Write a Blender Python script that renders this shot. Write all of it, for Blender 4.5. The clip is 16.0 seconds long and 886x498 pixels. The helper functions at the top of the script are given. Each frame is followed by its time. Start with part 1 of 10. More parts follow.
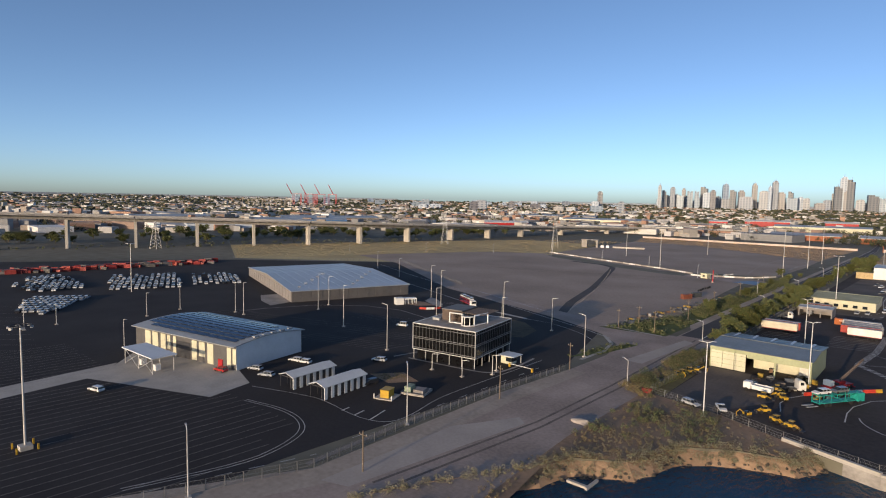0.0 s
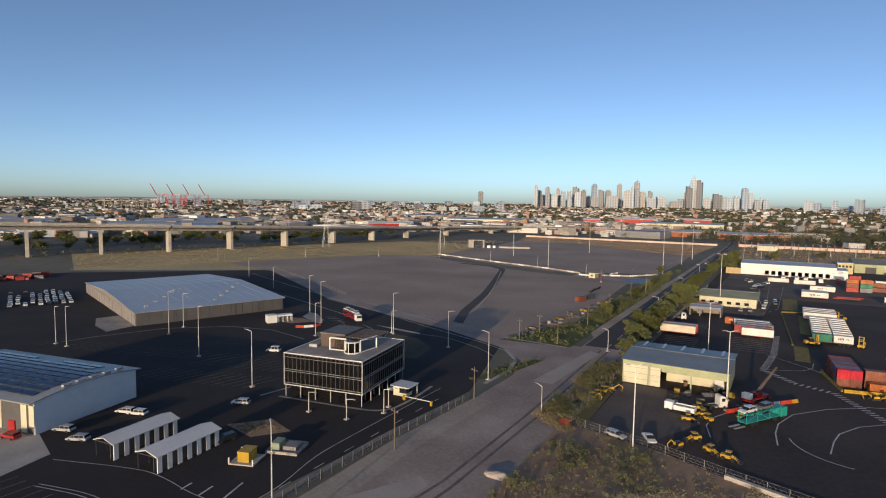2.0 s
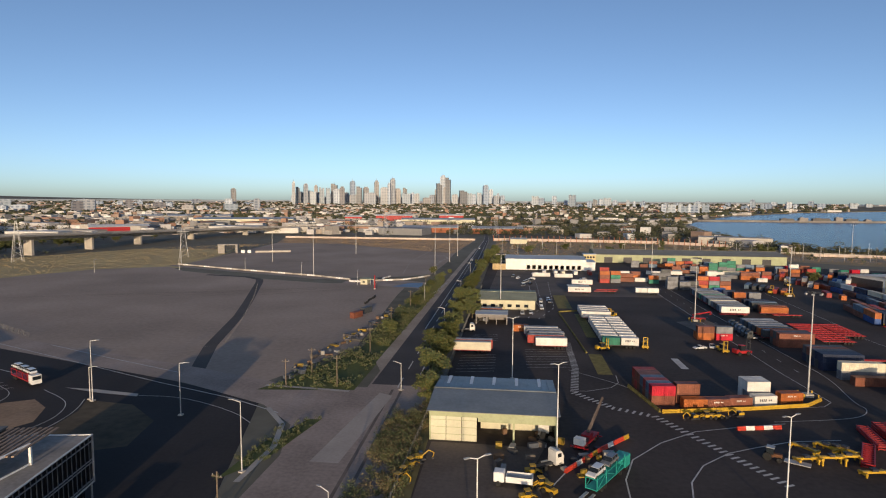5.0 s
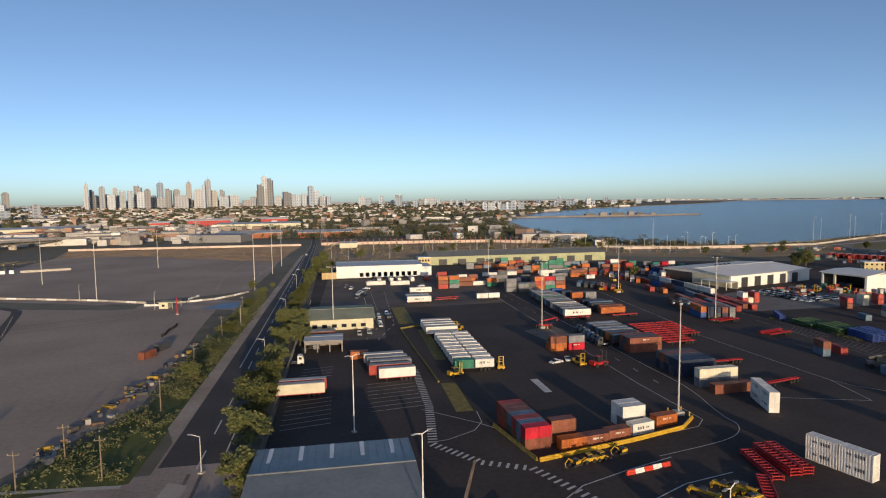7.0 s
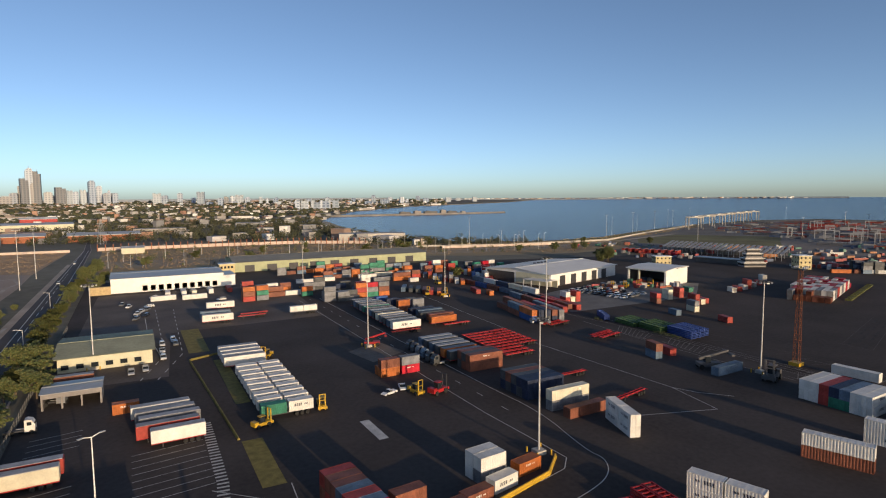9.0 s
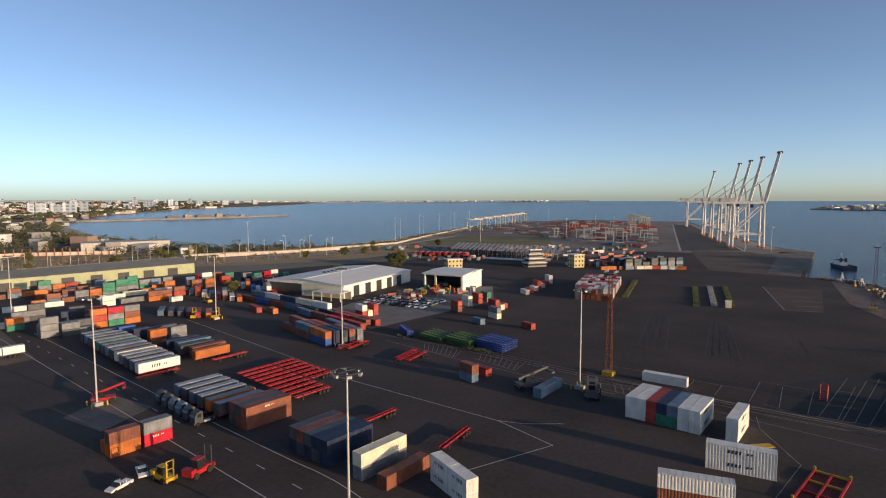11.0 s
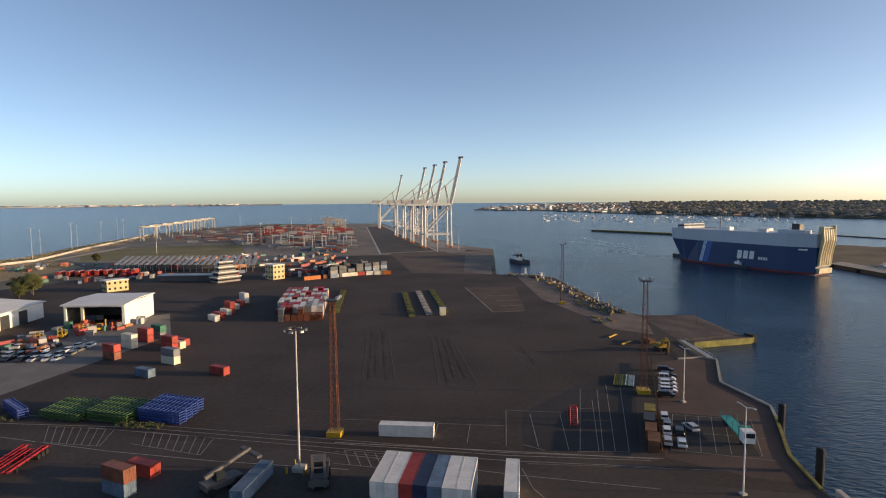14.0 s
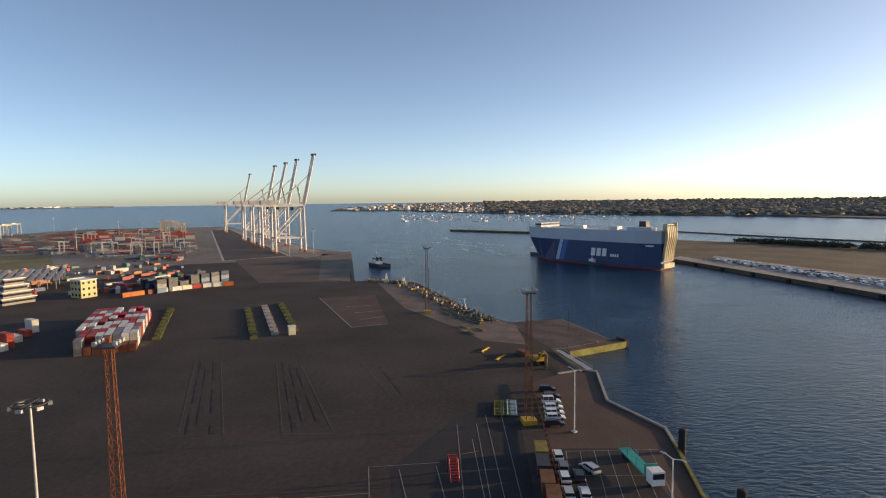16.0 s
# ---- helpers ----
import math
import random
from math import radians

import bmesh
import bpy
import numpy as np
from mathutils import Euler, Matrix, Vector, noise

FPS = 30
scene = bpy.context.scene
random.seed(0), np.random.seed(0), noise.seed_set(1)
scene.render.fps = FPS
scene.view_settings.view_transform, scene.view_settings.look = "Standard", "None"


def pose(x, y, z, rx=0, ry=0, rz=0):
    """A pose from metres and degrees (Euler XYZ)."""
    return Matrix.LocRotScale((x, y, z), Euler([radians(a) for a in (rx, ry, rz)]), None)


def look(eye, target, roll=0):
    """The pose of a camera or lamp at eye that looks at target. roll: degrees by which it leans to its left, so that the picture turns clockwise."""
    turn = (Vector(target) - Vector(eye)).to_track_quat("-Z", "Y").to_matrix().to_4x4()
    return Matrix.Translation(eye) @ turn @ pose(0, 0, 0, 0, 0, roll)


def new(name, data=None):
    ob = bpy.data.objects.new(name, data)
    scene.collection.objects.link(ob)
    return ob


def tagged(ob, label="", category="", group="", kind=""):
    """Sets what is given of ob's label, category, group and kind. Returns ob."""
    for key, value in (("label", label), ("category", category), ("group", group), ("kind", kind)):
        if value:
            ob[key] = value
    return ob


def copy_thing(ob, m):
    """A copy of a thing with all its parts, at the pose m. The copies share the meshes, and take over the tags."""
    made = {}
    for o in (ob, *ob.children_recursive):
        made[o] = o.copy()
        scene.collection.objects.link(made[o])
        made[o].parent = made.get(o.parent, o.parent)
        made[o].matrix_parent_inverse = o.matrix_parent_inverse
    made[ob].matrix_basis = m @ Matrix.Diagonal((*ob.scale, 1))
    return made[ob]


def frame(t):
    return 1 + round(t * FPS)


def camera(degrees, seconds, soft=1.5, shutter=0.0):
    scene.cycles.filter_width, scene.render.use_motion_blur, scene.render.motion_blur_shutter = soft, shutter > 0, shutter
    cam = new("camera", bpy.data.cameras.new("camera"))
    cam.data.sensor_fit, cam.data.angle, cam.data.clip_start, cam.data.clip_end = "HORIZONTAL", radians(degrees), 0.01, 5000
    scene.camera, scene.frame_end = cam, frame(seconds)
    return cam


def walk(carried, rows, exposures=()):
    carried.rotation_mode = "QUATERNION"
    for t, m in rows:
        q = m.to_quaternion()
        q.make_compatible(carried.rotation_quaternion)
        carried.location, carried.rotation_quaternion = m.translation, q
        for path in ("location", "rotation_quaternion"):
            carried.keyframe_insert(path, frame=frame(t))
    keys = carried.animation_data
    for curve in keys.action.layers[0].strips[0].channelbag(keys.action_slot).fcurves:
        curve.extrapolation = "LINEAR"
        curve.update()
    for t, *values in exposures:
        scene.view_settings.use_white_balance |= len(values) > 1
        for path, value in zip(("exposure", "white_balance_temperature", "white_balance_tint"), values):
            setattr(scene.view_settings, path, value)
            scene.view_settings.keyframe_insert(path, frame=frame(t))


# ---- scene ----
cam = camera(74.7, 16.0, soft=1.1)
PATH = [
    (0, (4.441, -1.824, 51.683), (3.116, -0.336, 51.511), 1.1),
    (0.5, (-0.556, 3.406, 51.693), (-1.798, 4.964, 51.523), 1.0),
    (1, (-5.333, 9.062, 51.729), (-6.491, 10.684, 51.562), 0.9),
    (1.5, (-10.117, 15.523, 51.723), (-11.212, 17.188, 51.557), 0.9),
    (2, (-14.721, 22.153, 51.76), (-15.725, 23.874, 51.595), 0.8),
    (2.5, (-19.11, 29.157, 51.93), (-20.016, 30.933, 51.764), 0.7),
    (3, (-23.351, 36.389, 52.105), (-24.172, 38.205, 51.938), 0.7),
    (3.5, (-27.232, 43.84, 52.433), (-27.91, 45.714, 52.265), 0.6),
    (4, (-30.664, 51.919, 52.663), (-31.179, 53.844, 52.494), 0.5),
    (4.5, (-33.165, 60.353, 52.684), (-33.532, 62.312, 52.516), 0.4),
    (5, (-34.983, 69.125, 52.674), (-35.221, 71.104, 52.506), 0.3),
    (5.2, (-35.443, 72.72, 52.717), (-35.626, 74.704, 52.548), 0.2),
    (7.3, (-36.414, 110.609, 54.054), (-35.991, 112.556, 53.882), -0.5),
    (7.5, (-36.093, 114.125, 54.07), (-35.618, 116.06, 53.893), -0.3),
    (8, (-34.183, 122.783, 53.957), (-33.531, 124.666, 53.78), -0.2),
    (8.5, (-31.532, 131.29, 53.874), (-30.734, 133.116, 53.698), -0.2),
    (8.7, (-30.069, 134.605, 53.842), (-29.214, 136.404, 53.664), -0.3),
    (10.8, (-8.612, 168.342, 52.688), (-7.162, 169.709, 52.515), 0.0),
    (11, (-6.312, 171.151, 52.687), (-4.805, 172.454, 52.514), -0.1),
    (11.5, (-0.029, 177.627, 52.599), (1.578, 178.806, 52.426), -0.1),
    (12, (6.933, 183.017, 52.393), (8.629, 184.063, 52.221), -0.1),
    (12.5, (13.911, 187.316, 52.418), (15.694, 188.207, 52.248), -0.3),
    (13, (21.192, 190.961, 52.331), (23.049, 191.684, 52.161), -0.4),
    (13.5, (28.651, 193.995, 52.077), (30.563, 194.556, 51.91), -0.4),
    (14, (36.315, 196.425, 51.984), (38.269, 196.815, 51.818), -0.4),
    (14.5, (43.969, 198.237, 51.8), (45.948, 198.474, 51.634), -0.4),
    (15, (51.836, 199.234, 51.629), (53.826, 199.335, 51.464), -0.4),
    (15.1, (53.391, 199.342, 51.604), (55.382, 199.419, 51.436), -0.5),
    (15.5, (59.713, 199.468, 51.528), (61.706, 199.477, 51.363), -0.5),
    (16, (67.537, 198.771, 51.586), (69.528, 198.681, 51.417), -0.7),
]
walk(cam, [(t, look(eye, target, roll)) for t, eye, target, roll in PATH], exposures=[(0.0, 0.53, 6650, 10), (1.2, 0.46, 6750, 10), (3.5, 0.41, 6950, 10), (8.5, 0.46, 7150, 10), (11.0, 0.70, 7500, 12), (16.0, 1.02, 8400, 13)])

from mathutils.geometry import tessellate_polygon

# ---- light ----
SUN_EL, SUN_AZ = 7.0, 173.0
world = bpy.data.worlds.new("sky")
scene.world = world
world.use_nodes = True
wn = world.node_tree.nodes
sky = wn.new("ShaderNodeTexSky")
sky.sky_type = 'NISHITA'
sky.sun_disc = False
sky.sun_elevation = radians(SUN_EL)
sky.sun_rotation = radians(SUN_AZ)
sky.altitude = 0
sky.air_density = 0.45
sky.dust_density = 0.75
sky.ozone_density = 1.65
wn["Background"].inputs["Strength"].default_value = 0.15
world.node_tree.links.new(sky.outputs[0], wn["Background"].inputs["Color"])
sun_data = bpy.data.lights.new("sun", 'SUN')
sun_data.energy = 3.0
sun_data.angle = radians(0.55)
sun_data.color = (1.0, 0.78, 0.54)
sun = new("sun", sun_data)
a, e = radians(SUN_AZ), radians(SUN_EL)
sun.matrix_world = look((0, 0, 300), (-math.sin(a) * math.cos(e), -math.cos(a) * math.cos(e), 300 - math.sin(e)))
scene.view_settings.exposure = 0.35

# ---- materials ----
MATS = {}


def mat(name, col, rough=0.8, metal=0.0, scale=1.0, vary=0.25, bump=0.0, fine=12.0, rnd=0.0, tint=None, spec=0.3):
    """A surface with stains at one scale and grain at another; rnd: spread from object to object."""
    if name in MATS:
        return MATS[name]
    m = bpy.data.materials.new(name)
    m.use_nodes = True
    nt = m.node_tree
    n, l = nt.nodes, nt.links
    b = n["Principled BSDF"]
    b.inputs["Roughness"].default_value = rough
    b.inputs["Metallic"].default_value = metal
    b.inputs["Specular IOR Level"].default_value = spec
    tc = n.new("ShaderNodeTexCoord")
    geo = n.new("ShaderNodeNewGeometry")
    big = n.new("ShaderNodeTexNoise")
    big.inputs["Scale"].default_value = scale
    big.inputs["Detail"].default_value = 5
    l.new(geo.outputs["Position"], big.inputs["Vector"])
    small = n.new("ShaderNodeTexNoise")
    small.inputs["Scale"].default_value = scale * fine
    small.inputs["Detail"].default_value = 3
    l.new(geo.outputs["Position"], small.inputs["Vector"])
    mx = n.new("ShaderNodeMix")
    mx.data_type = 'FLOAT'
    mx.inputs[0].default_value = 0.35
    l.new(big.outputs["Fac"], mx.inputs[2])
    l.new(small.outputs["Fac"], mx.inputs[3])
    ramp = n.new("ShaderNodeValToRGB")
    t2 = tint or col
    ramp.color_ramp.elements[0].position, ramp.color_ramp.elements[1].position = 0.32, 0.68
    ramp.color_ramp.elements[0].color = (*[max(0, c * (1 - vary)) for c in col], 1)
    ramp.color_ramp.elements[1].color = (*[min(1, c * (1 + vary)) for c in t2], 1)
    l.new(mx.outputs[0], ramp.inputs[0])
    out = ramp.outputs[0]
    if rnd:
        oi = n.new("ShaderNodeObjectInfo")
        mr = n.new("ShaderNodeMapRange")
        mr.inputs["To Min"].default_value, mr.inputs["To Max"].default_value = 1 - rnd, 1 + rnd
        l.new(oi.outputs["Random"], mr.inputs["Value"])
        hv = n.new("ShaderNodeHueSaturation")
        l.new(mr.outputs[0], hv.inputs["Value"])
        l.new(out, hv.inputs["Color"])
        out = hv.outputs[0]
    l.new(out, b.inputs["Base Color"])
    if bump:
        bp = n.new("ShaderNodeBump")
        bp.inputs["Strength"].default_value = bump
        bp.inputs["Distance"].default_value = 0.05
        l.new(small.outputs["Fac"], bp.inputs["Height"])
        l.new(bp.outputs[0], b.inputs["Normal"])
    MATS[name] = m
    return m


def island_mat(name, cols, rough=0.8, vary=0.2):
    """Colours picked piece by piece within one joined mesh."""
    if name in MATS:
        return MATS[name]
    m = bpy.data.materials.new(name)
    m.use_nodes = True
    n, l = m.node_tree.nodes, m.node_tree.links
    b = n["Principled BSDF"]
    b.inputs["Roughness"].default_value = rough
    geo = n.new("ShaderNodeNewGeometry")
    ramp = n.new("ShaderNodeValToRGB")
    ramp.color_ramp.interpolation = 'CONSTANT'
    el = ramp.color_ramp.elements
    while len(el) < len(cols):
        el.new(0.5)
    for i, c in enumerate(cols):
        el[i].position = i / len(cols)
        el[i].color = (*c, 1)
    l.new(geo.outputs["Random Per Island"], ramp.inputs[0])
    no = n.new("ShaderNodeTexNoise")
    no.inputs["Scale"].default_value = 0.6
    l.new(geo.outputs["Position"], no.inputs["Vector"])
    hv = n.new("ShaderNodeHueSaturation")
    mr = n.new("ShaderNodeMapRange")
    mr.inputs["To Min"].default_value, mr.inputs["To Max"].default_value = 1 - vary, 1 + vary
    l.new(no.outputs["Fac"], mr.inputs["Value"])
    l.new(mr.outputs[0], hv.inputs["Value"])
    l.new(ramp.outputs[0], hv.inputs["Color"])
    l.new(hv.outputs[0], b.inputs["Base Color"])
    MATS[name] = m
    return m


def water_mat():
    m = bpy.data.materials.new("sea_water")
    m.use_nodes = True
    n, l = m.node_tree.nodes, m.node_tree.links
    b = n["Principled BSDF"]
    b.inputs["Base Color"].default_value = (0.009, 0.042, 0.084, 1)
    b.inputs["Roughness"].default_value = 0.2
    b.inputs["IOR"].default_value = 1.33
    b.inputs["Specular IOR Level"].default_value = 0.2
    geo = n.new("ShaderNodeNewGeometry")
    w1 = n.new("ShaderNodeTexNoise")
    w1.inputs["Scale"].default_value = 0.9
    w1.inputs["Detail"].default_value = 6
    w1.inputs["Distortion"].default_value = 0.4
    w2 = n.new("ShaderNodeTexNoise")
    w2.inputs["Scale"].default_value = 0.03
    w2.inputs["Detail"].default_value = 3
    mp = n.new("ShaderNodeMapping")
    mp.inputs["Scale"].default_value = (1.0, 0.45, 1.0)
    mp.inputs["Rotation"].default_value = (0, 0, 0.5)
    l.new(geo.outputs["Position"], mp.inputs["Vector"])
    l.new(mp.outputs[0], w1.inputs["Vector"])
    l.new(geo.outputs["Position"], w2.inputs["Vector"])
    mul = n.new("ShaderNodeMath")
    mul.operation = 'MULTIPLY'
    l.new(w1.outputs["Fac"], mul.inputs[0])
    l.new(w2.outputs["Fac"], mul.inputs[1])
    bp = n.new("ShaderNodeBump")
    bp.inputs["Strength"].default_value = 1.0
    bp.inputs["Distance"].default_value = 1.3
    l.new(mul.outputs[0], bp.inputs["Height"])
    l.new(bp.outputs[0], b.inputs["Normal"])
    MATS["sea_water"] = m
    return m


def tower_mat(name, wall, glass, fl=3.6, bay=4.0):
    """Facade with floor bands and bays, for towers kilometres off."""
    if name in MATS:
        return MATS[name]
    m = bpy.data.materials.new(name)
    m.use_nodes = True
    n, l = m.node_tree.nodes, m.node_tree.links
    b = n["Principled BSDF"]
    b.inputs["Roughness"].default_value = 0.45
    geo = n.new("ShaderNodeNewGeometry")
    sep = n.new("ShaderNodeSeparateXYZ")
    l.new(geo.outputs["Position"], sep.inputs[0])
    outs = []
    for ax, per in ((2, fl * 3), (0, bay * 4)):
        d = n.new("ShaderNodeMath")
        d.operation = 'DIVIDE'
        d.inputs[1].default_value = per
        l.new(sep.outputs[ax], d.inputs[0])
        f = n.new("ShaderNodeMath")
        f.operation = 'FRACT'
        l.new(d.outputs[0], f.inputs[0])
        g = n.new("ShaderNodeMath")
        g.operation = 'GREATER_THAN'
        g.inputs[1].default_value = 0.42
        l.new(f.outputs[0], g.inputs[0])
        outs.append(g)
    mu = n.new("ShaderNodeMath")
    mu.operation = 'MULTIPLY'
    l.new(outs[0].outputs[0], mu.inputs[0])
    l.new(outs[1].outputs[0], mu.inputs[1])
    mx = n.new("ShaderNodeMix")
    mx.data_type = 'RGBA'
    l.new(mu.outputs[0], mx.inputs[0])
    mx.inputs[6].default_value = (*wall, 1)
    mx.inputs[7].default_value = (*glass, 1)
    l.new(mx.outputs[2], b.inputs["Base Color"])
    MATS[name] = m
    return m


ASPHALT_PORT = mat("worn_port_asphalt", (0.055, 0.043, 0.038), 0.9, 0, 0.03, 0.38, 0.2, 25, spec=0.2)
ASPHALT_NEW = mat("fresh_asphalt", (0.037, 0.033, 0.033), 0.9, 0, 0.05, 0.25, 0.2, 25, spec=0.2)
ASPHALT_ROAD = mat("road_asphalt", (0.325, 0.26, 0.222), 0.9, 0, 0.06, 0.32, 0.2, 20, spec=0.2)
ASPHALT_DARK = mat("patched_asphalt", (0.075, 0.064, 0.058), 0.85, 0, 0.05, 0.25, 0.2, 25)
DUST = mat("dusty_gravel", (0.36, 0.30, 0.245), 0.95, 0, 0.06, 0.30, 0.3, 15)
PALEPATCH = mat("pale_road_patch", (0.40, 0.345, 0.30), 0.95, 0, 0.1, 0.15, 0.2, 15)
GRAVEL = mat("grey_gravel", (0.33, 0.258, 0.207), 0.95, 0, 0.02, 0.25, 0.3, 30)
GRAVEL2 = mat("brown_gravel", (0.36, 0.25, 0.155), 0.95, 0, 0.02, 0.3, 0.3, 30)
DIRT = mat("bare_dirt", (0.31, 0.205, 0.13), 0.95, 0, 0.07, 0.35, 0.4, 14)
DRYGRASS = mat("dry_grass", (0.20, 0.155, 0.07), 0.95, 0, 0.03, 0.45, 0.4, 14, tint=(0.15, 0.14, 0.06))
SUBURB = mat("suburb_ground", (0.17, 0.15, 0.105), 0.95, 0, 0.006, 0.5, 0, 20, tint=(0.14, 0.13, 0.10))
GREENGRASS = mat("green_grass", (0.085, 0.10, 0.03), 0.95, 0, 0.05, 0.4, 0.3, 14)
CONCRETE = mat("concrete", (0.42, 0.385, 0.34), 0.85, 0, 0.15, 0.18, 0.15, 10)
CONCRETE_OLD = mat("stained_concrete", (0.30, 0.275, 0.25), 0.9, 0, 0.2, 0.3, 0.2, 8)
WHITEPAINT = mat("white_road_paint", (0.52, 0.50, 0.47), 0.8, 0, 0.4, 0.3, 0, 10)
FADED2 = mat("ghost_paint", (0.095, 0.08, 0.07), 0.9, 0, 0.3, 0.5)
FADED = mat("faded_paint", (0.26, 0.235, 0.215), 0.9, 0, 0.5, 0.4)
OLIVEPAINT = mat("worn_hatch_paint", (0.20, 0.16, 0.045), 0.85, 0, 0.6, 0.4, 0, 10)
STEEL_WHITE = mat("white_painted_steel", (0.72, 0.71, 0.68), 0.45, 0, 0.3, 0.12, 0, 8, rnd=0.06)
STEEL_GREY = mat("galvanised_steel", (0.40, 0.40, 0.40), 0.5, 0.4, 0.5, 0.15, 0, 8)
STEEL_DARK = mat("dark_steel", (0.05, 0.05, 0.055), 0.55, 0.2, 0.5, 0.2, 0, 8)
RUST = mat("rusty_steel", (0.16, 0.075, 0.04), 0.85, 0.1, 0.6, 0.4, 0, 8)
YELLOW = mat("machine_yellow_paint", (0.48, 0.29, 0.03), 0.45, 0, 0.8, 0.15, 0, 8, rnd=0.1)
ORANGE_TWR = mat("orange_tower_paint", (0.23, 0.075, 0.03), 0.6, 0, 0.5, 0.3, 0, 8)
RED = mat("red_paint", (0.33, 0.018, 0.022), 0.5, 0, 0.8, 0.2, 0, 8, rnd=0.12)
TEAL = mat("teal_paint", (0.02, 0.30, 0.25), 0.45, 0, 0.8, 0.2, 0, 8)
GLASS = mat("dark_glass", (0.02, 0.025, 0.03), 0.08, 0, 0.2, 0.2, 0, 6, spec=0.6)
RUBBER = mat("tyre_rubber", (0.02, 0.02, 0.02), 0.85, 0, 2, 0.2)
ROOF_GREY = mat("zinc_roof_sheet", (0.36, 0.37, 0.37), 0.42, 0.25, 0.08, 0.12, 0, 10)
ROOF_WHITE = mat("white_roof_sheet", (0.66, 0.65, 0.62), 0.5, 0, 0.1, 0.10, 0, 10)
ROOF_GREEN = mat("grey_green_roof_sheet", (0.31, 0.315, 0.215), 0.75, 0, 0.15, 0.22, 0, 8)
WALL_CREAM = mat("cream_wall_sheet", (0.55, 0.52, 0.38), 0.6, 0, 0.3, 0.12, 0, 8)
WALL_GREENISH = mat("pale_green_wall_sheet", (0.34, 0.36, 0.22), 0.6, 0, 0.3, 0.15, 0, 8)
WALL_WHITE = mat("white_wall_sheet", (0.72, 0.71, 0.67), 0.55, 0, 0.3, 0.10, 0, 8)
WALL_GREY = mat("dark_grey_wall_panel", (0.10, 0.095, 0.095), 0.6, 0, 0.3, 0.15, 0, 8)
WALL_MID = mat("mid_grey_wall_panel", (0.23, 0.21, 0.20), 0.7, 0, 0.3, 0.15, 0, 8)
WALL_BLUEGREY = mat("pale_blue_wall_sheet", (0.60, 0.63, 0.66), 0.5, 0, 0.3, 0.08, 0, 8)
SOLAR = mat("solar_cell", (0.02, 0.035, 0.075), 0.15, 0.2, 0.4, 0.2, 0, 8)
BARK = mat("bark", (0.11, 0.085, 0.06), 0.95, 0, 3, 0.3)
WOOD = mat("weathered_pole_wood", (0.17, 0.135, 0.10), 0.9, 0, 2, 0.3)
ROCK = mat("shore_rock", (0.085, 0.072, 0.058), 0.95, 0, 0.6, 0.5, 0.5, 6, rnd=0.3)
WATER = water_mat()
YARDGEAR = island_mat("yard_gear", [(0.05, 0.05, 0.055), (0.35, 0.22, 0.03), (0.12, 0.10, 0.085), (0.30, 0.29, 0.27), (0.16, 0.09, 0.05), (0.07, 0.08, 0.10)], 0.7)
REDGEAR = island_mat("red_gear", [(0.30, 0.03, 0.025), (0.05, 0.045, 0.045), (0.24, 0.025, 0.02), (0.36, 0.05, 0.03), (0.12, 0.11, 0.105)], 0.6)
FOAM = mat("sea_foam", (0.42, 0.46, 0.48), 0.9, 0, 0.5, 0.3)
FENCE = mat("weathered_fence_zinc", (0.19, 0.185, 0.175), 0.7, 0.2, 0.5, 0.2)
OFFICEGLASS = mat("black_office_glass", (0.008, 0.008, 0.009), 0.12, 0, 0.3, 0.3, 0, 6, spec=0.25)
PIERLAND = mat("dark_pier_scrub", (0.105, 0.080, 0.05), 0.95, 0, 0.03, 0.5, 0.3, 14)
WHARF = mat("stained_wharf_slab", (0.15, 0.125, 0.105), 0.9, 0, 0.08, 0.4, 0.2, 12)
MASTPAINT = mat("mast_zinc", (0.48, 0.47, 0.45), 0.5, 0.2, 0.5, 0.15, 0, 8)
TARP = mat("grey_trailer_roof", (0.30, 0.30, 0.31), 0.6, 0, 0.4, 0.3, 0, 6, rnd=0.3)
LEAF = island_mat("eucalypt_leaf", [(0.075, 0.095, 0.028), (0.105, 0.115, 0.035), (0.065, 0.085, 0.025), (0.14, 0.13, 0.042)], 0.7)
SHRUB = island_mat("scrub_leaf", [(0.075, 0.095, 0.033), (0.105, 0.112, 0.042), (0.06, 0.08, 0.027), (0.17, 0.15, 0.075), (0.09, 0.10, 0.04)], 0.85)
PALEBUSH = island_mat("pale_shore_bush", [(0.17, 0.155, 0.095), (0.20, 0.18, 0.115), (0.14, 0.135, 0.075), (0.22, 0.19, 0.12)], 0.9)
DRYSHRUB = island_mat("dry_scrub", [(0.19, 0.14, 0.07), (0.23, 0.17, 0.085), (0.12, 0.115, 0.045), (0.26, 0.20, 0.105), (0.15, 0.095, 0.05), (0.14, 0.125, 0.055)], 0.9)
FARTREE = island_mat("far_tree", [(0.05, 0.058, 0.026), (0.065, 0.066, 0.03), (0.045, 0.052, 0.03), (0.08, 0.072, 0.035)], 0.9)
FARHOUSE = island_mat("far_building", [(0.42, 0.39, 0.35), (0.30, 0.25, 0.21), (0.55, 0.53, 0.50), (0.26, 0.18, 0.14), (0.37, 0.36, 0.35), (0.28, 0.26, 0.24), (0.68, 0.66, 0.63), (0.20, 0.20, 0.205), (0.33, 0.19, 0.13), (0.46, 0.44, 0.43)], 0.7)
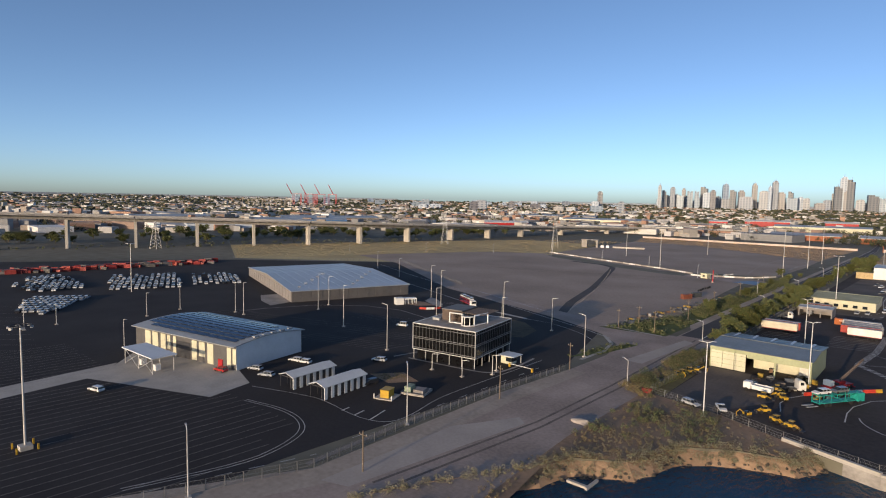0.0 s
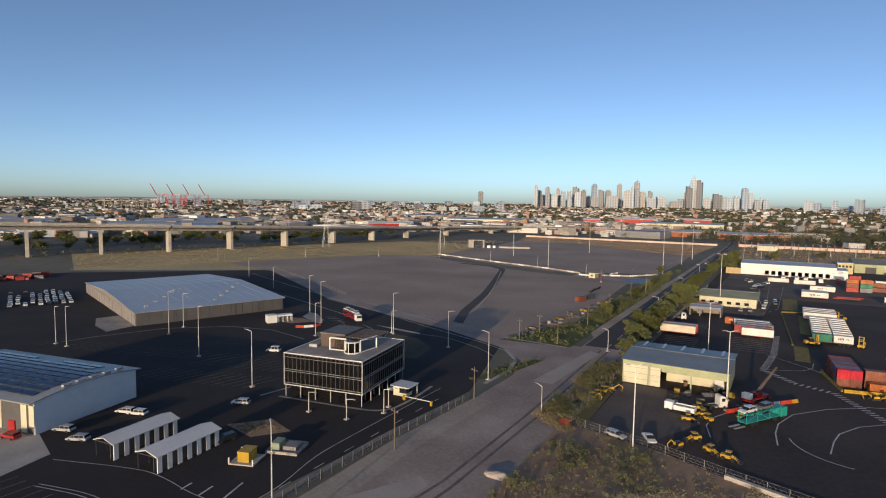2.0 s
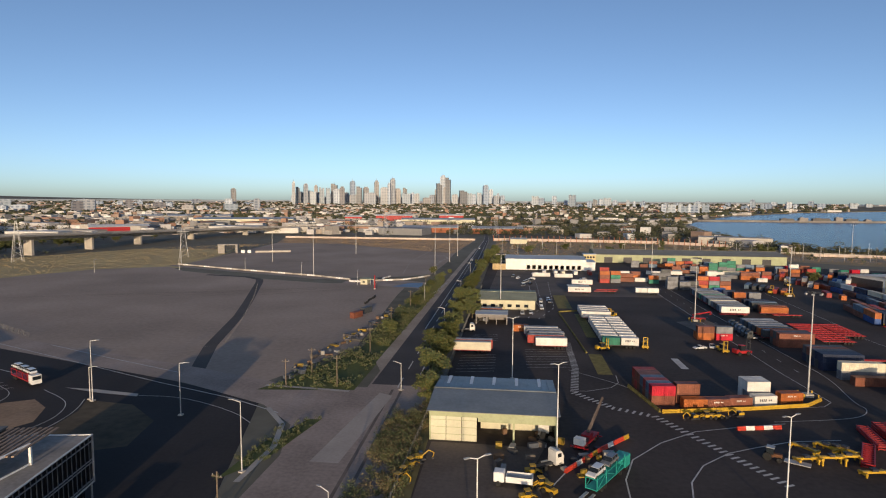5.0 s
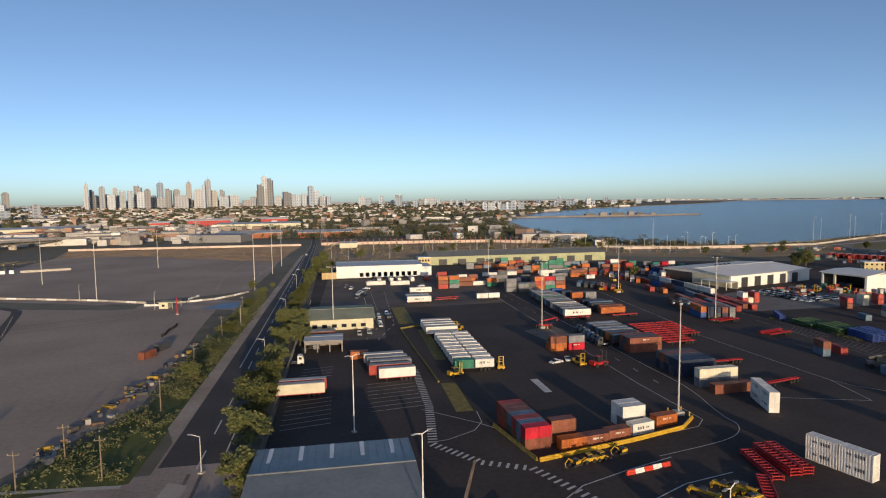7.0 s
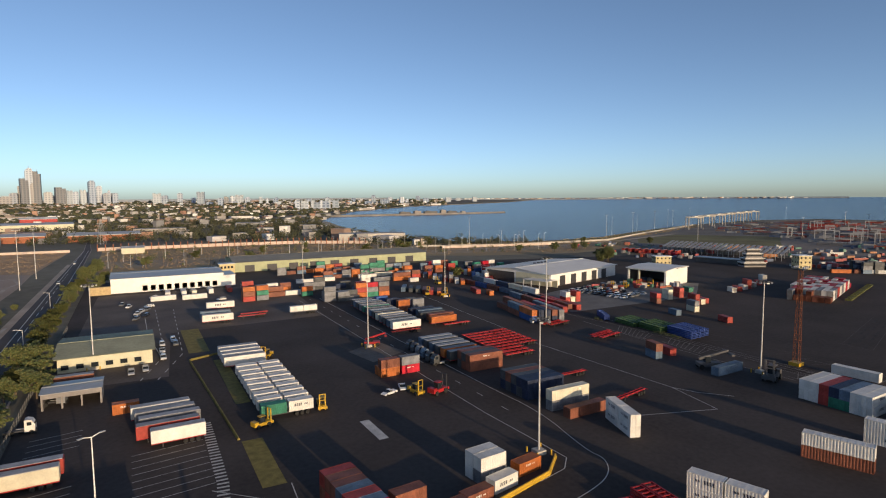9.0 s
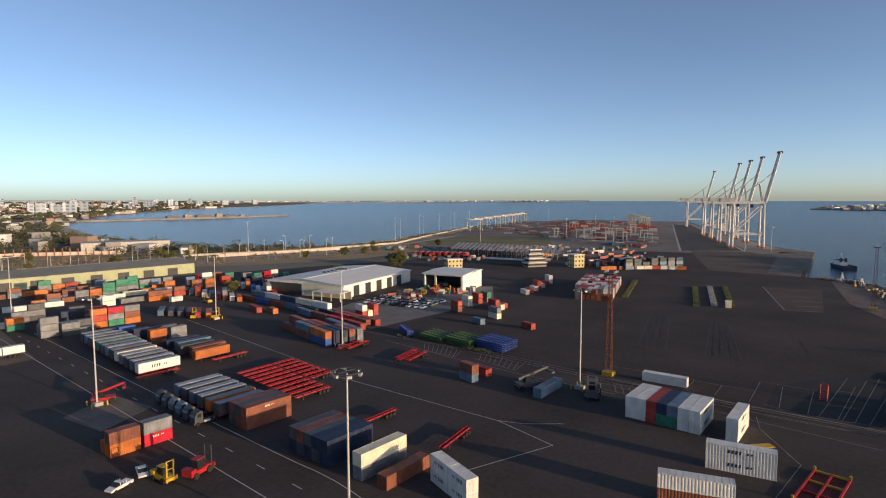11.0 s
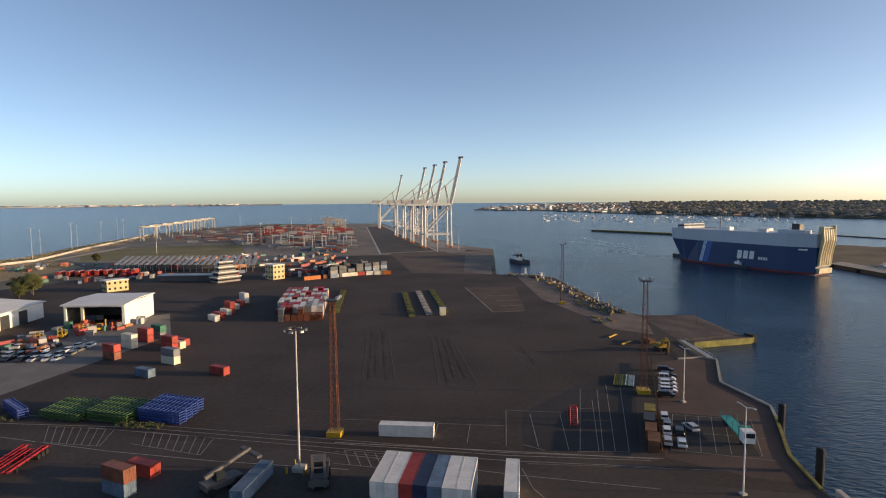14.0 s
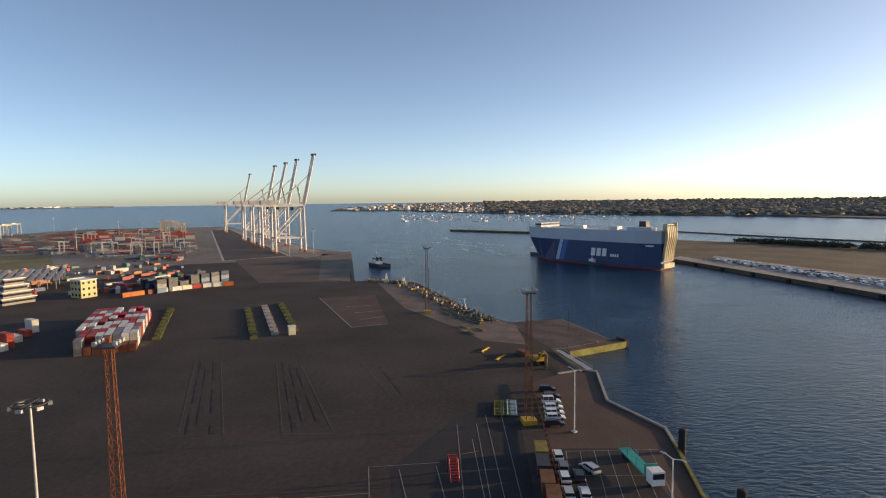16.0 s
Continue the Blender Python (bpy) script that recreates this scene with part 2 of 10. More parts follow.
# paler and greyer than the near trees: distance haze mixed into the colour
HAZEDTREE = island_mat("hazed_shore_tree", [(0.13, 0.115, 0.085), (0.16, 0.14, 0.105), (0.115, 0.105, 0.08), (0.20, 0.175, 0.135)], 0.9)
FARCONT = island_mat("far_container", [(0.30, 0.06, 0.035), (0.07, 0.10, 0.17), (0.33, 0.13, 0.05), (0.45, 0.43, 0.40), (0.16, 0.16, 0.17), (0.30, 0.05, 0.05), (0.06, 0.16, 0.12)], 0.6)
FARRED = island_mat("far_red_container", [(0.28, 0.03, 0.03), (0.24, 0.045, 0.03), (0.34, 0.33, 0.31), (0.30, 0.05, 0.03), (0.15, 0.15, 0.16), (0.36, 0.35, 0.34), (0.12, 0.10, 0.09)], 0.6)
FARGREY = island_mat("far_grey_container", [(0.20, 0.20, 0.20), (0.12, 0.12, 0.125), (0.34, 0.33, 0.31), (0.22, 0.05, 0.035), (0.08, 0.08, 0.085), (0.16, 0.12, 0.10), (0.07, 0.09, 0.14)], 0.6)
FARCAR = island_mat("far_car_paint", [(0.60, 0.60, 0.60), (0.45, 0.46, 0.47), (0.10, 0.10, 0.11), (0.62, 0.62, 0.62), (0.30, 0.31, 0.32)], 0.3)
CONT = {
    "white": (0.64, 0.62, 0.58), "cream": (0.62, 0.57, 0.44), "orange": (0.40, 0.115, 0.03), "brown": (0.19, 0.066, 0.04),
    "red": (0.33, 0.045, 0.035), "crimson": (0.42, 0.012, 0.03), "blue": (0.03, 0.085, 0.26), "navy": (0.018, 0.028, 0.06),
    "grey": (0.17, 0.175, 0.19), "dark": (0.065, 0.07, 0.075), "green": (0.025, 0.17, 0.11), "steel": (0.10, 0.15, 0.21), "olive": (0.10, 0.14, 0.035),
}


def cont_mat(c):
    return mat("container_paint_" + c, CONT[c], 0.55, 0.05, 0.45, 0.16 if c in ("white", "cream") else 0.36, 0, 7, rnd=0.08 if c in ("white", "cream") else 0.16)


# ---- mesh helpers ----
def box(bm, x0, x1, y0, y1, z0, z1):
    v = [bm.verts.new((x, y, z)) for z in (z0, z1) for x, y in ((x0, y0), (x1, y0), (x1, y1), (x0, y1))]
    for f in ((3, 2, 1, 0), (4, 5, 6, 7), (0, 1, 5, 4), (1, 2, 6, 5), (2, 3, 7, 6), (3, 0, 4, 7)):
        bm.faces.new([v[i] for i in f])


def rod(bm, p, q, r0, r1=None, n=6, cap=True):
    """A round bar from p to q, tapering from r0 to r1."""
    p, q = Vector(p), Vector(q)
    r1 = r0 if r1 is None else r1
    d = (q - p).normalized()
    u = d.orthogonal().normalized()
    w = d.cross(u)
    A, B = [], []
    for i in range(n):
        c, s = math.cos(2 * math.pi * i / n), math.sin(2 * math.pi * i / n)
        A.append(bm.verts.new(p + (u * c + w * s) * r0))
        B.append(bm.verts.new(q + (u * c + w * s) * r1))
    for i in range(n):
        bm.faces.new((A[i], A[(i + 1) % n], B[(i + 1) % n], B[i]))
    if cap:
        bm.faces.new(A[::-1])
        bm.faces.new(B)


def prism(bm, pts, z0, z1):
    """An upright prism over a counter-clockwise outline."""
    lo = [bm.verts.new((x, y, z0)) for x, y in pts]
    hi = [bm.verts.new((x, y, z1)) for x, y in pts]
    k = len(pts)
    for i in range(k):
        bm.faces.new((lo[i], lo[(i + 1) % k], hi[(i + 1) % k], hi[i]))
    if k > 5:
        for tri in tessellate_polygon([[Vector((x, y, 0)) for x, y in pts]]):
            bm.faces.new([hi[i] for i in tri])
    else:
        bm.faces.new(hi)
        bm.faces.new(lo[::-1])


def extrude_x(bm, prof, x0, x1):
    """A profile of (y, z) points swept along x."""
    A = [bm.verts.new((x0, y, z)) for y, z in prof]
    B = [bm.verts.new((x1, y, z)) for y, z in prof]
    k = len(prof)
    for i in range(k):
        bm.faces.new((A[i], A[(i + 1) % k], B[(i + 1) % k], B[i]))
    bm.faces.new(A[::-1])
    bm.faces.new(B)


def extrude_y(bm, prof, y0, y1):
    """A profile of (x, z) points swept along y."""
    A = [bm.verts.new((x, y0, z)) for x, z in prof]
    B = [bm.verts.new((x, y1, z)) for x, z in prof]
    k = len(prof)
    for i in range(k):
        bm.faces.new((A[i], A[(i + 1) % k], B[(i + 1) % k], B[i]))
    bm.faces.new(A[::-1])
    bm.faces.new(B)


def mesh_of(bm, name, material, smooth=False):
    bmesh.ops.recalc_face_normals(bm, faces=bm.faces)
    me = bpy.data.meshes.new(name)
    bm.to_mesh(me)
    bm.free()
    me.materials.append(material)
    if smooth:
        for p in me.polygons:
            p.use_smooth = True
    return me


def part(name, bm, material, parent, label="", at=None, smooth=False):
    me = bm if isinstance(bm, bpy.types.Mesh) else mesh_of(bm, name, material, smooth)
    ob = new(name, me)
    ob.parent = parent
    if at is not None:
        ob.matrix_basis = at
    if label:
        ob["label"] = label
    return ob


def thing(name, label, category, m=None, group="", kind=""):
    ob = new(name)
    ob.empty_display_size = 0.5
    if m is not None:
        ob.matrix_basis = m
    return tagged(ob, label, category, group, kind)


def solo(name, bm, material, label, category, m=None, group="", kind="", smooth=False):
    ob = new(name, mesh_of(bm, name, material, smooth))
    if m is not None:
        ob.matrix_basis = m
    return tagged(ob, label, category, group, kind)


def boxes(*bs):
    bm = bmesh.new()
    for b in bs:
        box(bm, *b)
    return bm


def sheet(name, pts, z, material, label, category):
    """A flat sheet of ground over an outline."""
    tris = tessellate_polygon([[Vector((x, y, 0)) for x, y in pts]])
    fs = []
    for i, j, k in tris:
        (ax, ay), (bx, by), (cx, cy) = pts[i], pts[j], pts[k]
        fs.append((i, j, k) if (bx - ax) * (cy - ay) - (by - ay) * (cx - ax) > 0 else (i, k, j))
    me = bpy.data.meshes.new(name)
    me.from_pydata([(x, y, z) for x, y in pts], [], fs)
    me.update()
    me.materials.append(material)
    return tagged(new(name, me), label, category, kind="structure")


def strips(name, segs, width, z, material, label, category="road marking"):
    """Painted lines: one flat bar for each (x0, y0, x1, y1)."""
    bm = bmesh.new()
    for x0, y0, x1, y1 in segs:
        d = Vector((x1 - x0, y1 - y0, 0))
        nrm = Vector((-d.y, d.x, 0)).normalized() * width / 2
        a, b = Vector((x0, y0, z)), Vector((x1, y1, z))
        bm.faces.new([bm.verts.new(p) for p in (a - nrm, b - nrm, b + nrm, a + nrm)])
    me = bpy.data.meshes.new(name)
    bm.to_mesh(me)
    bm.free()
    me.materials.append(material)
    return tagged(new(name, me), label, category, kind="structure")


def path_segs(pts, closed=False):
    ps = list(pts) + ([pts[0]] if closed else [])
    return [(*ps[i], *ps[i + 1]) for i in range(len(ps) - 1)]


def arc(cx, cy, r, a0, a1, n=14):
    return [(cx + r * math.cos(radians(a0 + (a1 - a0) * i / n)), cy + r * math.sin(radians(a0 + (a1 - a0) * i / n))) for i in range(n + 1)]


def rounded(pts, times=2):
    """The same path with its corners cut off, smoother at each pass."""
    for _ in range(times):
        out = [pts[0]]
        for (xa, ya), (xb, yb) in zip(pts[:-1], pts[1:]):
            out += [(xa * 0.75 + xb * 0.25, ya * 0.75 + yb * 0.25), (xa * 0.25 + xb * 0.75, ya * 0.25 + yb * 0.75)]
        pts = out + [pts[-1]]
    return pts


def dashes(x0, y0, x1, y1, on, off):
    L = math.hypot(x1 - x0, y1 - y0)
    ux, uy = (x1 - x0) / L, (y1 - y0) / L
    s, out = 0.0, []
    while s < L:
        e = min(L, s + on)
        out.append((x0 + ux * s, y0 + uy * s, x0 + ux * e, y0 + uy * e))
        s += on + off
    return out


def soup(name, verts, faces, material, label, category):
    me = bpy.data.meshes.new(name)
    me.from_pydata(verts, [], faces)
    me.update()
    me.materials.append(material)
    return tagged(new(name, me), label, category, kind="stuff")


rng = random.Random(7)


def inside(x, y, poly):
    c = False
    j = len(poly) - 1
    for i in range(len(poly)):
        xi, yi = poly[i]
        xj, yj = poly[j]
        if (yi > y) != (yj > y) and x < (xj - xi) * (y - yi) / (yj - yi) + xi:
            c = not c
        j = i
    return c


def polar(az, d, cx=0.0, cy=150.0):
    return cx + d * math.sin(radians(az)), cy + d * math.cos(radians(az))

def far_rise(x, y):
    """How far land and sea stand above the flat towards the horizon, so that the sea meets the sky where it does from this height."""
    r = max(0.0, math.hypot(x, y - 150) - 2300.0) / 2600.0
    return 30.0 * r * r


# ---- ground, water and shores ----
COAST = [(-4900, -1500), (-600, -260), (-150, -60), (-70, 60), (-54, 92), (-52, 100), (-42, 107), (-37.5, 121), (-28, 128), (-19, 131), (-15, 138), (-3.6, 135.2),
         (147, 149.5), (161.4, 149.6), (183.3, 144.8), (191, 143.4), (209.5, 150.3), (234, 145.5), (261, 152), (262.5, 147.5), (273, 128.2), (311, 137), (306, 160), (326, 172), (388, 187), (432, 200), (441, 239),
         (655, 265), (700, 308), (1130, 512), (1330, 600), (1290, 860), (1128, 905), (860, 850), (615, 757), (500, 700), (400, 694), (319, 740), (271, 892), (260, 985), (270, 1110), (292, 1219),
         (325, 1373), (470, 1750), (760, 2350), (1300, 3000), (2300, 3500), (2900, 3950), (2300, 4900), (-4900, 4900)]
bm = bmesh.new()
prism(bm, COAST, -6, 0)
solo("ground", bm, SUBURB, "brown and grey urban ground of grass, dirt and yards reaching the horizon", "ground", kind="structure")
bm = bmesh.new()
rings = [[bm.verts.new((*polar(7.5 * i, r), 0)) for i in range(48)] for r in (60, 600, 1400, 2200, 2700, 3100, 3500, 3900, 4300, 4650, 5000)]
bm.faces.new(rings[0][::-1])
for ra, rb in zip(rings[:-1], rings[1:]):
    for i in range(48):
        bm.faces.new((ra[i], ra[(i + 1) % 48], rb[(i + 1) % 48], rb[i]))
bmesh.ops.recalc_face_normals(bm, faces=bm.faces)
solo("water", bm, WATER, "dark blue rippled harbour water open to the bay", "water", pose(0, 0, -2.5), kind="structure")

# far shore to the south-west
FAR = [polar(81, 3100), polar(84, 3000), polar(88, 2900), polar(95, 2300), polar(105, 2000), polar(120, 1780), polar(135, 1500), polar(150, 1500), polar(150, 4950), polar(120, 4950), polar(100, 4950), polar(88, 4500), polar(82, 3600)]
bm = bmesh.new()
prism(bm, FAR[::-1], -6, 0.5)
solo("far_shore", bm, SUBURB, "low far shore of suburbs across the channel", "shore", kind="structure")
# far land that closes the bay, its base colour hazed to blue-grey
bm = bmesh.new()
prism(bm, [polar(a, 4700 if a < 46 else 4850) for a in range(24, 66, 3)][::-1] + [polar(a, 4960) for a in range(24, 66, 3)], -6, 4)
solo("far_coast", bm, mat("hazed_coast", (0.25, 0.28, 0.31), 0.95, 0, 0.004, 0.2), "thin line of the far bay coast, painted haze-grey", "coast", kind="structure")
# hills behind the suburbs, also with distance haze put into the colour
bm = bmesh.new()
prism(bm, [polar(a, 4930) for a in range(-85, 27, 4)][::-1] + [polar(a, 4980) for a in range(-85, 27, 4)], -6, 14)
solo("far_hills", bm, mat("hazed_hills", (0.22, 0.25, 0.29), 0.95, 0, 0.004, 0.2), "low far hills behind the suburbs, painted haze-blue", "hills", kind="structure")
# jetties and breakwaters in the bay
bm = bmesh.new()
prism(bm, [(935, -28), (1072, 128), (1066, 137), (925, -18)], -6, 0.3)
solo("breakwater", bm, DRYGRASS, "long low breakwater topped with dry grass", "breakwater", kind="structure")
bm = bmesh.new()
for k in range(60):
    s = k / 59
    x, y = 928 + 144 * s, -22 + 157 * s
    box(bm, x - 3 + rng.uniform(-1, 1), x + 3, y - 6, y + 6, -4, -1.0 + rng.uniform(0, 0.8))
solo("rock_armour", bm, ROCK, "grey rock armour along the breakwater", "rocks", kind="stuff")
bm = bmesh.new()
prism(bm, [(470, 1745), (900, 1740), (1080, 1765), (1082, 1776), (880, 1765), (475, 1775)], -6, 2.0)
solo("bay_pier", bm, mat("weathered_pier_stone", (0.20, 0.185, 0.17), 0.9, 0, 0.02, 0.4), "grey long pier and spit reaching into the bay", "pier", kind="structure")
for x, L, h in ((690, 34, 5), (738, 22, 7.5), (772, 44, 6), (830, 18, 9), (856, 30, 5), (905, 14, 4)):
    bm = bmesh.new()
    prism(bm, [(x, 1752), (x + L, 1752), (x + L, 1763), (x, 1763)], 2, 2 + h)
    box(bm, x + L * 0.2, x + L * 0.5, 1755, 1760, 2 + h, 3.6 + h)
    solo("pier_shed", bm, WALL_GREY if L > 25 else WALL_MID, "low grey shed on the long bay pier", "shed")
bm = bmesh.new()
prism(bm, [polar(100, 1250), polar(118, 900), polar(131, 800), polar(131, 806), polar(118, 907), polar(100, 1257)][::-1], -4, -1.2)
solo("training_wall", bm, ROCK, "thin dark rock wall lying across the shallow water", "rock wall", kind="structure")

# opposite pier with its car yard
OPP = [(150, -72), (351, -43), (545, -14), (640, -24), (752, -108), (640, -215), (560, -330), (100, -480), (60, -90)]
bm = bmesh.new()
prism(bm, OPP[::-1], -6, 0.2)
solo("opposite_pier", bm, PIERLAND, "opposite pier land of dark scrub and dirt", "pier land", kind="structure")
sheet("opposite_apron", [(150, -68), (351, -42.5), (545, -14.5), (560, -30), (351, -62), (150, -90)], 0.24, CONCRETE_OLD, "grey concrete wharf apron of the opposite pier", "apron")
sheet("opposite_yard", [(150, -90), (351, -62), (520, -36), (560, -60), (400, -92), (150, -150)], 0.24, ASPHALT_ROAD, "grey parking yard on the opposite pier", "yard")
fd = thing("wharf_fenders", "row of dark rubber fenders along the opposite wharf", "fender")
for k in range(12):
    s = k / 11
    x, y = 200 + 340 * s, -65.3 + 50.8 * s
    part("fender", boxes((-1.2, 1.2, -0.6, 0.9, -3.2, -0.4)), RUBBER, fd, at=pose(x, y + 0.2, 0, 0, 0, 8.5))

# ground covers of the near side, each a few millimetres over the one beneath
sheet("car_terminal_yard", [(-560, 20), (-330, -60), (-140, -40), (-92, 30), (-92, 60), (-86, 160), (-100, 210), (-225, 262), (-330, 325), (-430, 230)], 0.02, ASPHALT_NEW, "dark fresh asphalt of the car terminal yard", "yard")
sheet("gravel_lot", [(-398, 335), (-383, 373), (-360, 429), (-342, 463), (-300, 489), (-275, 466), (-200, 434), (-152, 421), (-100, 430), (-98, 380), (-90, 268), (-106, 224), (-126, 226), (-214, 250), (-330, 318)], 0.03, GRAVEL, "wide empty lot of compacted grey gravel", "lot")
sheet("gravel_lot_far", [(-297, 503), (-165, 438), (-106, 462), (-92, 474), (-90, 560), (-92, 636), (-186, 702), (-239, 738), (-318, 740)], 0.03, GRAVEL, "empty grey gravel lot beyond a low barrier", "lot")
sheet("brown_lot_far", [(-318, 740), (-239, 738), (-186, 702), (-92, 636), (-84, 829), (-180, 834), (-345, 832)], 0.03, GRAVEL2, "brown dirt part of the far lot", "lot")
sheet("verge_west", [(-560, 300), (-440, 240), (-340, 318), (-310, 440), (-285, 490), (-318, 640), (-420, 640), (-520, 420)], 0.015, mat("straw_grass", (0.50, 0.385, 0.20), 0.95, 0, 0.02, 0.3, 0.2, 18, tint=(0.40, 0.32, 0.16)), "dry straw-yellow grass verge below the viaduct", "grass")
LOT_TRACK = [(-246, 448), (-214, 442), (-200, 431), (-195, 420), (-171, 354), (-157.6, 316), (-142, 262), (-129, 229)]
strips("lot_road", path_segs(LOT_TRACK), 4.6, 0.045, ASPHALT_DARK, "dark track across the gravel lot", "track")
sheet("barrier_road", [(-304, 494), (-234, 466), (-172, 443), (-138, 436), (-100, 428), (-100, 434), (-136, 442), (-170, 449), (-232, 472), (-302, 500)], 0.045, ASPHALT_ROAD, "narrow sealed road beside the barrier", "road")
sheet("main_road", [(-100, -10), (-52, 40), (-50, 74), (-57, 110), (-57, 160), (-57, 220), (-59, 400), (-66, 840), (-76, 1000), (-79, 1000), (-73, 840), (-75, 400), (-75, 225), (-100, 225), (-130, 236), (-215, 262), (-330, 330), (-334, 322), (-216, 250), (-128, 222), (-98, 208), (-86, 196), (-82, 180), (-83, 120), (-84, 60), (-110, 10)], 0.05, ASPHALT_ROAD, "worn grey asphalt main road along the yards", "road")
sheet("lot_junction", [(-142, 424), (-112, 414), (-92, 408.5), (-79.5, 389), (-74.8, 386), (-74.8, 440), (-78, 424), (-88, 434), (-104, 441), (-124, 432), (-142, 436)], 0.05, ASPHALT_ROAD, "dark sealed side road joining the main road", "road")
sheet("blue_surface", [(-107.7, 413.5), (-88.3, 411.4), (-91.5, 431.7), (-100, 429)], 0.056, mat("blue_grey_ground", (0.10, 0.17, 0.27), 0.5, 0, 0.1, 0.25), "smooth blue-grey patch of ground beside the gatehouse", "patch")
strips("lot_edge_track", path_segs([(-91.6, 466), (-97.3, 482.5), (-96, 524.3), (-96.6, 568.2), (-93, 590), (-99.8, 616), (-114, 613)]), 2.2, 0.045, DUST, "pale gravel track along the far lot", "track")
sheet("junction_path", [(-80.4, 388), (-78.6, 388), (-76.9, 412), (-75.6, 436), (-76.8, 436), (-79, 414)], 0.066, CONCRETE, "pale concrete path beside the junction", "path")
sheet("road_shoulder", [(-112, 8), (-84.5, 62), (-85, 122), (-82.5, 156), (-77, 156), (-78.5, 122), (-77, 62), (-96, 14)], 0.06, DUST, "dusty pale shoulder along the road", "shoulder")
sheet("road_patch", [(-79.5, 60), (-74, 62), (-67.8, 109), (-71, 111.5), (-79, 96)], 0.065, PALEPATCH, "pale concrete patch in the road surface", "patch")
sheet("road_patch_north", [(-75, 178), (-69, 178), (-66.5, 219), (-70.5, 221)], 0.065, PALEPATCH, "pale concrete patch near the junction", "patch")
sheet("verge_east", [(-96, 14), (-52, 40), (-50, 74), (-53, 92), (-51, 101), (-41, 108), (-36.5, 122), (-27, 129), (-18, 132), (-14.5, 139), (-22, 141.5), (-36, 147.5), (-57, 152), (-57, 110), (-54, 74)], 0.055, DIRT, "bare brown bank between road and water", "bank")
sheet("bank_north", [(-57, 152), (-52, 152), (-53, 204), (-55, 226), (-57, 226)], 0.055, DRYGRASS, "narrow dry grass strip beside the yard fence", "grass")
sheet("road_verge_west", [(-105, 219), (-78, 222), (-77, 400), (-79, 436), (-88, 436), (-88, 268), (-100, 228)], 0.055, GREENGRASS, "green and straw-coloured verge beside the road", "grass")
sheet("port_yard", [(-52, 140), (-18, 140.6), (-3.6, 135.6), (147, 149.8), (161.4, 150.0), (183.3, 145.2), (191, 143.8), (209.5, 150.7), (262, 153), (306, 160.5), (326, 172), (432, 200.5), (441, 239), (600, 268), (560, 400), (470, 410), (430, 500), (200, 560), (20, 600), (-54, 560), (-54, 226)], 0.02, ASPHALT_PORT, "wide worn asphalt of the container yard", "yard")
sheet("quay_apron", [(598, 300), (662, 272), (700, 312), (1128, 514), (1320, 604), (1300, 700), (1080, 590)], 0.03, mat("quay_concrete", (0.20, 0.175, 0.155), 0.9, 0, 0.03, 0.25), "grey concrete apron under the quay cranes", "apron")
sheet("quay_asphalt", [(587, 370), (626, 321), (1200, 557), (1165, 580)], 0.06, ASPHALT_DARK, "dark asphalt lane behind the quay cranes", "quay")
sheet("terminal_yard", [(441, 245), (598, 262), (598, 300), (1080, 590), (1250, 680), (1200, 860), (860, 835), (620, 745), (520, 690), (440, 560), (480, 420)], 0.012, mat("terminal_asphalt", (0.195, 0.165, 0.138), 0.9, 0, 0.02, 0.3), "grey-brown sealed yard of the far container terminal", "yard")
sheet("terminal_grass", [(476, 612), (520, 540), (570, 505), (625, 541), (698, 584), (624, 684), (520, 655)], 0.025, DRYGRASS, "straw-coloured grass field in the far terminal", "grass")
sheet("bay_verge", [(270, 890), (318, 735), (400, 690), (500, 697), (615, 752), (860, 845), (850, 815), (610, 700), (430, 620), (260, 600), (200, 700), (215, 900)], 0.01, DRYGRASS, "dry grass and sand along the bay", "grass")
RAILLAND = mat("pale_brown_rail_land", (0.36, 0.26, 0.17), 0.95, 0, 0.02, 0.35, 0.3, 20, tint=(0.25, 0.20, 0.11))
sheet("rail_land", [(-54, 560), (30, 560), (36, 622), (192, 622), (250, 585), (340, 560), (440, 575), (487, 659), (430, 690), (305, 715), (255, 760), (216, 790), (143, 838), (0, 872), (-56, 880)], 0.014, RAILLAND, "pale brown rail land with dry grass behind the sheds", "land")
strips("rail_track", [((-50, 655 + 9 * k, 100, 645 + 9 * k), (100, 645 + 9 * k, 250, 618 + 7 * k), (250, 618 + 7 * k, 420, 606 + 6 * k))[i] for k in range(6) for i in range(3)], 2.6, 0.03, CONCRETE_OLD, "ballasted rail tracks behind the sheds", "rail track")
strips("access_road", [(255, 652, 376, 630), (376, 630, 487, 650), (487, 650, 634, 697)], 6, 0.032, mat("sand_road", (0.46, 0.37, 0.27), 0.9, 0, 0.05, 0.2), "pale sandy service road along the bay", "road")
sheet("beach", [(260, 980), (285, 970), (300, 1110), (320, 1219), (350, 1373), (325, 1373), (292, 1219), (270, 1110)], 0.02, mat("beach_sand", (0.42, 0.35, 0.25), 0.95, 0, 0.05, 0.15), "narrow pale beach curving along the bay", "beach")
sheet("apron", [(-184, 62), (-175, 50), (-135.8, 67), (-139, 80), (-152, 84), (-160, 84), (-205, 80)], 0.035, CONCRETE, "pale concrete apron before the shed", "apron")
sheet("concrete_path", [(-166, 0), (-174, 52), (-184.5, 62), (-177, 0)], 0.03, CONCRETE, "pale concrete path across the parking yard", "path")
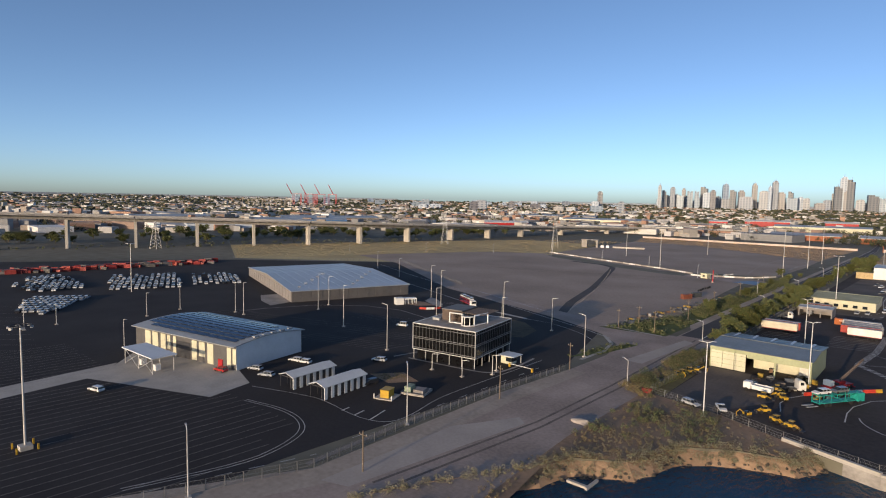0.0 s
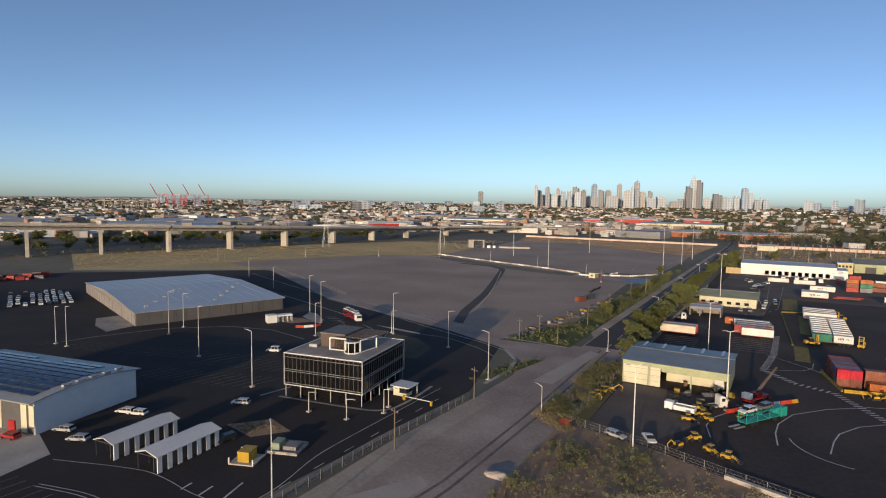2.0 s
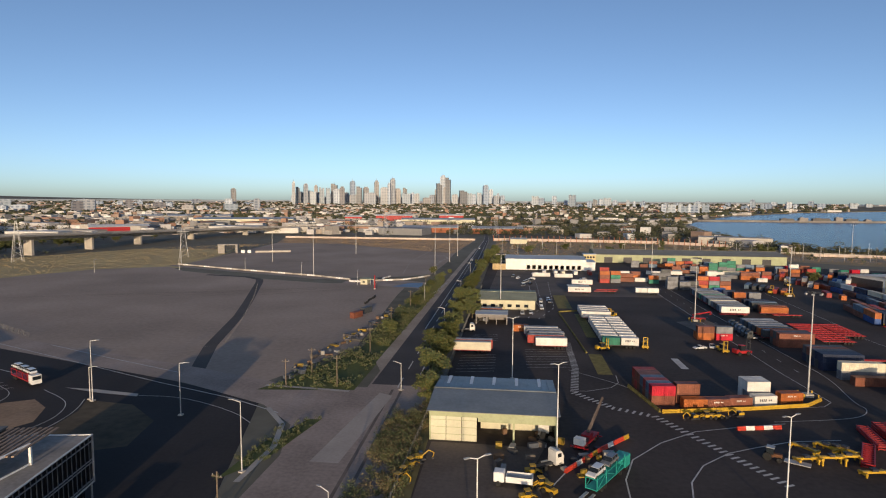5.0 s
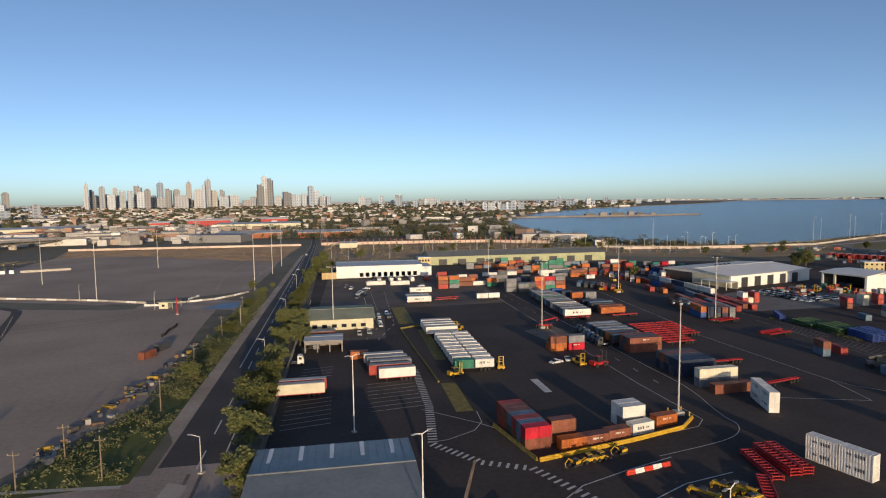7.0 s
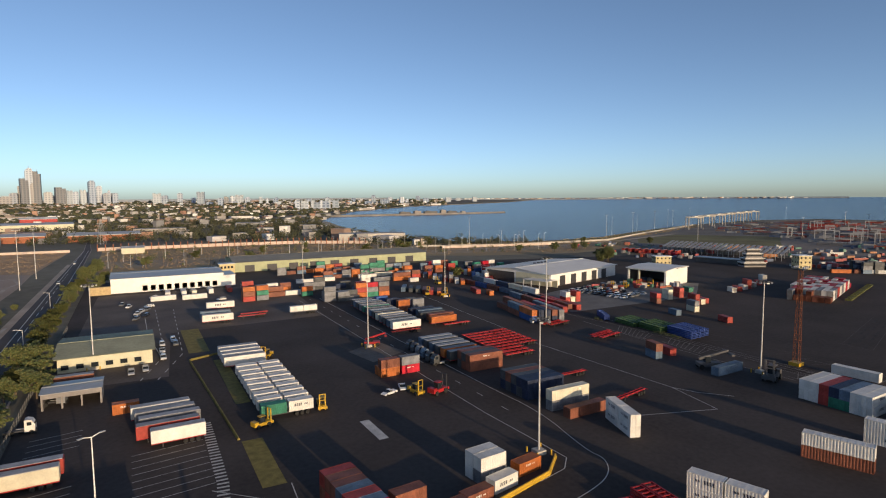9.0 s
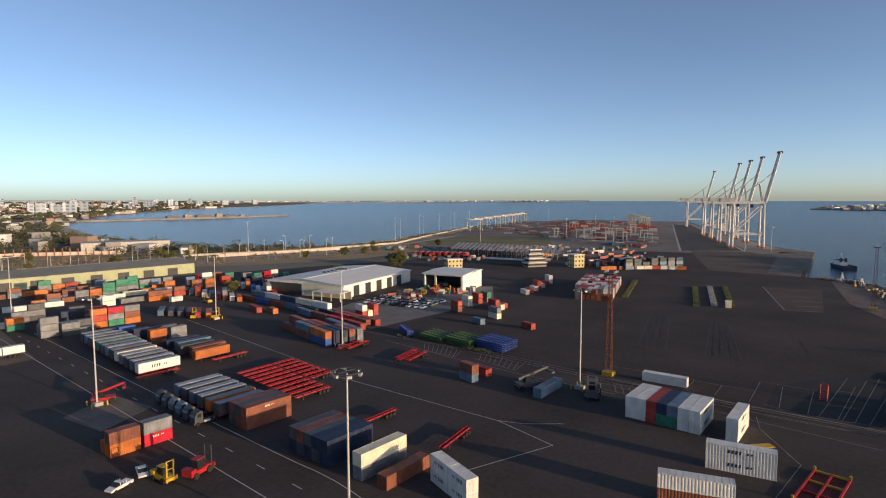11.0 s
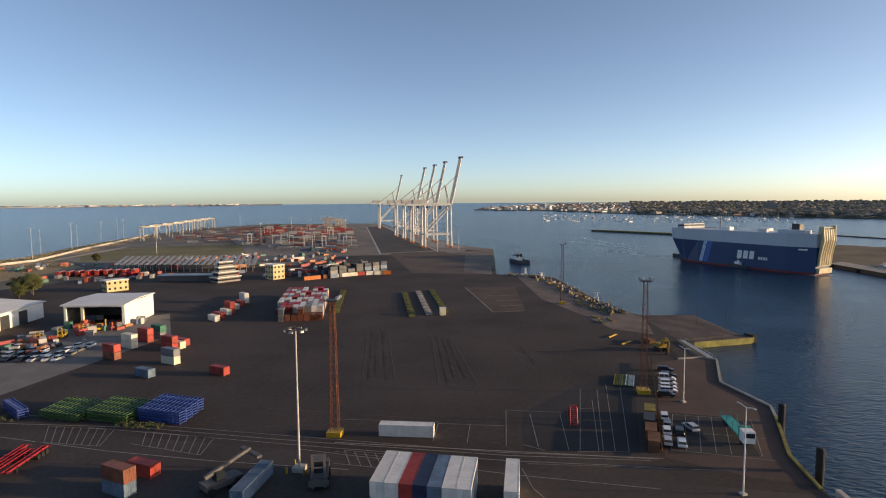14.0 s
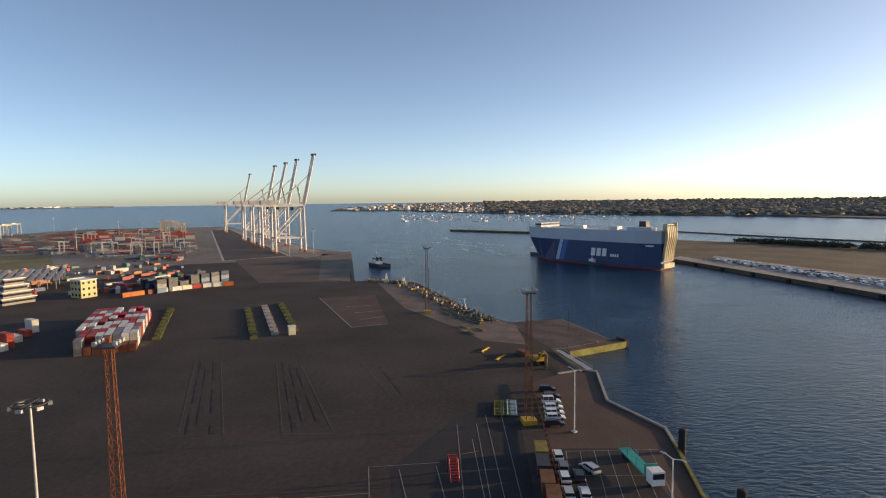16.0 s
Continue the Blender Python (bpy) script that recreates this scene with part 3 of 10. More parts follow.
sheet("shed_apron", [(-264, 158), (-262, 168), (-237.5, 159.5), (-236, 146.5), (-250, 150)], 0.035, CONCRETE_OLD, "grey concrete strip beside the warehouse", "apron")
sheet("traffic_island", [(-169.4, 189.7), (-164.5, 200.3), (-158.8, 203.7), (-151.3, 198.6), (-146.6, 189.6), (-149.4, 183.9), (-160, 182)], 0.04, DIRT, "brown planted traffic island", "island")
sheet("bend_island", [(-139.6, 186), (-141.4, 197.5), (-145, 205), (-131, 203.5), (-119, 194), (-116, 180), (-128, 174), (-138, 177)], 0.04, PIERLAND, "dark grass island inside the road bend", "island")
sheet("junction_island", [(-90, 168), (-84, 178), (-80, 200), (-83, 200), (-88, 186)], 0.07, GREENGRASS, "narrow kerbed verge beside the junction", "island")
sheet("barrier_mound", [(-189, 197), (-183.4, 204), (-194, 207.3), (-203, 204), (-199, 196)], 0.045, DIRT, "brown dirt inside the traffic barriers", "island")
sheet("gate_pad", [(-195.6, 209.6), (-200, 219), (-195.5, 218.5), (-182.6, 209), (-179.3, 203), (-184, 204)], 0.043, CONCRETE_OLD, "pale concrete path beside the gate", "path")
sheet("office_path", [(-130, 128), (-100, 130), (-98, 158), (-94, 158), (-94, 126), (-126, 122)], 0.04, ASPHALT_NEW, "dark asphalt court round the office", "path")
sheet("tree_bed", [(-122, 109), (-112, 107), (-107, 114), (-116, 117)], 0.04, DIRT, "bare brown garden bed", "bed")
sheet("red_pad", [(107.6, 188.6), (123.2, 187.6), (121.6, 181.6), (104, 183)], 0.03, mat("red_wharf_paint", (0.12, 0.035, 0.026), 0.85, 0, 0.5, 0.4), "worn red painted pad in the yard", "pad")
sheet("barge_ramp", [(262, 153), (306, 160), (310.4, 138), (273.4, 129.4), (263.6, 147.6)], 0.03, mat("rusty_deck", (0.085, 0.06, 0.055), 0.9, 0, 0.12, 0.6, 0.2, 10), "rust-brown steel deck of the landing stage", "deck")
sheet("wharf_concrete", [(432, 224), (343, 205), (300, 184), (276, 175), (268, 160), (300, 159), (308, 163), (339, 175.5), (386, 190), (432, 206)], 0.028, mat("pinkish_wharf_slab", (0.155, 0.118, 0.10), 0.9, 0, 0.1, 0.45, 0.2, 12), "worn pinkish concrete strip along the old wharf", "deck")
sheet("ramp_slab", [(441, 242), (652, 267.5), (638, 292), (452, 264)], 0.03, WHARF, "sloped concrete landing slab", "slab")
sheet("pad_square", [(303, 226), (377, 251), (384, 222), (308, 211)], 0.026, mat("rust_stained_asphalt", (0.085, 0.055, 0.045), 0.9, 0, 0.1, 0.35), "rust-stained square of asphalt", "pad")
sheet("brown_apron", [(441, 300), (600, 365), (618, 300), (560, 268), (441, 250)], 0.026, mat("brown_asphalt", (0.10, 0.072, 0.058), 0.9, 0, 0.05, 0.25), "brownish asphalt before the quay", "apron")
sheet("machine_yard", [(-52, 152), (-38.4, 148.5), (-29, 168), (-30, 182), (-27.5, 191), (-52, 191)], 0.034, mat("worn_court_asphalt", (0.115, 0.094, 0.082), 0.9, 0, 0.06, 0.35, 0.2, 20), "worn grey-brown yard before the machine shed", "yard")
sheet("dock_court", [(-50, 330), (-20, 330), (-16, 392), (48, 396), (52, 470), (60, 506), (-46, 506)], 0.034, mat("worn_court_asphalt", (0.115, 0.094, 0.082), 0.9, 0, 0.06, 0.35, 0.2, 20), "worn grey-brown asphalt court before the loading docks", "court")
sheet("shed_forecourt", [(150, 345), (235, 345), (275, 375), (240, 400), (188, 398), (150, 385)], 0.03, mat("pale_asphalt", (0.17, 0.16, 0.15), 0.9, 0, 0.1, 0.25), "paler asphalt court before the sheds", "court")

# quay wall at the inlet, quay edges
qw = thing("quay_wall", "stained concrete quay wall with yellow-brown coping", "quay wall", kind="structure")
d = Vector((150.6, 12.4, 0))
L = d.length
ang = math.degrees(math.atan2(d.y, d.x))
part("wall_face", boxes((0, L, -0.35, 0.35, -5, 0.1)), CONCRETE_OLD, qw, at=pose(-3.6, 135.0, 0, 0, 0, ang))
part("coping", boxes((0, L, -0.45, 0.45, 0.1, 0.55)), CONCRETE, qw, at=pose(-3.6, 135.0, 0, 0, 0, ang))
part("wall_face", boxes((0, 19, -0.35, 0.35, -5, 0.1)), CONCRETE_OLD, qw, at=pose(-21.5, 141.0, 0, 0, 0, -18.5))
part("coping", boxes((0, 19, -0.45, 0.45, 0.1, 0.9)), CONCRETE, qw, at=pose(-21.5, 141.0, 0, 0, 0, -18.5))
yk = thing("wharf_kerb", "low kerb with worn yellow paint on the wharf edge", "kerb", kind="structure")
for xa, ya, xb, yb in path_segs([(147, 150.0), (161.4, 150.2), (183.3, 145.4), (191, 144.0), (209.5, 151), (234, 146), (236, 150), (233, 158)]):
    L = math.hypot(xb - xa, yb - ya)
    part("kerb_beam", boxes((0, L, -0.3, 0.3, 0, 0.42)), OLIVEPAINT if xa < 180 else CONCRETE_OLD, yk, at=pose(xa, ya, 0.02, 0, 0, math.degrees(math.atan2(yb - ya, xb - xa))))

# ---- painted lines ----
Z = 0.075
pl = []
for k in range(24):
    x = -168.5 + 3.1 * k
    pl.append((x - 2.4, -20, x + 0.4, 51 + (x + 172) * 0.42 if x < -136 else 72 if x < -105 else 62 if x < -99 else 50))
strips("parking_lines", pl + [(-182 - 3.1 * k, -20, -179.6 - 3.1 * k, 58) for k in range(14)], 0.12, 0.05, FADED, "thin faded white bay lines on dark asphalt")
strips("parking_lines_far", [(-330 + k * 9, 40 - k * 1.5, -306 + k * 9, 64 - k * 1.5) for k in range(12)] + [(-240 + 4 * k, 120 + 1.2 * k, -236 + 4 * k, 132 + 1.2 * k) for k in range(20)], 0.10, 0.05, FADED, "faded white bay lines of the car yard")
kl = path_segs(rounded([(-127.6, 72.6), (-116.1, 75.6), (-107.5, 75.2), (-100.2, 71.6), (-96.6, 64), (-95, 54), (-101, 34)]))
kl += path_segs(rounded([(-127.4, 71.8), (-116.1, 74.6), (-107.8, 74.2), (-101.2, 70.8), (-97.6, 63.6), (-96, 54), (-102, 34)]))
kl += path_segs(rounded([(-136, 79), (-121, 84.5), (-113.4, 86.2), (-98.3, 84.2), (-90.5, 87), (-90.2, 94), (-93.4, 106), (-94, 115), (-94, 158)]))
kl += dashes(-98, 36, -89, 66, 3, 3) + dashes(-90, 76, -90, 150, 3, 6)
strips("kerb_lines", kl, 0.18, Z, WHITEPAINT, "thin white edge lines at the bend")
strips("chevrons", [(-99.9, 84.7, -100.6, 88.4), (-95.1, 85.5, -97.1, 92.1), (-104.4, 84.6, -104.8, 87.2)], 0.4, Z, WHITEPAINT, "white chevron bars on dark asphalt")
rd = dashes(-66.5, 226, -70, 640, 9, 9) + path_segs([(-62, 226), (-63, 400), (-68.5, 840)]) + path_segs([(-70, 300), (-71, 500), (-72.5, 840)])
strips("road_lines", rd, 0.34, Z, WHITEPAINT, "white lane lines of the main road")
strips("road_bend_lines", path_segs([(-330, 301), (-277.6, 278.1), (-219.2, 255.1), (-182.3, 240.3), (-135.1, 221.2), (-107.7, 211.1), (-92, 203)]) + path_segs([(-262, 253), (-240.8, 244.8), (-216.3, 235.8), (-184.5, 224.0)]) + path_segs([(-199.3, 256), (-166.8, 243), (-135.1, 231)]), 0.32, Z, WHITEPAINT, "white lines along the curving access road")
strips("bend_lines", path_segs(rounded([(-162.5, 210.9), (-152, 205.2), (-147, 200.6), (-143.7, 193.1), (-143.9, 185.6), (-147, 178)])) + path_segs(rounded([(-146.1, 205.7), (-142, 197.4), (-140.4, 187.2), (-141, 178)])) + path_segs(rounded([(-134, 210.1), (-121.5, 210.5), (-103.5, 202.5), (-96, 196)])) + path_segs(rounded([(-167.6, 195.2), (-166, 201.1), (-169.1, 207.5), (-177.2, 212.2)])) + [(-186.6 + 3.4 * k, 214.3 - 1.9 * k, -182.4 + 3.4 * k, 217.0 - 1.9 * k) for k in range(4)], 0.2, Z, WHITEPAINT, "white edge and bay lines at the bend")
sheet("splitter_island", [(-158, 213.2), (-148.5, 213.1), (-134.7, 211.2), (-133.8, 209.2), (-146.6, 210.6)], 0.12, CONCRETE, "pale concrete splitter island", "island")
strips("kerb_concrete", path_segs([(-104, 223), (-90, 222), (-79, 221)]) + path_segs([(-96, 206), (-88, 196), (-85, 184), (-85.5, 168)]), 1.3, 0.09, CONCRETE, "pale concrete kerb round the junction", "kerb")
strips("court_lane_lines", dashes(-19.8, 448, -19.6, 358, 4, 5) + dashes(-19.6, 358, -27.6, 329.5, 4, 5) + dashes(-12, 446, -14.3, 356, 4, 5) + dashes(-14.3, 356, -23, 328, 4, 5) + path_segs([(-24.5, 430), (-24.2, 392), (-20.6, 350)]), 0.3, Z, WHITEPAINT, "white dashed lane lines past the docks")
strips("shed_kerb", path_segs([(-233, 129), (-231.4, 139), (-223, 161.8), (-204.7, 178.8), (-186, 183.3), (-165, 179)]), 0.5, 0.09, CONCRETE_OLD, "pale concrete kerb curving past the warehouse", "kerb")
# yard lanes
yl = path_segs([(47.4, 440), (47.6, 258), (48.9, 229.2)]) + path_segs(rounded([(58.5, 440), (58.8, 275), (60, 252), (54.8, 229.8), (55.7, 225.2), (52, 220), (45.6, 216.8), (28, 212.9)]))
yl += path_segs([(48.9, 229.2), (45.4, 225.6), (38, 223.7)]) + dashes(53.2, 440, 53.6, 250, 3, 9)
yl += path_segs([(110, 420), (104, 330), (100.6, 307), (103.5, 249), (99.8, 232), (75, 240)]) + path_segs([(103.5, 249), (106, 243), (112, 236)])
strips("far_lane_lines", path_segs([(148.5, 303), (148.2, 242), (148.8, 206), (151.3, 176)]) + path_segs([(152.6, 330), (152.4, 207), (155.5, 175.3)]) + path_segs([(146.3, 249), (143, 203), (142.3, 178)]), 0.2, Z, FADED, "worn lane lines at the edge of the empty yard")
yl += path_segs([(-17, 250), (-5, 238.4), (-0.9, 233.3)]) + path_segs([(-3.4, 246), (-3.9, 238.6), (-6.7, 234), (-13.8, 230), (-18.5, 229.3)])
strips("pad_lane_lines", path_segs([(123.5, 190), (138.4, 200.5), (146, 203)]) + path_segs([(106, 191), (123.5, 190)]), 0.14, Z, FADED, "worn lines round the red pad")
strips("yard_lines", yl, 0.2, Z, WHITEPAINT, "worn white lane lines in the container yard")
big = path_segs([(-13.0, 164), (-13.5, 171.6), (-13.0, 178.4), (-10.0, 187.3), (-2.2, 196.7), (7.2, 204.2), (18.5, 208.4), (30.1, 212.0)]) + path_segs([(-3.4, 165), (-2.3, 173.1), (-0.9, 178.9), (3.5, 186.5), (10.7, 193.2), (17.8, 197.0), (26.5, 201.1), (38, 203.5)])
big += path_segs(arc(2, 172, 13, 190, 262, 10)) + path_segs([(-24.2, 179.7), (-27.0, 174), (-27.6, 168), (-26, 161)])
strips("turning_lines", big, 0.28, Z, WHITEPAINT, "white turning circles painted on asphalt")
zb = []
for (xa, ya), (xb, yb) in (((-14.3, 285), (-14.8, 252)), ((-14.8, 252), (-17.5, 228)), ((-17.5, 228), (-8.9, 217.3)), ((-8.9, 217.3), (0.4, 212.7)), ((0.4, 212.7), (7.7, 198)), ((7.7, 198), (17.5, 178.5))):
    n_ = int(math.hypot(xb - xa, yb - ya) / 1.5)
    ux, uy = (xb - xa) / n_, (yb - ya) / n_
    k_ = math.hypot(ux, uy)
    for i in range(n_):
        x, y = xa + ux * i, ya + uy * i
        zb.append((x - uy / k_ * 1.1, y + ux / k_ * 1.1, x + uy / k_ * 1.1, y - ux / k_ * 1.1))
strips("walkway_bars", zb, 0.6, Z, WHITEPAINT, "white zebra bars of a walkway")
strips("bay_lines", [(-52, 243 + 3.2 * k, -40, 245.5 + 3.2 * k) for k in range(7)] + [(-30, 251 + 3.2 * k, -16, 253 + 3.2 * k) for k in range(8)] + [(-50, 283 + 3.2 * k, -40, 285 + 3.2 * k) for k in range(4)], 0.16, Z, WHITEPAINT, "white trailer bay lines on dark asphalt")
strips("white_block", [(19.4, 268.2, 19.6, 256)], 2.3, Z, WHITEPAINT, "white painted block on the asphalt")
hb = []
for x0, x1, y0, y1 in ((-8.6, -4.1, 246.4, 270), (-6, -2.2, 295, 342), (-12.4, -5.6, 355, 395)):
    hb.append((x0, x1, y0, y1))
for x0, x1, y0, y1 in hb:
    sheet("hatched_island", [(x0, y0), (x1, y0), (x1, y1), (x0, y1)], 0.07, OLIVEPAINT, "worn yellow hatched traffic island", "island")
sheet("machine_island", [(36.5, 330), (39.6, 313.5), (54, 321), (50.8, 338)], 0.06, WHARF, "grey paved island round a light mast", "island")
pk = []
pk += [(160 + k * 0.0, 173 - k * 2.9, 181, 169 - k * 2.9) for k in range(7)] + path_segs([(160, 173), (158.3, 153)]) + path_segs([(181, 169), (180.5, 150)]) + path_segs([(170.5, 171), (169.5, 152)])
strips("car_bay_lines", pk, 0.12, Z, FADED, "thin white car bay lines on the wharf")
gr = [(196, 252.7, 257, 271.5), (195.3, 242.5, 256, 263), (195.6, 229.6, 254.4, 244.8), (194.8, 218.1, 253.6, 237.2), (195, 253.6, 194.2, 241.6), (194.6, 230.4, 193.8, 217.2), (218.4, 206.5, 252, 217.2), (218.2, 204.3, 251.6, 213.5)]
gr += [(156 + 0.1 * k, 300 - 7 * k, 166, 296 - 7 * k) for k in range(12)] + path_segs([(156, 320), (157, 208)]) + path_segs([(167, 318), (168, 210)])
strips("slot_lines", gr, 0.16, Z, FADED2, "faded slot lines in the empty yard")
st = []
for x0, y0, x1, y1 in ((195.8, 250.6, 256.8, 269.2), (195.5, 248.4, 256.5, 267.2), (195.3, 245, 256.2, 265), (195.5, 226.8, 254.2, 242.6), (195.2, 224.2, 254, 240.4), (195, 220.6, 253.8, 238.8), (219, 203, 246, 211)):
    for k in range(9):
        if (k * 7 + int(y0)) % 4:
            u0, u1 = k / 9, (k + 0.85) / 9
            st.append((x0 + (x1 - x0) * u0, y0 + (y1 - y0) * u0, x0 + (x1 - x0) * u1, y0 + (y1 - y0) * u1))
strips("tyre_tracks", st, 0.9, 0.07, mat("tyre_marks", (0.041, 0.033, 0.03), 0.9, 0, 0.3, 0.5), "dark broken tyre tracks on the asphalt")
def hatch(p, q, r, s, n):
    """Diagonal bars between the edge p-q and the edge r-s, with both edges drawn."""
    out = [(*p, *q), (*r, *s)]
    for k in range(n):
        u, v = k / n, min(1.0, (k + 1.6) / n)
        out.append((p[0] + (q[0] - p[0]) * u, p[1] + (q[1] - p[1]) * u, r[0] + (s[0] - r[0]) * v, r[1] + (s[1] - r[1]) * v))
    return out


strips("hatched_lane", hatch((147.6, 313), (148.6, 294), (139.4, 309), (140.0, 292.5), 9) + hatch((148.8, 288), (148.2, 268.5), (142.4, 287), (140.0, 268.5), 9) + hatch((147.6, 240), (147.0, 222), (141.4, 240), (141.0, 222), 8), 0.16, Z, FADED, "white diagonal hatching beside the lane")
strips("lane_pair", path_segs([(145.1, 344), (150.6, 291.6), (150.2, 250), (151.2, 206), (154, 178)]) + path_segs([(140.8, 327), (138.2, 289.4), (138.0, 263.8), (139.4, 236)]), 0.24, Z, FADED, "worn white lane edges along the open yard")
strips("pad_lines", [(303, 226, 377, 251), (303, 226, 308, 212), (318, 224, 324, 214), (334, 228, 338, 216), (350, 234, 352, 222)], 0.5, Z, FADED, "pale edges of the stained pad")

sheet("crane_apron", [(672, 296), (700, 312), (1128, 514), (1240, 567), (1226, 596), (1114, 545), (662, 330)], 0.05, CONCRETE_OLD, "pale concrete crane track along the quay edge", "apron")
strips("quay_line", path_segs([(1165, 580), (587, 370), (626, 321), (1200, 557)]), 2.2, 0.08, CONCRETE, "pale concrete kerb strip of the quay")

sheet("road_north", [(-57.6, 228), (-59.6, 400), (-66.6, 840), (-76, 1000), (-78.6, 1000), (-72.4, 840), (-74.4, 400), (-74.4, 228)], 0.062, mat("north_road_asphalt", (0.066, 0.058, 0.056), 0.85, 0, 0.06, 0.25, 0.2, 20), "dark sealed main road with fresh lane lines", "road")
sheet("dirt_verge", [(-78.5, 250), (-74.6, 240), (-74.6, 400), (-72.6, 700), (-76, 700), (-78, 400)], 0.058, DUST, "pale dirt strip beside the sealed road", "verge")
for k, (x0, y0, n_) in enumerate(((640, 400, 26), (690, 500, 26), (700, 600, 22))):
    strips("terminal_slots", [(x0 + 14 * i, y0 + 6.4 * i, x0 + 14 * i - 24, y0 + 6.4 * i + 52) for i in range(n_)], 1.1, 0.04, CONCRETE_OLD, "pale slot lines of the far container terminal")


strips("office_paths", path_segs(rounded([(-126.4, 129.3), (-106.6, 132.2), (-96.4, 134.6), (-95.4, 144.2), (-97, 158)])) + path_segs([(-131, 127), (-126, 156)]), 0.9, 0.05, CONCRETE_OLD, "narrow concrete paths round the office")

sheet("wharf_asphalt", [(156, 174.8), (196, 170.2), (226, 167), (232.5, 158), (235.5, 150), (233.5, 146.6), (209.5, 151.6), (191, 144.6), (183.3, 146), (161.4, 150.8), (149, 150.6), (150, 160)], 0.03, mat("red_brown_asphalt", (0.082, 0.052, 0.042), 0.9, 0, 0.08, 0.35, 0.2, 20), "reddish-brown asphalt of the wharf edge", "wharf")
sheet("car_bay_asphalt", [(158, 174), (182.5, 170.6), (181.5, 155), (160, 156)], 0.04, mat("black_bay_asphalt", (0.034, 0.031, 0.031), 0.9, 0, 0.1, 0.3), "black sealed car bays on the wharf", "bay")

strips("office_bay_lines", [(-176 + 3.0 * k, 118 + 0.9 * k, -173.6 + 3.0 * k, 130 + 0.9 * k) for k in range(13)] + [(-172 + 3.0 * k, 136 + 0.9 * k, -169.6 + 3.0 * k, 148 + 0.9 * k) for k in range(13)] + [(-190 + 3.0 * k, 156 + 0.9 * k, -187.6 + 3.0 * k, 168 + 0.9 * k) for k in range(8)], 0.11, 0.05, FADED, "faded white car bay lines beside the office")
strips("road_tracks", path_segs([(-69, 64), (-64, 110), (-63.4, 150), (-65, 224)]) + path_segs([(-72, 66), (-66.4, 112), (-66, 150), (-67.5, 224)]), 0.7, 0.058, mat("dark_wheel_tracks", (0.15, 0.122, 0.105), 0.95, 0, 0.2, 0.35), "darker wheel tracks along the dusty road")
strips("shoulder_edge", path_segs([(-86.6, 62), (-88.3, 90), (-88, 122), (-85.4, 154)]), 1.5, 0.07, mat("pale_fence_gravel", (0.22, 0.195, 0.17), 0.95, 0, 0.2, 0.3), "grey gravel strip under the fence")

sheet("container_yard", [(-51.6, 141), (-18, 141.4), (-3.6, 136.4), (145, 149.8), (146, 300), (150, 420), (150, 552), (20, 592), (-53.4, 556), (-53.4, 226)], 0.026, mat("grey_yard_asphalt", (0.061, 0.050, 0.046), 0.9, 0, 0.035, 0.36, 0.2, 25, spec=0.2), "grey worn asphalt between the container rows", "yard")

sheet("bay_patch", [(176.2, 204.5), (201.3, 189.9), (214.2, 173.8), (157.0, 179.6), (155.7, 192.0), (154.6, 203.0)], 0.035, mat("dark_bay_asphalt", (0.028, 0.026, 0.027), 0.9, 0, 0.08, 0.35), "darker asphalt patch under the wharf bays", "patch")
strips("wharf_bay_lines", [(196.7, 190.2, 156.3, 191.6), (188.4, 187.5, 156.7, 187.8), (197.1, 185.7, 156.8, 186.9), (202.0, 183.0, 157.0, 184.5), (202.4, 179.2, 157.3, 181.7), (176.8, 208.8, 155.9, 206.9), (175.6, 202.9, 156.6, 200.2), (176.4, 195.7, 156.0, 193.9), (165.4, 223.6, 155.6, 222.7), (166.2, 216.2, 155.8, 215.3), (181.1, 190.9, 182.3, 186.8), (176.8, 208.8, 177.8, 195.0), (155.7, 192.2, 157.3, 181.7), (146.7, 241.8, 145.9, 228.2), (148.2, 201.9, 152.3, 162.5), (157.1, 203.4, 155.0, 198.8), (163.7, 248.7, 166.3, 223.7), (165.4, 223.6, 166.7, 207.8)], 0.14, Z, FADED, "worn white bay and lane lines by the wharf")
strips("lane_edge", [(150.9, 243.5, 155.0, 176.2)], 0.35, 0.08, FADED, "pale kerb line along the wharf lane")

trk = []
for k in range(7):
    x0, y0 = -330 + 26 * k, 335 + 6 * k
    trk += path_segs([(x0, y0), (x0 + 60, y0 + 22 + 3 * k), (x0 + 120, y0 + 30 + 9 * k), (x0 + 150, y0 + 60)])
trk = [t for t in trk if -320 < t[0] < -110 and -320 < t[2] < -110 and 260 < t[1] < 425 and 260 < t[3] < 425]
strips("lot_tracks", trk + [(x0 + 1.2, y0 + 1.6, x1 + 1.2, y1 + 1.6) for x0, y0, x1, y1 in trk], 0.35, 0.04, mat("dark_gravel_track", (0.235, 0.18, 0.142), 0.95, 0, 0.1, 0.3), "faint curved wheel tracks over the gravel lot")
lots = path_segs([(-262, 500), (-200, 520), (-150, 560), (-130, 640)]) + path_segs([(-250, 520), (-190, 545), (-150, 600)]) + path_segs([(-112, 470), (-122, 560), (-118, 690)])
strips("far_lot_tracks", lots, 0.9, 0.04, DUST, "pale wheel tracks over the far lot")

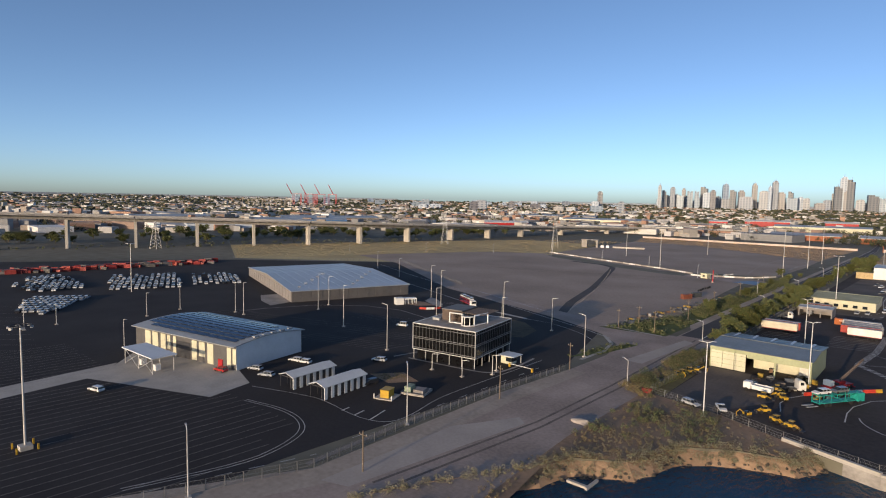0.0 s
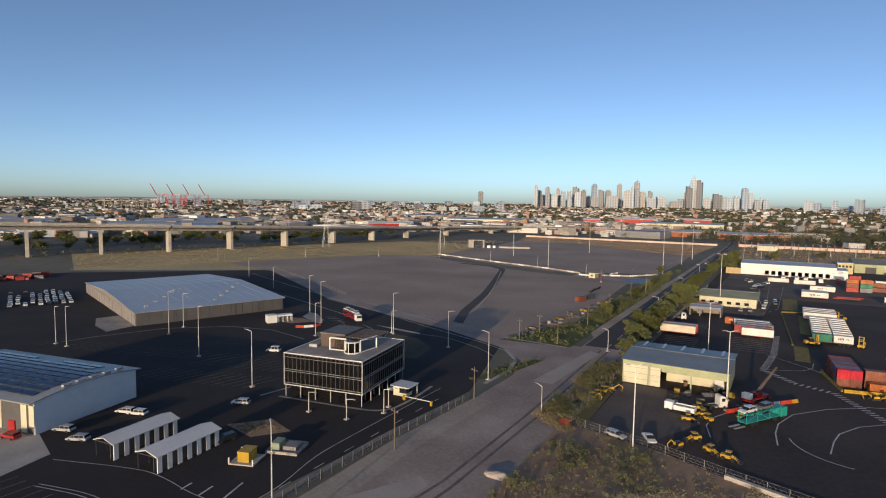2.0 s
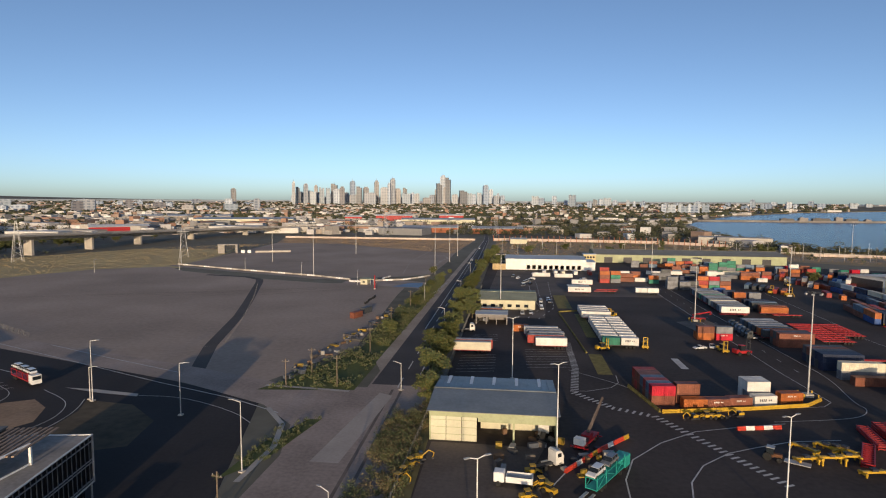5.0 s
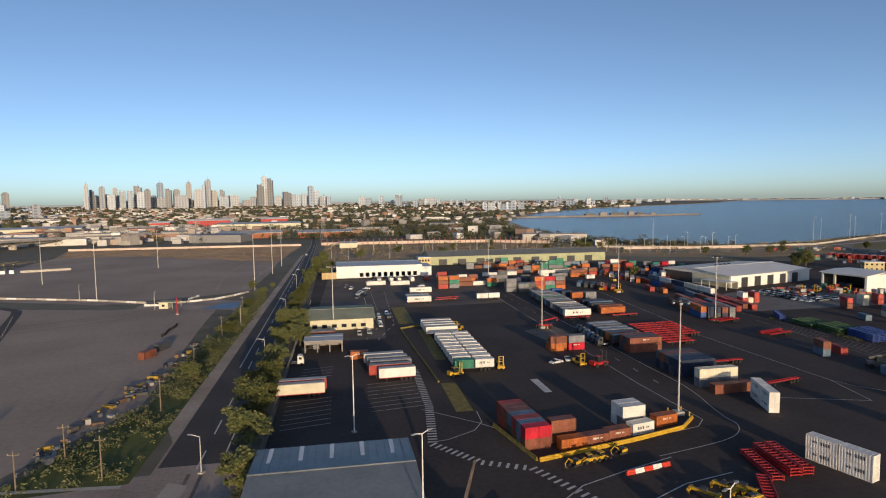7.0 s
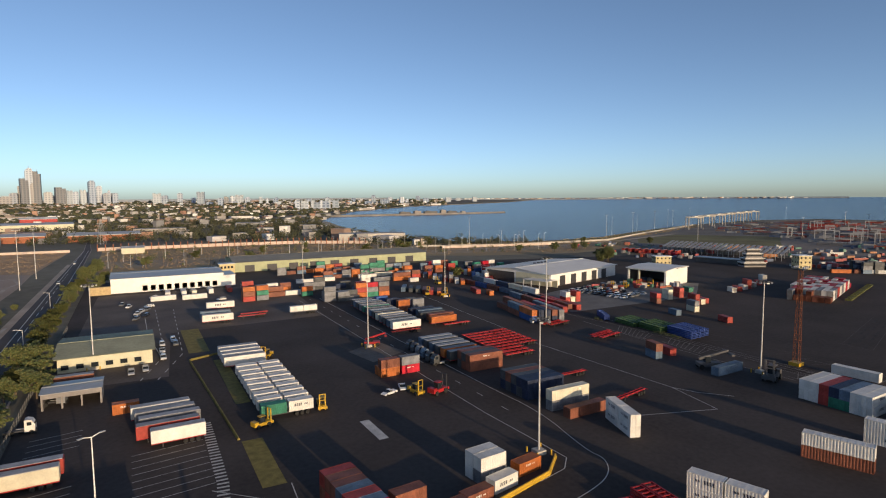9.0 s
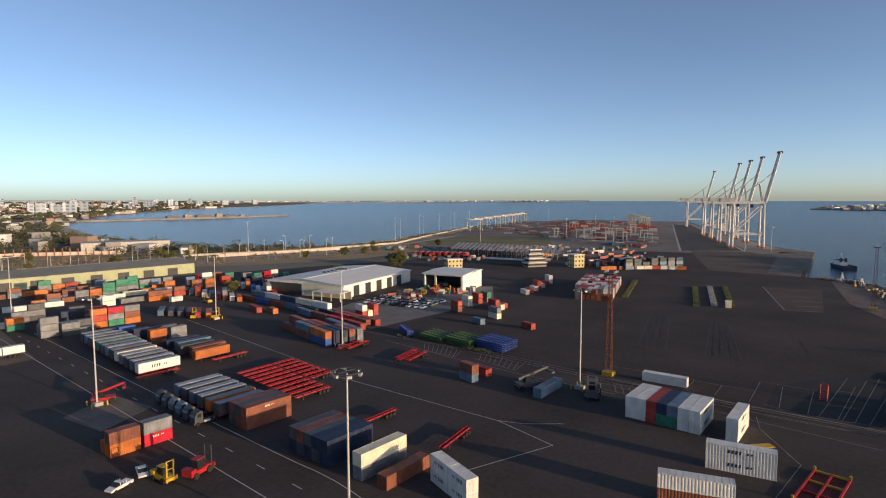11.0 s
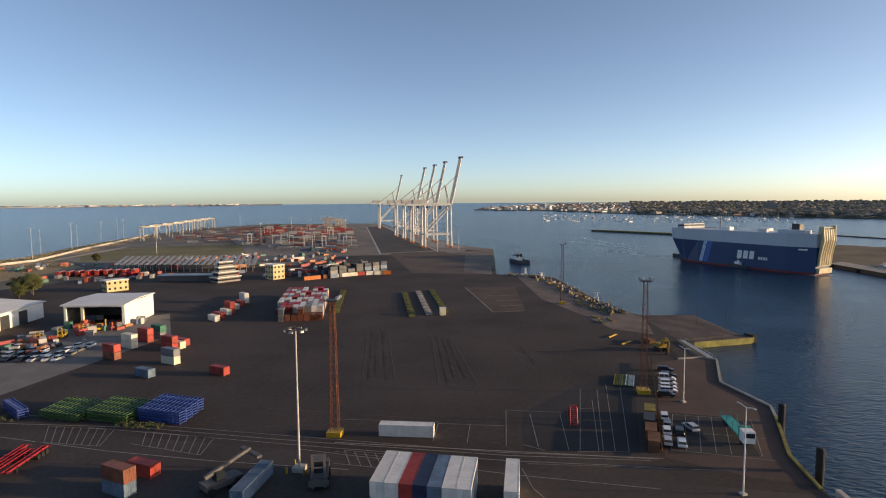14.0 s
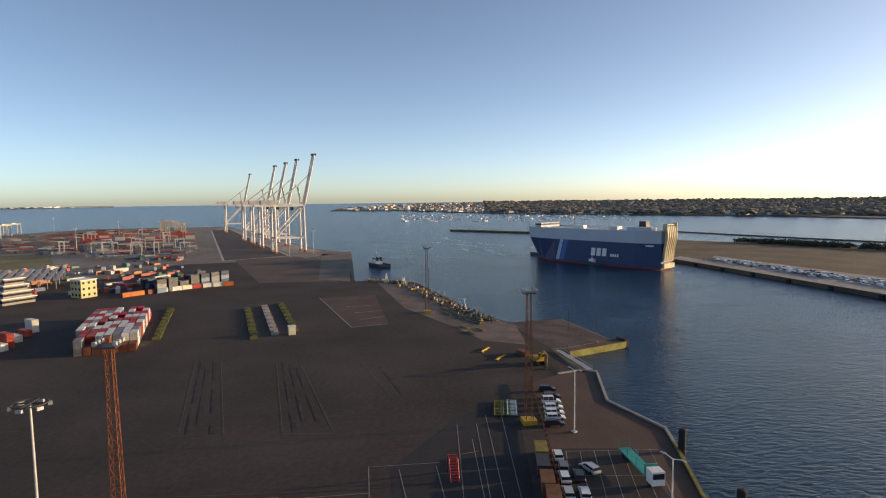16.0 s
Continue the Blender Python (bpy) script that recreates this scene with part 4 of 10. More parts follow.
# ---- buildings ----
def gable_shed(name, label, x0, x1, y0, y1, h, rise, roof, wall, along="x", over=0.6, rz=0.0, at=None, nrib=0, open_front=None, wall2=None):
    """A sheet-metal shed with a shallow gable, its walls, roof slopes with standing ribs, eaves and a ridge cap."""
    m = pose(*(at or ((x0 + x1) / 2, (y0 + y1) / 2)), 0.0, 0, 0, rz)
    w, d = (x1 - x0) / 2, (y1 - y0) / 2
    t = thing(name, label, "shed", m)
    wall2 = wall2 or wall
    if along == "x":
        f = lambda a, b, c: (a, b, c)
    else:
        f = lambda a, b, c: (b, a, c)
        w, d = d, w
    th = 0.25
    def quadbox(pts, tk, name_, mt, lab=""):
        bm = bmesh.new()
        v = [bm.verts.new(f(*p)) for p in pts]
        face = bm.faces.new(v)
        bm.normal_update()
        r = bmesh.ops.extrude_face_region(bm, geom=[face])
        nn = face.normal.copy()
        for g in r["geom"]:
            if isinstance(g, bmesh.types.BMVert):
                g.co -= nn * tk
        return part(name_, bm, mt, t, lab)
    # walls
    for s in (-1, 1):
        if open_front == s:
            nb = max(3, int(2 * w / 7))
            for i in range(nb + 1):
                bm = bmesh.new()
                x = -w + 2 * w * i / nb
                box(bm, *(sorted((x - 0.2, x + 0.2)) if along == "x" else sorted((s * d - 0.2, s * d + 0.2))), *(sorted((s * d - 0.2, s * d + 0.2)) if along == "x" else sorted((x - 0.2, x + 0.2))), 0, h)
                part("column", bm, wall2, t)
            quadbox([(-w, s * d, h - 1.2), (w, s * d, h - 1.2), (w, s * d, h), (-w, s * d, h)], th, "fascia", wall2)
        else:
            quadbox([(-w, s * d, 0), (w, s * d, 0), (w, s * d, h), (-w, s * d, h)], th, "wall", wall)
        quadbox([(s * w, -d, 0), (s * w, d, 0), (s * w, d, h), (s * w, 0, h + rise), (s * w, -d, h)], th, "wall", wall2)
        quadbox([(-w - over, s * (d + over), h + 0.05 - rise * over / d), (w + over, s * (d + over), h + 0.05 - rise * over / d), (w + over, 0, h + rise + 0.05), (-w - over, 0, h + rise + 0.05)], 0.12, "roof", roof)
        if nrib:
            bm = bmesh.new()
            for i in range(nrib + 1):
                x = -w - over + (2 * w + 2 * over) * i / nrib
                a_, b_ = Vector(f(x, s * (d + over), h + 0.14 - rise * over / d)), Vector(f(x, 0, h + rise + 0.14))
                rod(bm, a_, b_, 0.07, n=4)
            part("roof_rib", bm, roof, t)
    bm = bmesh.new()
    rod(bm, f(-w - over, 0, h + rise + 0.12), f(w + over, 0, h + rise + 0.12), 0.22, n=6)
    part("ridge_cap", bm, roof, t)
    return t


def wall_panels(t, n, x0, x1, y, z0, z1, mt, name="cladding_panel", gap=0.1, axis="x", depth=0.08):
    """Single panels proud of a wall."""
    step = (x1 - x0) / n
    me = None
    for i in range(n):
        if me is None:
            bm = boxes((gap / 2, step - gap / 2, -depth, depth, 0, z1 - z0)) if axis == "x" else boxes((-depth, depth, gap / 2, step - gap / 2, 0, z1 - z0))
            me = mesh_of(bm, name, mt)
        part(name, me, mt, t, at=pose(*((x0 + i * step, y) if axis == "x" else (y, x0 + i * step)), z0))


# solar shed
sh = thing("solar_shed", "white workshop shed with curved solar-panel roof and striped front", "shed", pose(-151.8, 83.2, 0, 0, 0, 11.0) @ Matrix.Diagonal((0.99, 0.88, 1, 1)) @ Matrix.Translation((155.4, -82, 0)))
part("wall", boxes((-206, -155.5, 82.0, 82.4, 0, 7.25)), WALL_GREY, sh, "dark front wall")
part("wall", boxes((-155.8, -155.4, 82.0, 112.0, 0, 7.25)), WALL_BLUEGREY, sh, "pale gable wall")
part("wall", boxes((-206, -155.5, 111.7, 112.0, 0, 7.25)), WALL_MID, sh)
part("wall", boxes((-206, -205.6, 82.4, 111.7, 0, 7.25)), WALL_MID, sh)
bm = bmesh.new()
prof = [(80.6 + 33 * i / 12, 7.3 + 1.3 * math.sin(math.pi * i / 12)) for i in range(13)]
extrude_x(bm, prof + [(y, z - 0.25) for y, z in prof[::-1]], -206.6, -155.1)
part("roof", bm, ROOF_GREY, sh, "curved grey sheet roof")
bm = bmesh.new()
extrude_x(bm, [(82.2, 7.1)] + prof[1:-1] + [(111.8, 7.1)], -155.7, -155.45)
part("gable_infill", bm, WALL_BLUEGREY, sh)
pm = mesh_of(boxes((0, 4.4, 0, 1.9, 0, 0.08)), "solar_panel", SOLAR)
for i in range(10):
    for j in range(9):
        u = (j + 1.15) / 11.3
        y, z = 80.6 + 33 * u, 7.3 + 1.3 * math.sin(math.pi * u)
        sl = math.degrees(math.atan2(1.3 * math.pi / 33 * math.cos(math.pi * u), 1))
        if (i, j) in ((4, 8), (5, 8), (9, 7), (9, 8), (0, 0)):
            continue
        part("solar_panel", pm, SOLAR, sh, at=pose(-205 + i * 4.7, y, z + 0.12, sl))
for i, (x, w) in enumerate(((-200.5, 3), (-196.5, 3), (-192, 2.6), (-188.5, 1.6), (-185.5, 1.6), (-176, 2.4), (-172.5, 2.8), (-168.5, 2.8), (-159.5, 1.8), (-157, 1.6))):
    part("cladding_panel", boxes((x, x + w, 81.8, 82.0, 0.2 if i % 3 else 1.8, 6.4)), WALL_CREAM, sh, "cream wall panel")
part("roller_door", boxes((-184, -177, 81.85, 82.0, 0, 5.2)), STEEL_DARK, sh, "dark roller door")
for i in range(5):
    part("roof_vent", boxes((-156.5, -155.6, 90 + 4 * i, 92 + 4 * i, 8.4, 8.9)), STEEL_GREY, sh)
part("red_door", boxes((-163.5, -161.5, 81.7, 82.0, 0, 2.4)), RED, sh)

cp = thing("wash_canopy", "small canopy with pale flat roof on steel posts", "canopy", pose(-173.5, 67, 0, 0, 0, 3))
part("roof", boxes((-10, 9.5, -3.6, 3.8, 4.7, 5.0)), WALL_BLUEGREY, cp)
for x in (-9, 0, 8.6):
    for y in (-3, 3.2):
        bm = bmesh.new()
        rod(bm, (x, y, 0), (x, y, 4.7), 0.14)
        part("post", bm, STEEL_GREY, cp)
bm = bmesh.new()
for x in (-9, 0):
    rod(bm, (x, -3, 0.2), (x + 9, -3, 4.5), 0.08, n=5)
    rod(bm, (x, -3, 4.5), (x + 9, -3, 0.2), 0.08, n=5)
part("brace", bm, STEEL_GREY, cp)
for x in (-4, 5):
    part("wash_unit", boxes((x - 0.7, x + 0.7, -0.8, 0.8, 0, 1.8)), STEEL_WHITE, cp)

# large warehouse at an angle
ROOF_PALE = mat("pale_zinc_roof", (0.42, 0.44, 0.46), 0.38, 0.3, 0.06, 0.10, 0, 10)
wc = thing("grey_warehouse", "long low warehouse with pale grey roof and dark panel walls", "warehouse", pose(-236, 158.4, 0, 0, 0, 71.0))
wc.scale = (1.06, 1.03, 0.85)
LX, LY = 59.0, 101.0
part("wall", boxes((0, LX, -0.3, 0, 0, 6.4)), WALL_GREY, wc)
part("wall", boxes((0, LX, LY, LY + 0.3, 0, 6.4)), WALL_GREY, wc)
part("wall", boxes((-0.3, 0, 0, LY, 0, 6.4)), WALL_MID, wc, "brown-grey side wall")
part("wall", boxes((LX, LX + 0.3, 0, LY, 0, 6.4)), WALL_MID, wc)
bm = bmesh.new()
extrude_x(bm, [(-0.9, 6.5), (LY / 2, 9.4), (LY + 0.9, 6.5), (LY + 0.9, 6.2), (LY / 2, 9.1), (-0.9, 6.2)], -0.8, LX + 0.8)
part("roof", bm, ROOF_PALE, wc)
bm = bmesh.new()
for i in range(13):
    x = -0.8 + (LX + 1.6) * i / 12
    rod(bm, (x, -0.9, 6.55), (x, LY / 2, 9.45), 0.05, n=4)
    rod(bm, (x, LY / 2, 9.45), (x, LY + 0.9, 6.55), 0.05, n=4)
part("roof_rib", bm, ROOF_PALE, wc)
for x in (-0.15, LX + 0.15):
    bm = bmesh.new()
    extrude_x(bm, [(0, 6.2), (LY, 6.2), (LY / 2, 9.1)], x - 0.15, x + 0.15)
    part("gable_infill", bm, WALL_MID, wc)
for i in range(10):
    y = 8 + (i % 5) * 8
    part("roof_vent", boxes((5 + i * 5.4, 6.2 + i * 5.4, y, y + 1.4, 6.4 + y * 0.055, 7.2 + y * 0.055)), STEEL_GREY, wc)
wall_panels(wc, 13, 0, LX, -0.34, 0.2, 6.1, WALL_GREY, gap=0.5)
wall_panels(wc, 18, 0, LY, -0.34, 0.2, 6.1, WALL_MID, axis="y", gap=0.5)

# glass office
of = thing("glass_office", "three-storey black glass office with white frame lines and roof terrace", "office building", pose(-125.6, 130.2, 0, 0, 0, 10.0))
OX, OY, OH = 23.2, 25.5, 11.6
part("core", boxes((1.2, OX - 1.2, 1.2, OY - 1.2, 0, 3.4)), OFFICEGLASS, of, "recessed dark glazed ground floor")
part("glass_box", boxes((0.25, OX - 0.25, 0.25, OY - 0.25, 3.2, OH - 0.3)), OFFICEGLASS, of, "dark glazed upper storeys")
part("terrace", boxes((0.3, OX - 0.3, 0.3, OY - 0.3, OH - 0.3, OH)), CONCRETE_OLD, of, "grey roof deck")
for z, hh in ((3.15, 0.14), (3.75, 0.06), (6.85, 0.06), (7.35, 0.06), (10.55, 0.06), (OH - 0.05, 0.17)):
    for b in ((0, OX, 0, 0.25), (0, OX, OY - 0.25, OY), (0, 0.25, 0.25, OY - 0.25), (OX - 0.25, OX, 0.25, OY - 0.25)):
        part("spandrel", boxes((*b, z, z + hh)), STEEL_WHITE if hh > 0.1 else STEEL_GREY, of, "pale frame line")
for x in (0.0, OX - 0.22):
    for y in (0.0, OY - 0.22):
        part("corner_post", boxes((x - 0.02, x + 0.24, y - 0.02, y + 0.24, 3.1, OH)), STEEL_GREY, of)
mul = mesh_of(boxes((-0.04, 0.04, -0.09, 0.09, 3.4, OH)), "mullion", mat("slim_grey_mullion", (0.13, 0.13, 0.13), 0.5, 0.3))
for i in range(1, 18):
    for y in (0.12, OY - 0.12):
        part("mullion", mul, STEEL_DARK, of, at=pose(OX * i / 18, y, 0))
for i in range(1, 20):
    for x in (0.12, OX - 0.12):
        part("mullion", mul, STEEL_DARK, of, at=pose(x, OY * i / 20, 0))
part("terrace_paving", boxes((3, 15, 1.2, 12, OH, OH + 0.06)), CONCRETE_OLD, of, "paved terrace")
for x, y in [(0.4 + i * (OX - 0.8) / 5, y) for i in range(6) for y in (0.4, OY - 0.4)] + [(x, 0.4 + i * (OY - 0.8) / 5) for i in range(1, 5) for x in (0.4, OX - 0.4)]:
    part("column", boxes((x - 0.11, x + 0.11, y - 0.11, y + 0.11, 0, 3.3)), STEEL_GREY, of)
part("plant_room", boxes((5, 12.5, 10, 20, OH, OH + 3.6)), mat("brown_cladding", (0.10, 0.072, 0.058), 0.7, 0, 0.6, 0.2), of, "brown plant room")
part("plant_roof", boxes((4.8, 12.7, 9.8, 20.2, OH + 3.6, OH + 3.85)), mat("weathered_roof_sheet", (0.15, 0.145, 0.14), 0.7, 0, 0.5, 0.3), of)
for i in range(9):
    part("pergola_slat", boxes((13 + i * 0.9, 13.4 + i * 0.9, 9.5, 20.5, OH + 3.2, OH + 3.4)), mat("timber_slat", (0.30, 0.21, 0.15), 0.8, 0, 0.5, 0.2), of)
for (xa, ya, xb, yb) in ((9.5, 7.4, 14.3, 7.4), (18.6, 7.4, 20, 14)):
    bm = boxes((xa - 0.18, xa + 0.18, ya - 0.18, ya + 0.18, OH, OH + 3.3), (xb - 0.18, xb + 0.18, yb - 0.18, yb + 0.18, OH, OH + 3.3))
    rod(bm, (xa, ya, OH + 3.3), (xb, yb, OH + 3.3), 0.22, n=6)
    rod(bm, (xa, ya, OH + 0.2), (xb, yb, OH + 0.2), 0.16, n=6)
    part("frame", bm, STEEL_WHITE, of, "white steel terrace frame")
bm = bmesh.new()
for z in (OH + 0.25, OH + 3.1):
    for i in range(10):
        a0, a1 = math.pi * (1 + i / 10), math.pi * (1 + (i + 1) / 10)
        rod(bm, (16.5 + 2.1 * math.cos(a0), 7.2 + 2.4 * math.sin(a0), z), (16.5 + 2.1 * math.cos(a1), 7.2 + 2.4 * math.sin(a1), z), 0.18, n=5)
for i in range(5):
    a0 = math.pi * (1 + i / 4)
    rod(bm, (16.5 + 2.1 * math.cos(a0), 7.2 + 2.4 * math.sin(a0), OH), (16.5 + 2.1 * math.cos(a0), 7.2 + 2.4 * math.sin(a0), OH + 3.1), 0.12, n=5)
part("round_frame", bm, STEEL_WHITE, of, "rounded white balcony frame")
bm = bmesh.new()
rod(bm, (16.5, 7.4, OH), (16.5, 7.4, OH + 2.9), 1.8, n=14)
part("round_glass", bm, OFFICEGLASS, of)
part("lounge_wall", boxes((10, 14.4, 10, 10.2, OH, OH + 3.1)), GLASS, of)
part("stair", boxes((2.5, 5, 8, 9.4, OH, OH + 0.8)), STEEL_GREY, of)

gh = thing("gatehouse", "small gatehouse with flat pale roof and lit cream front", "gatehouse", pose(-99.6, 147.6, 0, 0, 0, 2))
gh.scale = (0.8, 0.8, 0.9)
part("wall", boxes((-2.8, 2.2, -1.6, 2.0, 0.1, 2.9)), WALL_CREAM, gh)
part("window", boxes((-0.4, 2.3, -1.7, 2.1, 1.1, 2.5)), GLASS, gh)
part("roof", boxes((-3.6, 3.6, -2.4, 4.2, 2.9, 3.2)), WALL_BLUEGREY, gh)
for x in (-3.2, 3.2):
    part("post", boxes((x - 0.1, x + 0.1, 3.6, 3.8, 0, 2.9)), STEEL_WHITE, gh)
bmg = thing("boom_gate", "white boom barrier between two yellow posts", "boom gate", pose(-97.2, 144.6, 0))
part("post", boxes((-0.3, 0.3, -0.3, 0.3, 0, 1.2)), YELLOW, bmg)
part("post", boxes((8.0, 8.5, -0.3, 0.3, 0, 1.2)), YELLOW, bmg)
part("boom", boxes((0.3, 8.0, -0.08, 0.08, 0.95, 1.1)), STEEL_WHITE, bmg)


def shelter(x, y):
    t = thing("drive_through_shelter", "long open shelter with white ribbed roof and white partition posts", "shelter", pose(x, y, 0, 0, 0, 5), group="inspection shelters")
    bm = bmesh.new()
    extrude_y(bm, [(-3.0, 3.4), (0, 4.3), (3.0, 3.4), (3.0, 3.25), (0, 4.12), (-3.0, 3.25)], -8.6, 7.2)
    part("roof", bm, ROOF_WHITE, t)
    for i in range(7):
        part("partition", boxes((2.55, 2.75, -8.2 + i * 2.3, -7.2 + i * 2.3, 0, 3.3)), WALL_WHITE, t)
        part("post", boxes((-2.75, -2.6, -8.2 + i * 2.3, -8.05 + i * 2.3, 0, 3.3)), STEEL_DARK, t)
    part("back_wall", boxes((-2.6, 2.5, 6.8, 6.95, 0, 3.4)), WALL_GREY, t)
    part("inner_wall", boxes((1.6, 1.7, -8.2, 6.8, 0, 3.2)), WALL_GREY, t)
    part("gable_frame", boxes((-2.7, 2.7, -8.4, -8.25, 3.1, 3.3)), STEEL_DARK, t)
    return t


shelter(-116.6, 94.0)
shelter(-129.0, 93.0)
ys = thing("yellow_generator", "yellow generator box on a kerbed white slab", "generator", pose(-103.8, 99, 0, 0, 0, 20))
part("slab", boxes((-2.6, 2.6, -2.6, 2.6, 0, 0.25)), CONCRETE, ys)
part("housing", boxes((-1.2, 1.2, -1.6, 1.6, 0.25, 2.2)), YELLOW, ys)
part("lid", boxes((-1.3, 1.3, -1.7, 1.7, 2.2, 2.32)), YELLOW, ys)
for px, py in ((-2.5, -2.5), (2.5, -2.5), (-2.5, 2.5)):
    part("bollard", boxes((px - 0.12, px + 0.12, py - 0.12, py + 0.12, 0.25, 1.4)), STEEL_WHITE, ys)
bs = thing("bunded_store", "pale green bunded tanks behind low white walls", "tank store", pose(-101, 107, 0, 0, 0, 20))
part("slab", boxes((-3.4, 3.4, -3, 3, 0, 0.2)), CONCRETE, bs)
part("tank", boxes((-2.6, -0.8, -2, 1, 0.2, 1.9)), mat("pale_green_tank", (0.24, 0.29, 0.21), 0.5), bs)
part("tank", boxes((-0.2, 2.6, -1.6, 1.4, 0.2, 1.2)), WALL_MID, bs)
for b in ((-3.4, 3.4, -3, -2.8), (-3.4, 3.4, 2.8, 3), (-3.4, -3.2, -3, 3), (3.2, 3.4, -3, 3)):
    part("bund_wall", boxes((*b, 0.2, 0.6)), CONCRETE_OLD, bs)
wb = thing("wash_block", "small white plant block with pipes by the warehouse", "plant", pose(-197, 195, 0, 0, 0, 60))
part("housing", boxes((-3.5, 0.5, -2, 2, 0, 3.2)), WALL_WHITE, wb)
part("tank_frame", boxes((1, 7, -1.6, 1.6, 2.4, 3.0)), STEEL_WHITE, wb)
for x in (1.2, 3, 5, 6.8):
    part("leg", boxes((x - 0.12, x + 0.12, -1.5, -1.2, 0, 2.4)), STEEL_WHITE, wb)
    part("leg", boxes((x - 0.12, x + 0.12, 1.2, 1.5, 0, 2.4)), STEEL_WHITE, wb)

# machine shed in the container yard
ROOF_SHED = mat("blue_grey_roof_sheet", (0.20, 0.215, 0.215), 0.42, 0.2, 0.15, 0.2, 0, 8)
ms = gable_shed("machine_shed", "cream and pale green sheet-metal shed with grey-green roof", -52.4, -25.0, 192.2, 216.6, 6.7, 0.9, ROOF_SHED, WALL_GREENISH, "x", 0.7, nrib=18, open_front=-1, wall2=WALL_GREENISH)
wall_panels(ms, 3, -13.6, -3.4, -12.32, 0.1, 6.3, WALL_CREAM, "sliding_door", 0.12)
for k in range(3):
    wall_panels(ms, 1, -13.6, -3.4, -12.42, 1.5 + 1.6 * k, 1.58 + 1.6 * k, WALL_GREENISH, "door_rail", 0.1)
part("inner_wall", boxes((-3, 13.4, -4.5, -4.2, 0, 6.2)), WALL_CREAM, ms, "cream inner partition")
part("lintel", boxes((-3.2, 13.5, -12.5, -12.3, 4.6, 6.3)), WALL_GREENISH, ms, "pale green wall over the open bays")
for k in range(5):
    part("roof_light", boxes((-12 + 5.6 * k, -11.2 + 5.6 * k, 1.5, 11.6, 7.62 - 0.42, 7.66 - 0.40)), WALL_BLUEGREY, ms, "pale translucent roof strip")
g2 = gable_shed("amenities_shed", "low shed with wide grey-green roof and cream walls", -50.0, -24.0, 349.5, 380.0, 4.6, 1.4, ROOF_GREEN, WALL_CREAM, "x", 1.2, nrib=16)
for i in range(6):
    part("window", boxes((-12 + i * 4, -10 + i * 4, -16.2, -16.05, 1.2, 2.6)), GLASS, g2)
ww = gable_shed("white_warehouse", "long white warehouse with dock doors and grey roof", -40, 20, 514, 549, 8.2, 1.0, ROOF_GREY, WALL_WHITE, "x", 0.4, nrib=20)
for i in range(10):
    part("dock_door", boxes((-14 + i * 4.2, -11.4 + i * 4.2, -17.75, -17.55, 0.6, 3.6)), STEEL_DARK, ww)
for i in range(10):
    for x in (-14.3 + i * 4.2, -11.4 + i * 4.2):
        part("dock_frame", boxes((x, x + 0.3, -17.9, -17.55, 0, 3.8)), WALL_WHITE, ww)
part("side_annex", boxes((30, 37, -17.4, 4, 0, 6.4)), WALL_WHITE, ww, "white side annex")
part("annex_roof", boxes((29.8, 37.4, -17.8, 4.4, 6.4, 6.7)), ROOF_GREY, ww)
part("office_annex", boxes((-40, -30, -20, -17.5, 0, 4.5)), mat("tan_wall", (0.46, 0.34, 0.18), 0.7), ww)
gl = gable_shed("long_green_shed", "very long olive shed with grey roof and dark doorways", 36, 190, 577, 622, 7.0, 2.6, mat("olive_grey_roof_sheet", (0.21, 0.20, 0.165), 0.6, 0, 0.1, 0.2, 0, 8), WALL_GREENISH, "x", 0.8, nrib=40)
for i in range(9):
    part("doorway", boxes((-70 + i * 16, -63 + i * 16, -22.85, -22.6, 0, 4.8)), STEEL_DARK, gl)
yo = thing("yellow_office", "small two-storey pale yellow office by the long shed", "office", pose(29, 566, 0))
part("wall", boxes((-5, 5, -4, 4, 0, 8)), mat("pale_yellow_wall", (0.52, 0.43, 0.235), 0.7), yo)
for i in range(4):
    part("window", boxes((-4.4 + i * 2.3, -3 + i * 2.3, -4.1, -3.98, 5, 6.6)), GLASS, yo)
part("roof", boxes((-5.5, 5.5, -4.5, 4.5, 8, 8.4)), ROOF_GREY, yo)
gable_shed("roadside_warehouse", "plain cream warehouse beside the road end", -38, -18, 780, 798, 5.5, 1.2, ROOF_GREY, WALL_CREAM, "x", 0.4)

# open white workshops
w1 = gable_shed("white_workshop", "wide white-roofed workshop with open bays along its side", 0, 72, 0, 52, 7.2, 2.0, ROOF_WHITE, WALL_WHITE, "x", 1.2, rz=15, at=(216.5, 443.5), nrib=22)
# dark panels on the closed walls stand for the shade inside open bays
for i in range(5):
    part("bay_opening", boxes((-27 + i * 11.5, -21.5 + i * 11.5, -26.35, -26.02, 0.05, 5.8)), STEEL_DARK, w1, "dark panel standing for a shaded open bay")
part("bay_opening", boxes((-36.4, -36.02, 1.5, 24, 0.05, 6.4)), STEEL_DARK, w1, "dark panel standing for the shaded open end bay")
part("wall_panel", boxes((-36.12, -36.02, -25, 0, 0.1, 6.9)), WALL_CREAM, w1)
for i in range(4):
    part("roof_vent", boxes((-6 + i * 4, -4.6 + i * 4, 9, 10.4, 8.4, 9.2)), STEEL_DARK, w1)
lean = thing("lean_to", "low white lean-to roof against the workshop end", "lean-to", pose(183.5, 412.5, 0, 0, 0, 15))
part("roof", boxes((-5, 5.2, -9, 9, 4.2, 4.5)), ROOF_WHITE, lean)
